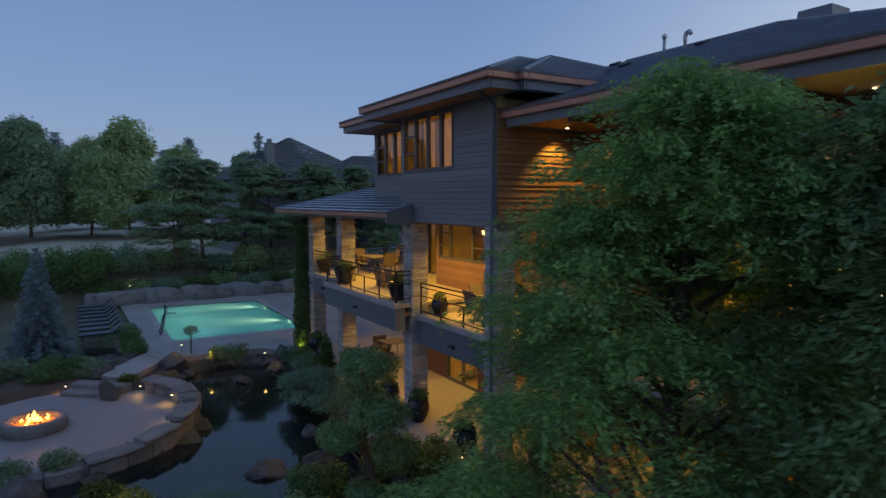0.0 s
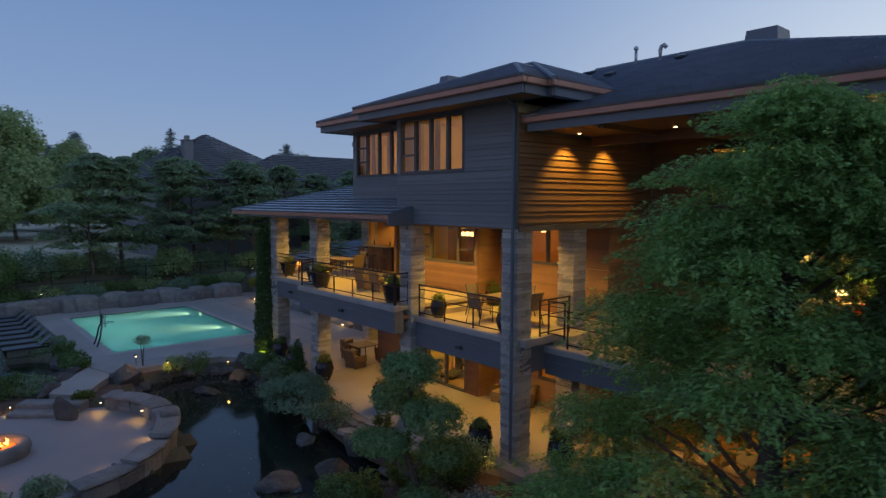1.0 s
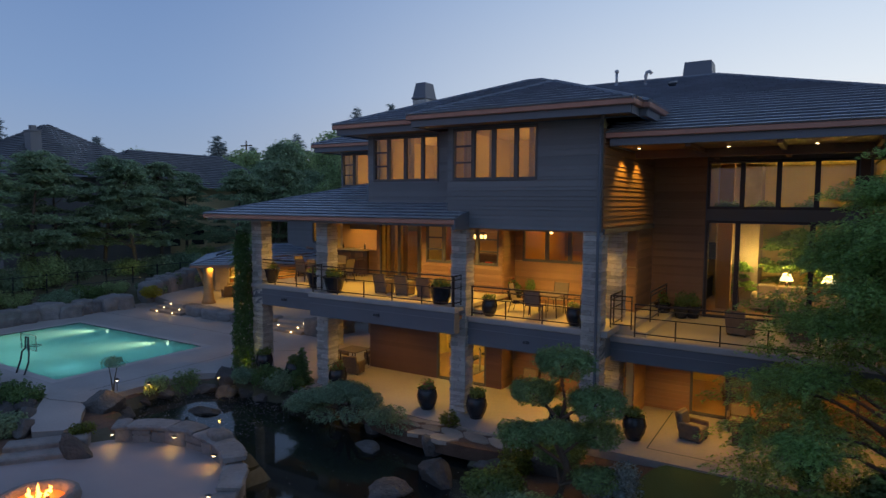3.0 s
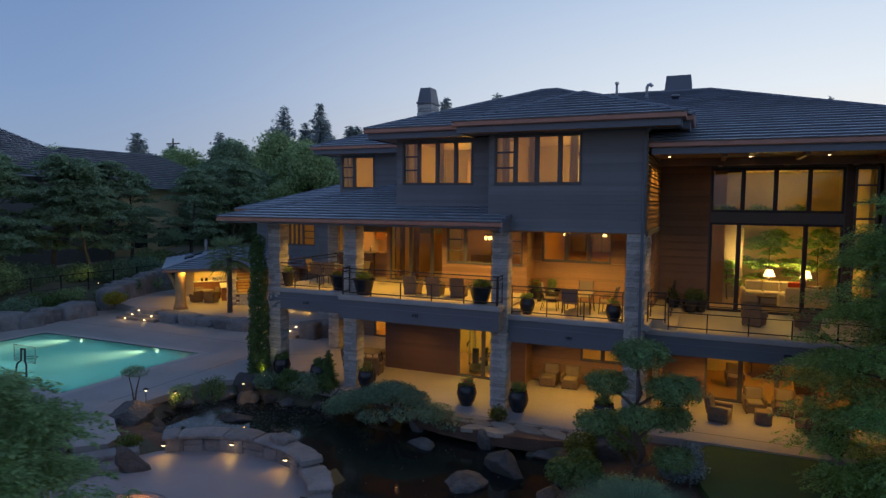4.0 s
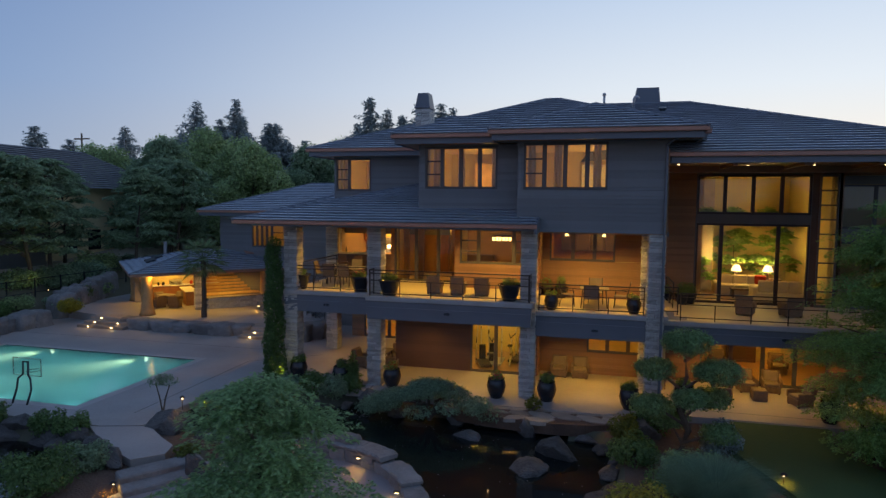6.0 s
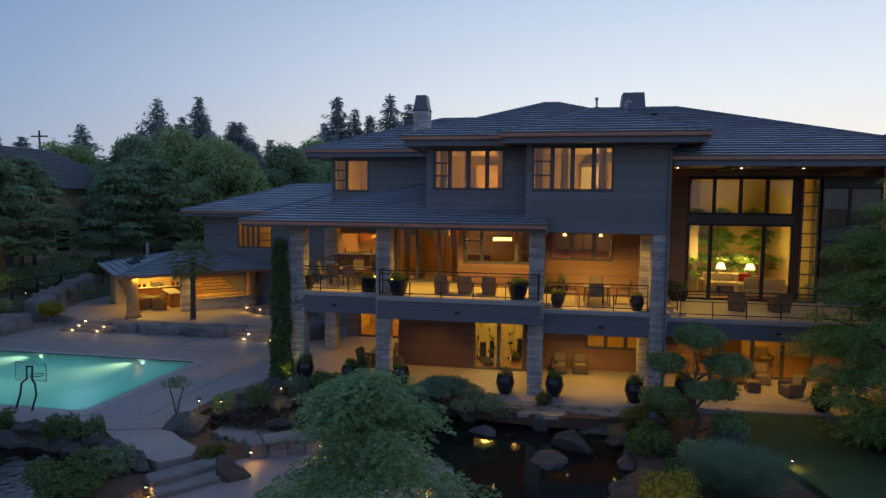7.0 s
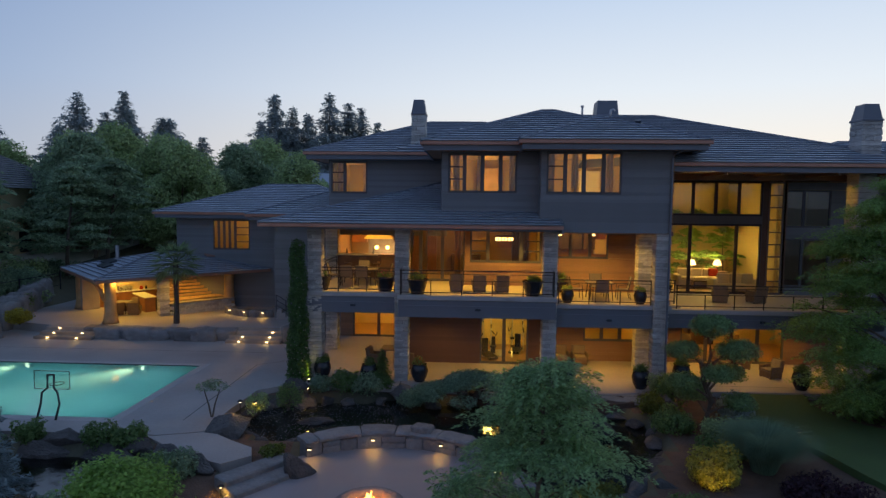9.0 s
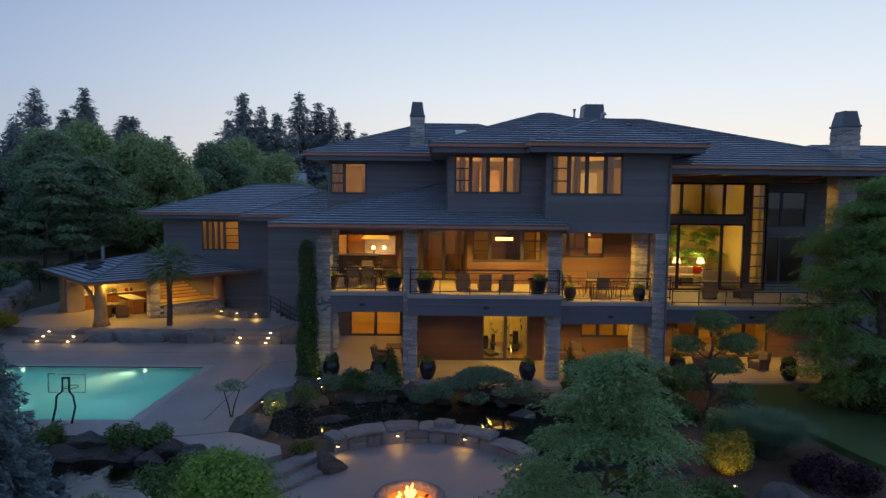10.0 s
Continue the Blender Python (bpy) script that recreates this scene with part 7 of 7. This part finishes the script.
# back walls, stone bench and counter
solo("wall_pavilion", boxes((-0.1, W, D - 0.1, D + 0.1, 0, 2.4)), BROWNWALL, "timber back wall of the pavilion", "wall", M, kind="structure")
solo("wall_pavilion", boxes((-0.25, 0.75, 5.4, 5.75, 0, 2.4), bevel=0.03), FLAG, "rough stone end pier of the pavilion", "wall", M, kind="structure")
solo("wall_pavilion", boxes((7.9, 8.1, 2.4, D, 0, 2.4)), BROWNWALL, "timber side wall of the pavilion", "wall", M, kind="structure")
pr = thing("stone_pier", "stacked stone pier dividing the pavilion", "pier", M)
for j in range(14):
    part("stone", STONES[j % 7], STONE, pr, m=Matrix.LocRotScale((3.0, 0.55, 0.17 * j), Euler((0, 0, 1.57 * (j % 2))), (0.55, 0.5 + 0.05 * (j % 2), 0.165)))
sw = thing("stone_bench", "stone based spa bench with stepped timber slats", "bench", M)
for j in range(4):
    for i in range(9):
        part("stone", STONES[(i + 2 * j) % 7], STONE, sw, m=Matrix.LocRotScale((3.5 + 0.42 * i + 0.2 * (j % 2), 0.5, 0.165 * j), None, (0.41, 0.4, 0.16)))
part("core", boxes((3.3, 7.2, 0.65, 3.4, 0, 0.62)), MORTAR, sw)
part("cap", boxes((3.2, 7.3, 0.24, 0.8, 0.665, 0.73), bevel=0.02), FLAG, sw, "flat stone cap")
for j in range(5):
    part("slat", boxes((3.5, 6.9, 0.9 + 0.22 * j, 1.08 + 0.22 * j, 0.74, 0.8), bevel=0.01), LOG, sw)
for j in range(7):
    part("slat", boxes((3.5, 6.9, 2.1 + 0.17 * j, 2.16 + 0.17 * j, 0.82 + 0.19 * j, 0.97 + 0.19 * j), bevel=0.01), LOG, sw)
ct = thing("outdoor_kitchen", "outdoor kitchen island with dark cabinets and a pale top", "counter", M)
part("cabinet", boxes((2.5, 3.1, 2.3, 4.6, 0, 0.88)), CABINET, ct)
for j in range(3):
    part("door", boxes((2.475, 2.5, 2.36 + 0.75 * j, 3.05 + 0.75 * j, 0.08, 0.82), bevel=0.006), CABINET, ct)
part("countertop", boxes((2.42, 3.18, 2.2, 4.7, 0.88, 0.93), bevel=0.01), WHITE, ct)
bk = thing("outdoor_kitchen", "back counter of the outdoor kitchen with a grill", "counter", M)
part("cabinet", boxes((0.8, 5.2, D - 0.8, D - 0.12, 0, 0.88)), CABINET, bk)
part("countertop", boxes((0.75, 5.25, D - 0.85, D - 0.11, 0.88, 0.93), bevel=0.01), WHITE, bk)
part("splashback", boxes((0.8, 5.2, D - 0.14, D - 0.11, 0.93, 1.6)), CREAM, bk, "pale tiled splashback")
part("grill", boxes((2.0, 2.8, D - 0.75, D - 0.2, 0.93, 1.25), bevel=0.05), STEEL, bk, "steel grill hood")
for u, r in ((1.3, 0.07), (1.6, 0.09), (3.4, 0.1), (3.7, 0.06)):
    solo("jar", lathe([(r, 0), (r * 1.1, 0.1), (r * 0.8, 0.2), (r * 0.9, 0.22)], 12), REDFABRIC if u == 3.4 else POT, "small jar on the outdoor counter", "jar", pose(*at(u, D - 0.5, 0.93)))
for u, v, r in ((0.9, 2.5, 200), (1.8, 2.0, 150), (1.2, 3.6, 20), (2.0, 3.4, 300)):
    p = M @ Vector((u, v, 0))
    copy_thing(a1, pose(p.x, p.y, PZ, 0, 0, r + 45))
p = M @ Vector((1.4, 2.9, 0))
table(p.x, p.y, PZ, 0.9, 0.9, 0.72, "small dark pavilion table among the armchairs")
for u, v, w in ((1.2, 2.2, 200), (4.9, 1.3, 130), (2.0, 5.0, 240), (0.3, -0.4, 70), (3.8, -0.4, 90)):
    q = at(u, v, 2.4)
    lamp("pavilion_lamp", q, w, WARM, 0.08, (q[0], q[1], 0), 150, 0.6)
    solo("downlight", lathe([(0.0001, -0.012), (0.032, -0.012), (0.05, 0.0)], 12, False), HOT, "small round recessed ceiling light", "lamp", pose(q[0], q[1], q[2] + 0.12), group="recessed ceiling lights")
pw = thing("planter_wall", "low curved stone planter wall with small lights", "wall")
for i in range(11):
    a = -2.5 + 0.11 * i
    part("wall_stone", WROCKS[i % 6], WALLROCK, pw, m=Matrix.LocRotScale((-32.9 + 3.1 * math.cos(a), 23.0 + 3.1 * math.sin(a), PZ + 0.18), Euler((0, 0, a + 1.57)), (0.22, 0.2, 0.26)))
for a in (-2.25, -1.87, -1.52):
    wall_light(-32.9 + 3.36 * math.cos(a), 23.0 + 3.36 * math.sin(a), PZ + 0.28, math.cos(a), math.sin(a), 9)
# side stairs with a rail up to the link
st2 = thing("side_stairs", "short flight of concrete stairs with a metal rail", "stairs", pose(-31.75, 19.2, G))
for i in range(6):
    part("step", boxes((0.28 * i, 0.28 * i + 0.3, 0, 1.2, 0, 0.17 * (6 - i))), EDGE, st2)
for hgt in (0.9, 0.6, 0.3):
    part("rail", tube(bmesh.new(), [(0, 0, hgt + 1.0), (1.7, 0, hgt)], 0.02, 6), DARKMETAL, st2)
for i in range(4):
    part("baluster", boxes((0.56 * i - 0.02, 0.56 * i + 0.02, -0.02, 0.02, 0.9 - 0.3 * i, 1.9 - 0.33 * i)), DARKMETAL, st2)
# iron fence on the bank
fn = thing("iron_fence", "dark iron fence on the bank behind the wall", "fence", pose(-48.5, 2, 0.9))
for i in range(13):
    part("post", boxes((-0.03, 0.03, 1.9 * i - 0.03, 1.9 * i + 0.03, 0, 1.2)), DARKMETAL, fn)
for hgt in (0.3, 1.1):
    part("rail", boxes((-0.02, 0.02, 0, 22.8, hgt, hgt + 0.04)), DARKMETAL, fn)


# ---- inside the lit rooms ----
def table_lamp(x, y, z, h=0.6, r=0.2):
    l = thing("table_lamp", "table lamp with a glowing cream shade", "lamp", pose(x, y, z), group="table lamps")
    part("base", lathe([(0.08, 0), (0.09, 0.02), (0.03, 0.06), (0.06, h * 0.3), (0.02, h * 0.55)], 14), DARKWOOD, l, smooth=True)
    part("shade", lathe([(r, h * 0.55), (r * 0.55, h)], 18, False), SHADE, l)
    return l


def sofa(x, y, z, rz, w=2.2):
    s = thing("sofa", "cream upholstered sofa in the great room", "sofa", pose(x, y, z, 0, 0, rz), group="great room sofas")
    part("base", boxes((-w / 2, w / 2, -0.45, 0.45, 0.06, 0.42), bevel=0.05), FABRIC, s)
    n = 3
    for i in range(n):
        a = -w / 2 + 0.2 + (w - 0.4) * i / n
        part("seat_cushion", boxes((a, a + (w - 0.4) / n - 0.02, -0.45, 0.25, 0.4, 0.54), bevel=0.04), FABRIC, s)
        part("back_cushion", boxes((a, a + (w - 0.4) / n - 0.02, 0.2, 0.42, 0.42, 0.95), bevel=0.05), FABRIC, s)
    for sx in (-1, 1):
        part("arm", boxes((sx * (w / 2 - 0.1) - 0.1, sx * (w / 2 - 0.1) + 0.1, -0.45, 0.45, 0.3, 0.66), bevel=0.05), FABRIC, s)
    return s


sofa(-8.2, 18.2, 2.7, 0, 2.4)
sofa(-7.0, 16.7, 2.7, 180, 2.2)
solo("cushion", boxes((-0.25, 0.25, -0.08, 0.08, 0, 0.42), bevel=0.05), REDFABRIC, "red cushion at the end of the sofa", "cushion", pose(-7.35, 18.3, 3.25, -10))
solo("console_table", boxes((-1.3, 1.3, -0.22, 0.22, 0.68, 0.74), (-1.25, -1.17, -0.18, 0.18, 0, 0.68), (1.17, 1.25, -0.18, 0.18, 0, 0.68)), DARKWOOD, "dark console table behind the sofa", "table", pose(-7.55, 19.1, 2.7))
solo("coffee_table", boxes((-0.6, 0.6, -0.35, 0.35, 0.36, 0.42), (-0.55, -0.47, -0.3, 0.3, 0, 0.36), (0.47, 0.55, -0.3, 0.3, 0, 0.36)), DARKWOOD, "low dark coffee table", "table", pose(-8.2, 17.6, 2.7))
for x, y in ((-8.25, 19.1), (-6.85, 19.1)):
    table_lamp(x, y, 3.44, 0.62, 0.24)
    lamp("shade_lamp", (x, y, 3.95), 75, (1.0, 0.62, 0.25), 0.1)
solo("end_table", boxes((-0.25, 0.25, -0.25, 0.25, 0.5, 0.56), (-0.22, -0.17, -0.22, 0.22, 0, 0.5), (0.17, 0.22, -0.22, 0.22, 0, 0.5), bevel=0.01), DARKWOOD, "dark end table beside the sofa", "table", pose(-6.3, 17.4, 2.7))
for x, y, h, r in ((-8.1, 20.2, 3.2, 1.1), (-6.3, 19.6, 3.3, 1.0), (-9.9, 18.9, 1.8, 0.6)):
    clump_tree("house_plant", x, y, 2.7, h, r, GREEN, "tall leafy house plant by the window", 30, 900, 0.09, 0.4, 0.3, 0.035, 3, category="plant", pad=0.4, spray=True)
for x in (-10.2, -8.9, -7.6):
    bush("shelf_plant", x, 16.5, 6.2, 0.5, 0.75, GREEN, "leafy plant on the gallery ledge", 2500, 0.05, category="plant")
solo("gallery_ledge", boxes((-12.2, -6.55, 16.2, 17.2, 6.05, 6.2)), CREAM, "plaster plant ledge across the great room", "ledge")
solo("television", boxes((-0.6, 0.6, -0.03, 0.03, 0, 0.75), bevel=0.01), DARKMETAL, "dark wall-mounted flat television", "television", pose(-11.0, 21.3, 4.3))
# two blocks added only to darken the view through the left panes
solo("wall_inner", boxes((-10.9, -9.3, 19.5, 21.4, 2.7, 8.3)), FLAG, "added stone-coloured block darkening the left of the great room", "wall", kind="structure")
solo("wall_inner", boxes((-10.6, -10.1, 17.6, 18.0, 2.7, 8.3)), BROWNWALL, "added dark pier dimming the left panes of the great room", "wall", kind="structure")
solo("cabinet", boxes((-12.1, -11.2, 19.0, 21.2, 2.7, 3.6), bevel=0.02), DARKWOOD, "dark low cabinet by the added stone-coloured block", "cabinet")

# kitchen
hood = thing("range_hood", "plastered curved kitchen range hood", "range hood", pose(-25.55, 17.6, Z1 + 1.72))
bm = bmesh.new()
rows = [(0.78, 0.0, 0.62), (0.78, 0.07, 0.62), (0.6, 0.22, 0.54), (0.42, 0.36, 0.45), (0.3, 0.52, 0.38), (0.26, 0.9, 0.34)]
rg = [[bm.verts.new(p) for p in ((-w, 0.6, z), (-w, 0.6 - d, z), (w, 0.6 - d, z), (w, 0.6, z))] for w, z, d in rows]
for a, b in zip(rg, rg[1:]):
    for i in range(4):
        bm.faces.new((a[i], a[(i + 1) % 4], b[(i + 1) % 4], b[i]))
part("canopy", bm, CREAM, hood, smooth=False)
# emissive bells imitate the bright reflections of the under-hood lamps on the wall
for sx in (-0.3, 0.3):
    part("hood_glow", lathe([(0.06, -0.16), (0.1, -0.1), (0.1, 0.0), (0.04, 0.04)], 12), LAMP, hood, m=pose(sx + 0.15, 0.3, -0.42))
    lamp("hood_lamp", (-25.4 + sx, 17.7, Z1 + 1.2), 22, (1.0, 0.75, 0.4), 0.08)
solo("stone_surround", boxes((-26.2, -24.15, 18.2, 18.38, Z1, 5.95)), FLAG, "stone wall behind the cooker", "wall", kind="structure")
solo("kitchen_cabinet", boxes((-27.1, -26.25, 17.9, 18.35, Z1 + 1.5, Z1 + 2.4), bevel=0.01), CABINET, "cherry wall cabinet in the kitchen", "cabinet")
solo("kitchen_cabinet", boxes((-27.1, -24.2, 17.6, 18.2, Z1, Z1 + 0.88), bevel=0.01), CABINET, "cherry base cabinets in the kitchen", "cabinet")
bar = thing("bar_counter", "pale stone bar counter at the kitchen opening", "counter", pose(-25.6, 14.25, Z1))
part("top", boxes((-1.45, 0.55, -0.45, 0.25, 1.14, 1.2), bevel=0.012), CREAM, bar)
part("front", boxes((-1.4, 0.5, -0.12, 0.0, 0, 1.14)), DARKWOOD, bar)
stool = thing("bar_stool", "dark bar stool at the outdoor counter", "stool", pose(-26.4, 13.5, Z1 + 0.02), group="bar stools")
part("seat", lathe([(0.19, 0.72), (0.2, 0.76), (0.17, 0.79)], 14), DARKWOOD, stool)
for i in range(4):
    a = 0.785 + 1.571 * i
    part("leg", tube(bmesh.new(), [(0.13 * math.cos(a), 0.13 * math.sin(a), 0.72), (0.2 * math.cos(a), 0.2 * math.sin(a), 0)], 0.016, 6), DARKWOOD, stool)
part("backrest", boxes((-0.18, 0.18, -0.21, -0.18, 0.9, 1.1), (-0.16, -0.13, -0.2, -0.18, 0.76, 0.9), (0.13, 0.16, -0.2, -0.18, 0.76, 0.9)), DARKWOOD, stool)
for x in (-25.7, -25.0):
    copy_thing(stool, pose(x, 13.5, Z1 + 0.02, 0, 0, 15))
for i, x in enumerate((-26.6, -25.3)):
    solo("bottle", lathe([(0.035, 0), (0.035, 0.16), (0.012, 0.22), (0.012, 0.28)], 10), POT, "small dark bottle on the bar", "bottle", pose(x, 14.2, Z1 + 1.2))

# dining room: chandelier, table, sideboard
ch = thing("chandelier", "rectangular dining chandelier with glowing shades", "chandelier", pose(-18.95, 13.35, 5.38))
part("bar", boxes((-0.42, 0.42, -0.02, 0.02, 0.16, 0.2)), BRONZE, ch)
for i in range(6):
    part("shade", lathe([(0.05, -0.06), (0.062, 0.09)], 10), LAMP, ch, m=pose(-0.36 + 0.144 * i, 0.05 * (i % 2), 0))
part("rod", boxes((-0.01, 0.01, -0.01, 0.01, 0.2, 0.64)), BRONZE, ch)
table(-19.2, 14.9, Z1, 2.2, 1.1, 0.75, "dark dining table under the chandelier")
dc = armchair(-19.9, 14.1, Z1, 180, REDFABRIC, DARKWOOD, "dark dining chair with red upholstery", "dining chairs", 0.55)
for x, y, r in ((-19.0, 14.1, 180), (-18.2, 14.1, 180), (-19.8, 15.8, 0), (-18.7, 15.8, 0)):
    copy_thing(dc, pose(x, y, Z1, 0, 0, r))
solo("sideboard", boxes((-21.6, -20.0, 17.7, 18.15, Z1, Z1 + 0.95), bevel=0.02), DARKWOOD, "dark sideboard against the dining room wall", "cabinet")
solo("picture", boxes((-0.5, 0.5, -0.02, 0.02, 0, 0.7)), CABINET, "rust coloured abstract picture", "picture", pose(-18.6, 18.1, Z1 + 1.3))
for x0 in (-23.6, -22.9, -21.3):
    curtain(x0, x0 + 0.3, 13.85, Z1 + 0.05, Z1 + 2.5, LOG, "tan curtain beside the sliding doors")
bkc = solo("bookcase", boxes((-23.8, -22.4, 17.8, 18.15, Z1, Z1 + 2.2), bevel=0.01), CABINET, "tall wooden bookcase in the dining room", "bookcase")
# breakfast room
for x in (-16.2, -14.6):
    pl = thing("pendant_lamp", "small glowing pendant lamp", "lamp", pose(x, 14.4, 5.6), group="pendant lamps")
    part("shade", lathe([(0.03, 0.1), (0.09, -0.05)], 12), LAMP, pl)
    part("rod", boxes((-0.006, 0.006, -0.006, 0.006, 0.1, 0.4)), BRONZE, pl)
solo("kitchen_cabinet", boxes((-16.6, -13.2, 17.5, 18.1, 3.0, 3.9), bevel=0.01), CABINET, "wooden cabinets in the breakfast room", "cabinet")
solo("kitchen_cabinet", boxes((-13.9, -13.0, 17.7, 18.1, 4.4, 5.2), bevel=0.01), CREAM, "cream cabinet in the breakfast room", "cabinet")
table(-15.3, 14.9, 3.0, 1.9, 0.9, 0.85, "long pale table behind the window")
solo("vase", lathe([(0.08, 0), (0.13, 0.12), (0.06, 0.3), (0.08, 0.34)], 14), CREAM, "cream vase with yellow flowers", "vase", pose(-15.9, 14.8, 3.85))
bush("cut_flowers", -15.9, 14.8, 4.1, 0.25, 0.35, YELLOW, "yellow cut flowers in a vase", 3000, 0.03, category="flowers")
solo("worktop", boxes((-16.7, -13.1, 17.4, 18.1, 3.905, 3.95), bevel=0.01), WHITE, "white stone worktop in the breakfast room", "worktop")
for x0 in (-16.6, -15.9, -15.2, -14.5):
    solo("kitchen_cabinet", boxes((x0, x0 + 0.66, 17.7, 18.1, 4.65, 5.8), bevel=0.015), DARKWOOD, "dark wooden wall cabinet in the breakfast room", "cabinet")
for x in (-16.3, -15.4, -14.9, -13.9):
    solo("jar", lathe([(0.07, 0), (0.08, 0.1), (0.06, 0.2), (0.07, 0.22)], 12), CREAM, "cream storage jar on the worktop", "jar", pose(x, 17.7, 3.95))
for x0 in (-18.3, -17.9):
    solo("bookcase", boxes((x0, x0 + 0.38, 17.8, 18.15, Z1, Z1 + 2.3), bevel=0.01), DARKWOOD, "narrow dark bookcase against the dining room wall", "bookcase")
# upper rooms
for x0 in (-17.45, -15.1, -16.5):
    curtain(x0, x0 + 0.28, 9.6, 6.6, 9.1)
for x0 in (-21.3, -18.95, -20.3):
    curtain(x0, x0 + 0.28, 10.5, 6.6, 9.1)
curtain(-27.4, -27.1, 15.95, 6.6, 9.1)
curtain(-26.1, -25.8, 15.95, 6.6, 9.1)
solo("bookcase", boxes((-15.6, -14.6, 13.1, 13.4, 6.5, 8.6), bevel=0.01), WHITE, "white bookcase in the upper bedroom", "bookcase")
solo("wardrobe", boxes((-20.2, -19.2, 13.4, 13.9, 6.5, 8.7), bevel=0.01), LOG, "tall pale wardrobe in the sitting room", "wardrobe")
# exercise room
ex = thing("exercise_machine", "steel exercise machine with a padded bench", "exercise machine", pose(-19.4, 14.0, G + 0.02))
part("frame", boxes((-0.5, -0.44, -0.3, -0.24, 0, 1.9), (0.44, 0.5, -0.3, -0.24, 0, 1.9), (-0.5, 0.5, -0.3, -0.24, 1.84, 1.9), (-0.5, 0.5, -0.7, 0.6, 0, 0.06)), STEEL, ex)
part("bench", boxes((-0.15, 0.15, -0.6, 0.5, 0.42, 0.5), bevel=0.03), DARKMETAL, ex)
part("weight_stack", boxes((-0.12, 0.12, -0.35, -0.2, 0.1, 0.9)), DARKMETAL, ex)
ex2 = thing("exercise_bike", "upright exercise bicycle behind the glass doors", "exercise bike", pose(-18.5, 13.6, G + 0.02))
part("frame", tube(tube(bmesh.new(), [(0, -0.4, 0.05), (0, 0.0, 0.35), (0, 0.25, 1.1)], 0.04, 8), [(0, 0.4, 0.05), (0, 0.0, 0.4), (0, -0.25, 0.9)], 0.04, 8), STEEL, ex2)
part("wheel", lathe([(0.24, -0.03), (0.26, 0.0), (0.24, 0.03)], 20), DARKMETAL, ex2, m=pose(0, 0.25, 0.34, 0, 90, 0))
part("saddle", boxes((-0.1, 0.1, -0.4, -0.15, 0.9, 0.97), bevel=0.02), DARKMETAL, ex2)
for x, y, r in ((-19.75, 13.5, 20), (-18.15, 14.6, -15)):
    tm = thing("exercise_machine", "steel cable machine with upright rails and grips", "exercise machine", pose(x, y, G + 0.02, 0, 0, r), group="gym machines")
    for sx in (-0.28, 0.28):
        part("upright", tube(bmesh.new(), [(sx, 0.1, 0), (sx, 0.0, 1.0), (sx * 0.8, -0.1, 2.05)], 0.035, 8), STEEL, tm)
        part("grip", tube(bmesh.new(), [(sx, -0.05, 1.2), (sx * 1.3, -0.4, 1.05), (sx * 1.3, -0.55, 1.25)], 0.022, 6), DARKMETAL, tm)
    part("weight_stack", boxes((-0.14, 0.14, 0.02, 0.16, 0.08, 0.85), bevel=0.01), DARKMETAL, tm)
    part("belt_deck", boxes((-0.26, 0.26, -1.0, 0.1, 0.08, 0.2), bevel=0.03), DARKMETAL, tm)
    part("crossbar", boxes((-0.26, 0.26, -0.13, -0.07, 1.98, 2.05)), STEEL, tm)
solo("ceiling_light", boxes((-19.9, -18.2, 13.9, 14.2, 2.52, 2.58)), LAMP, "long ceiling light in the exercise room", "lamp")
# lower lounge and hall
for x, y in ((-9.6, 15.4), (-7.2, 15.4)):
    copy_thing(a1, pose(x, y, G + 0.03, 0, 0, 0))
solo("fireplace", boxes((-8.9, -7.7, 17.0, 17.4, G, 1.6)), DARKWOOD, "dark timber fireplace surround in the lounge", "fireplace")
solo("shelf", boxes((-16.6, -13.4, 16.5, 16.9, 0.9, 1.6)), CABINET, "wooden shelf unit behind the slit window", "shelf")


# ---- siding boards, last ----
lay_boards()
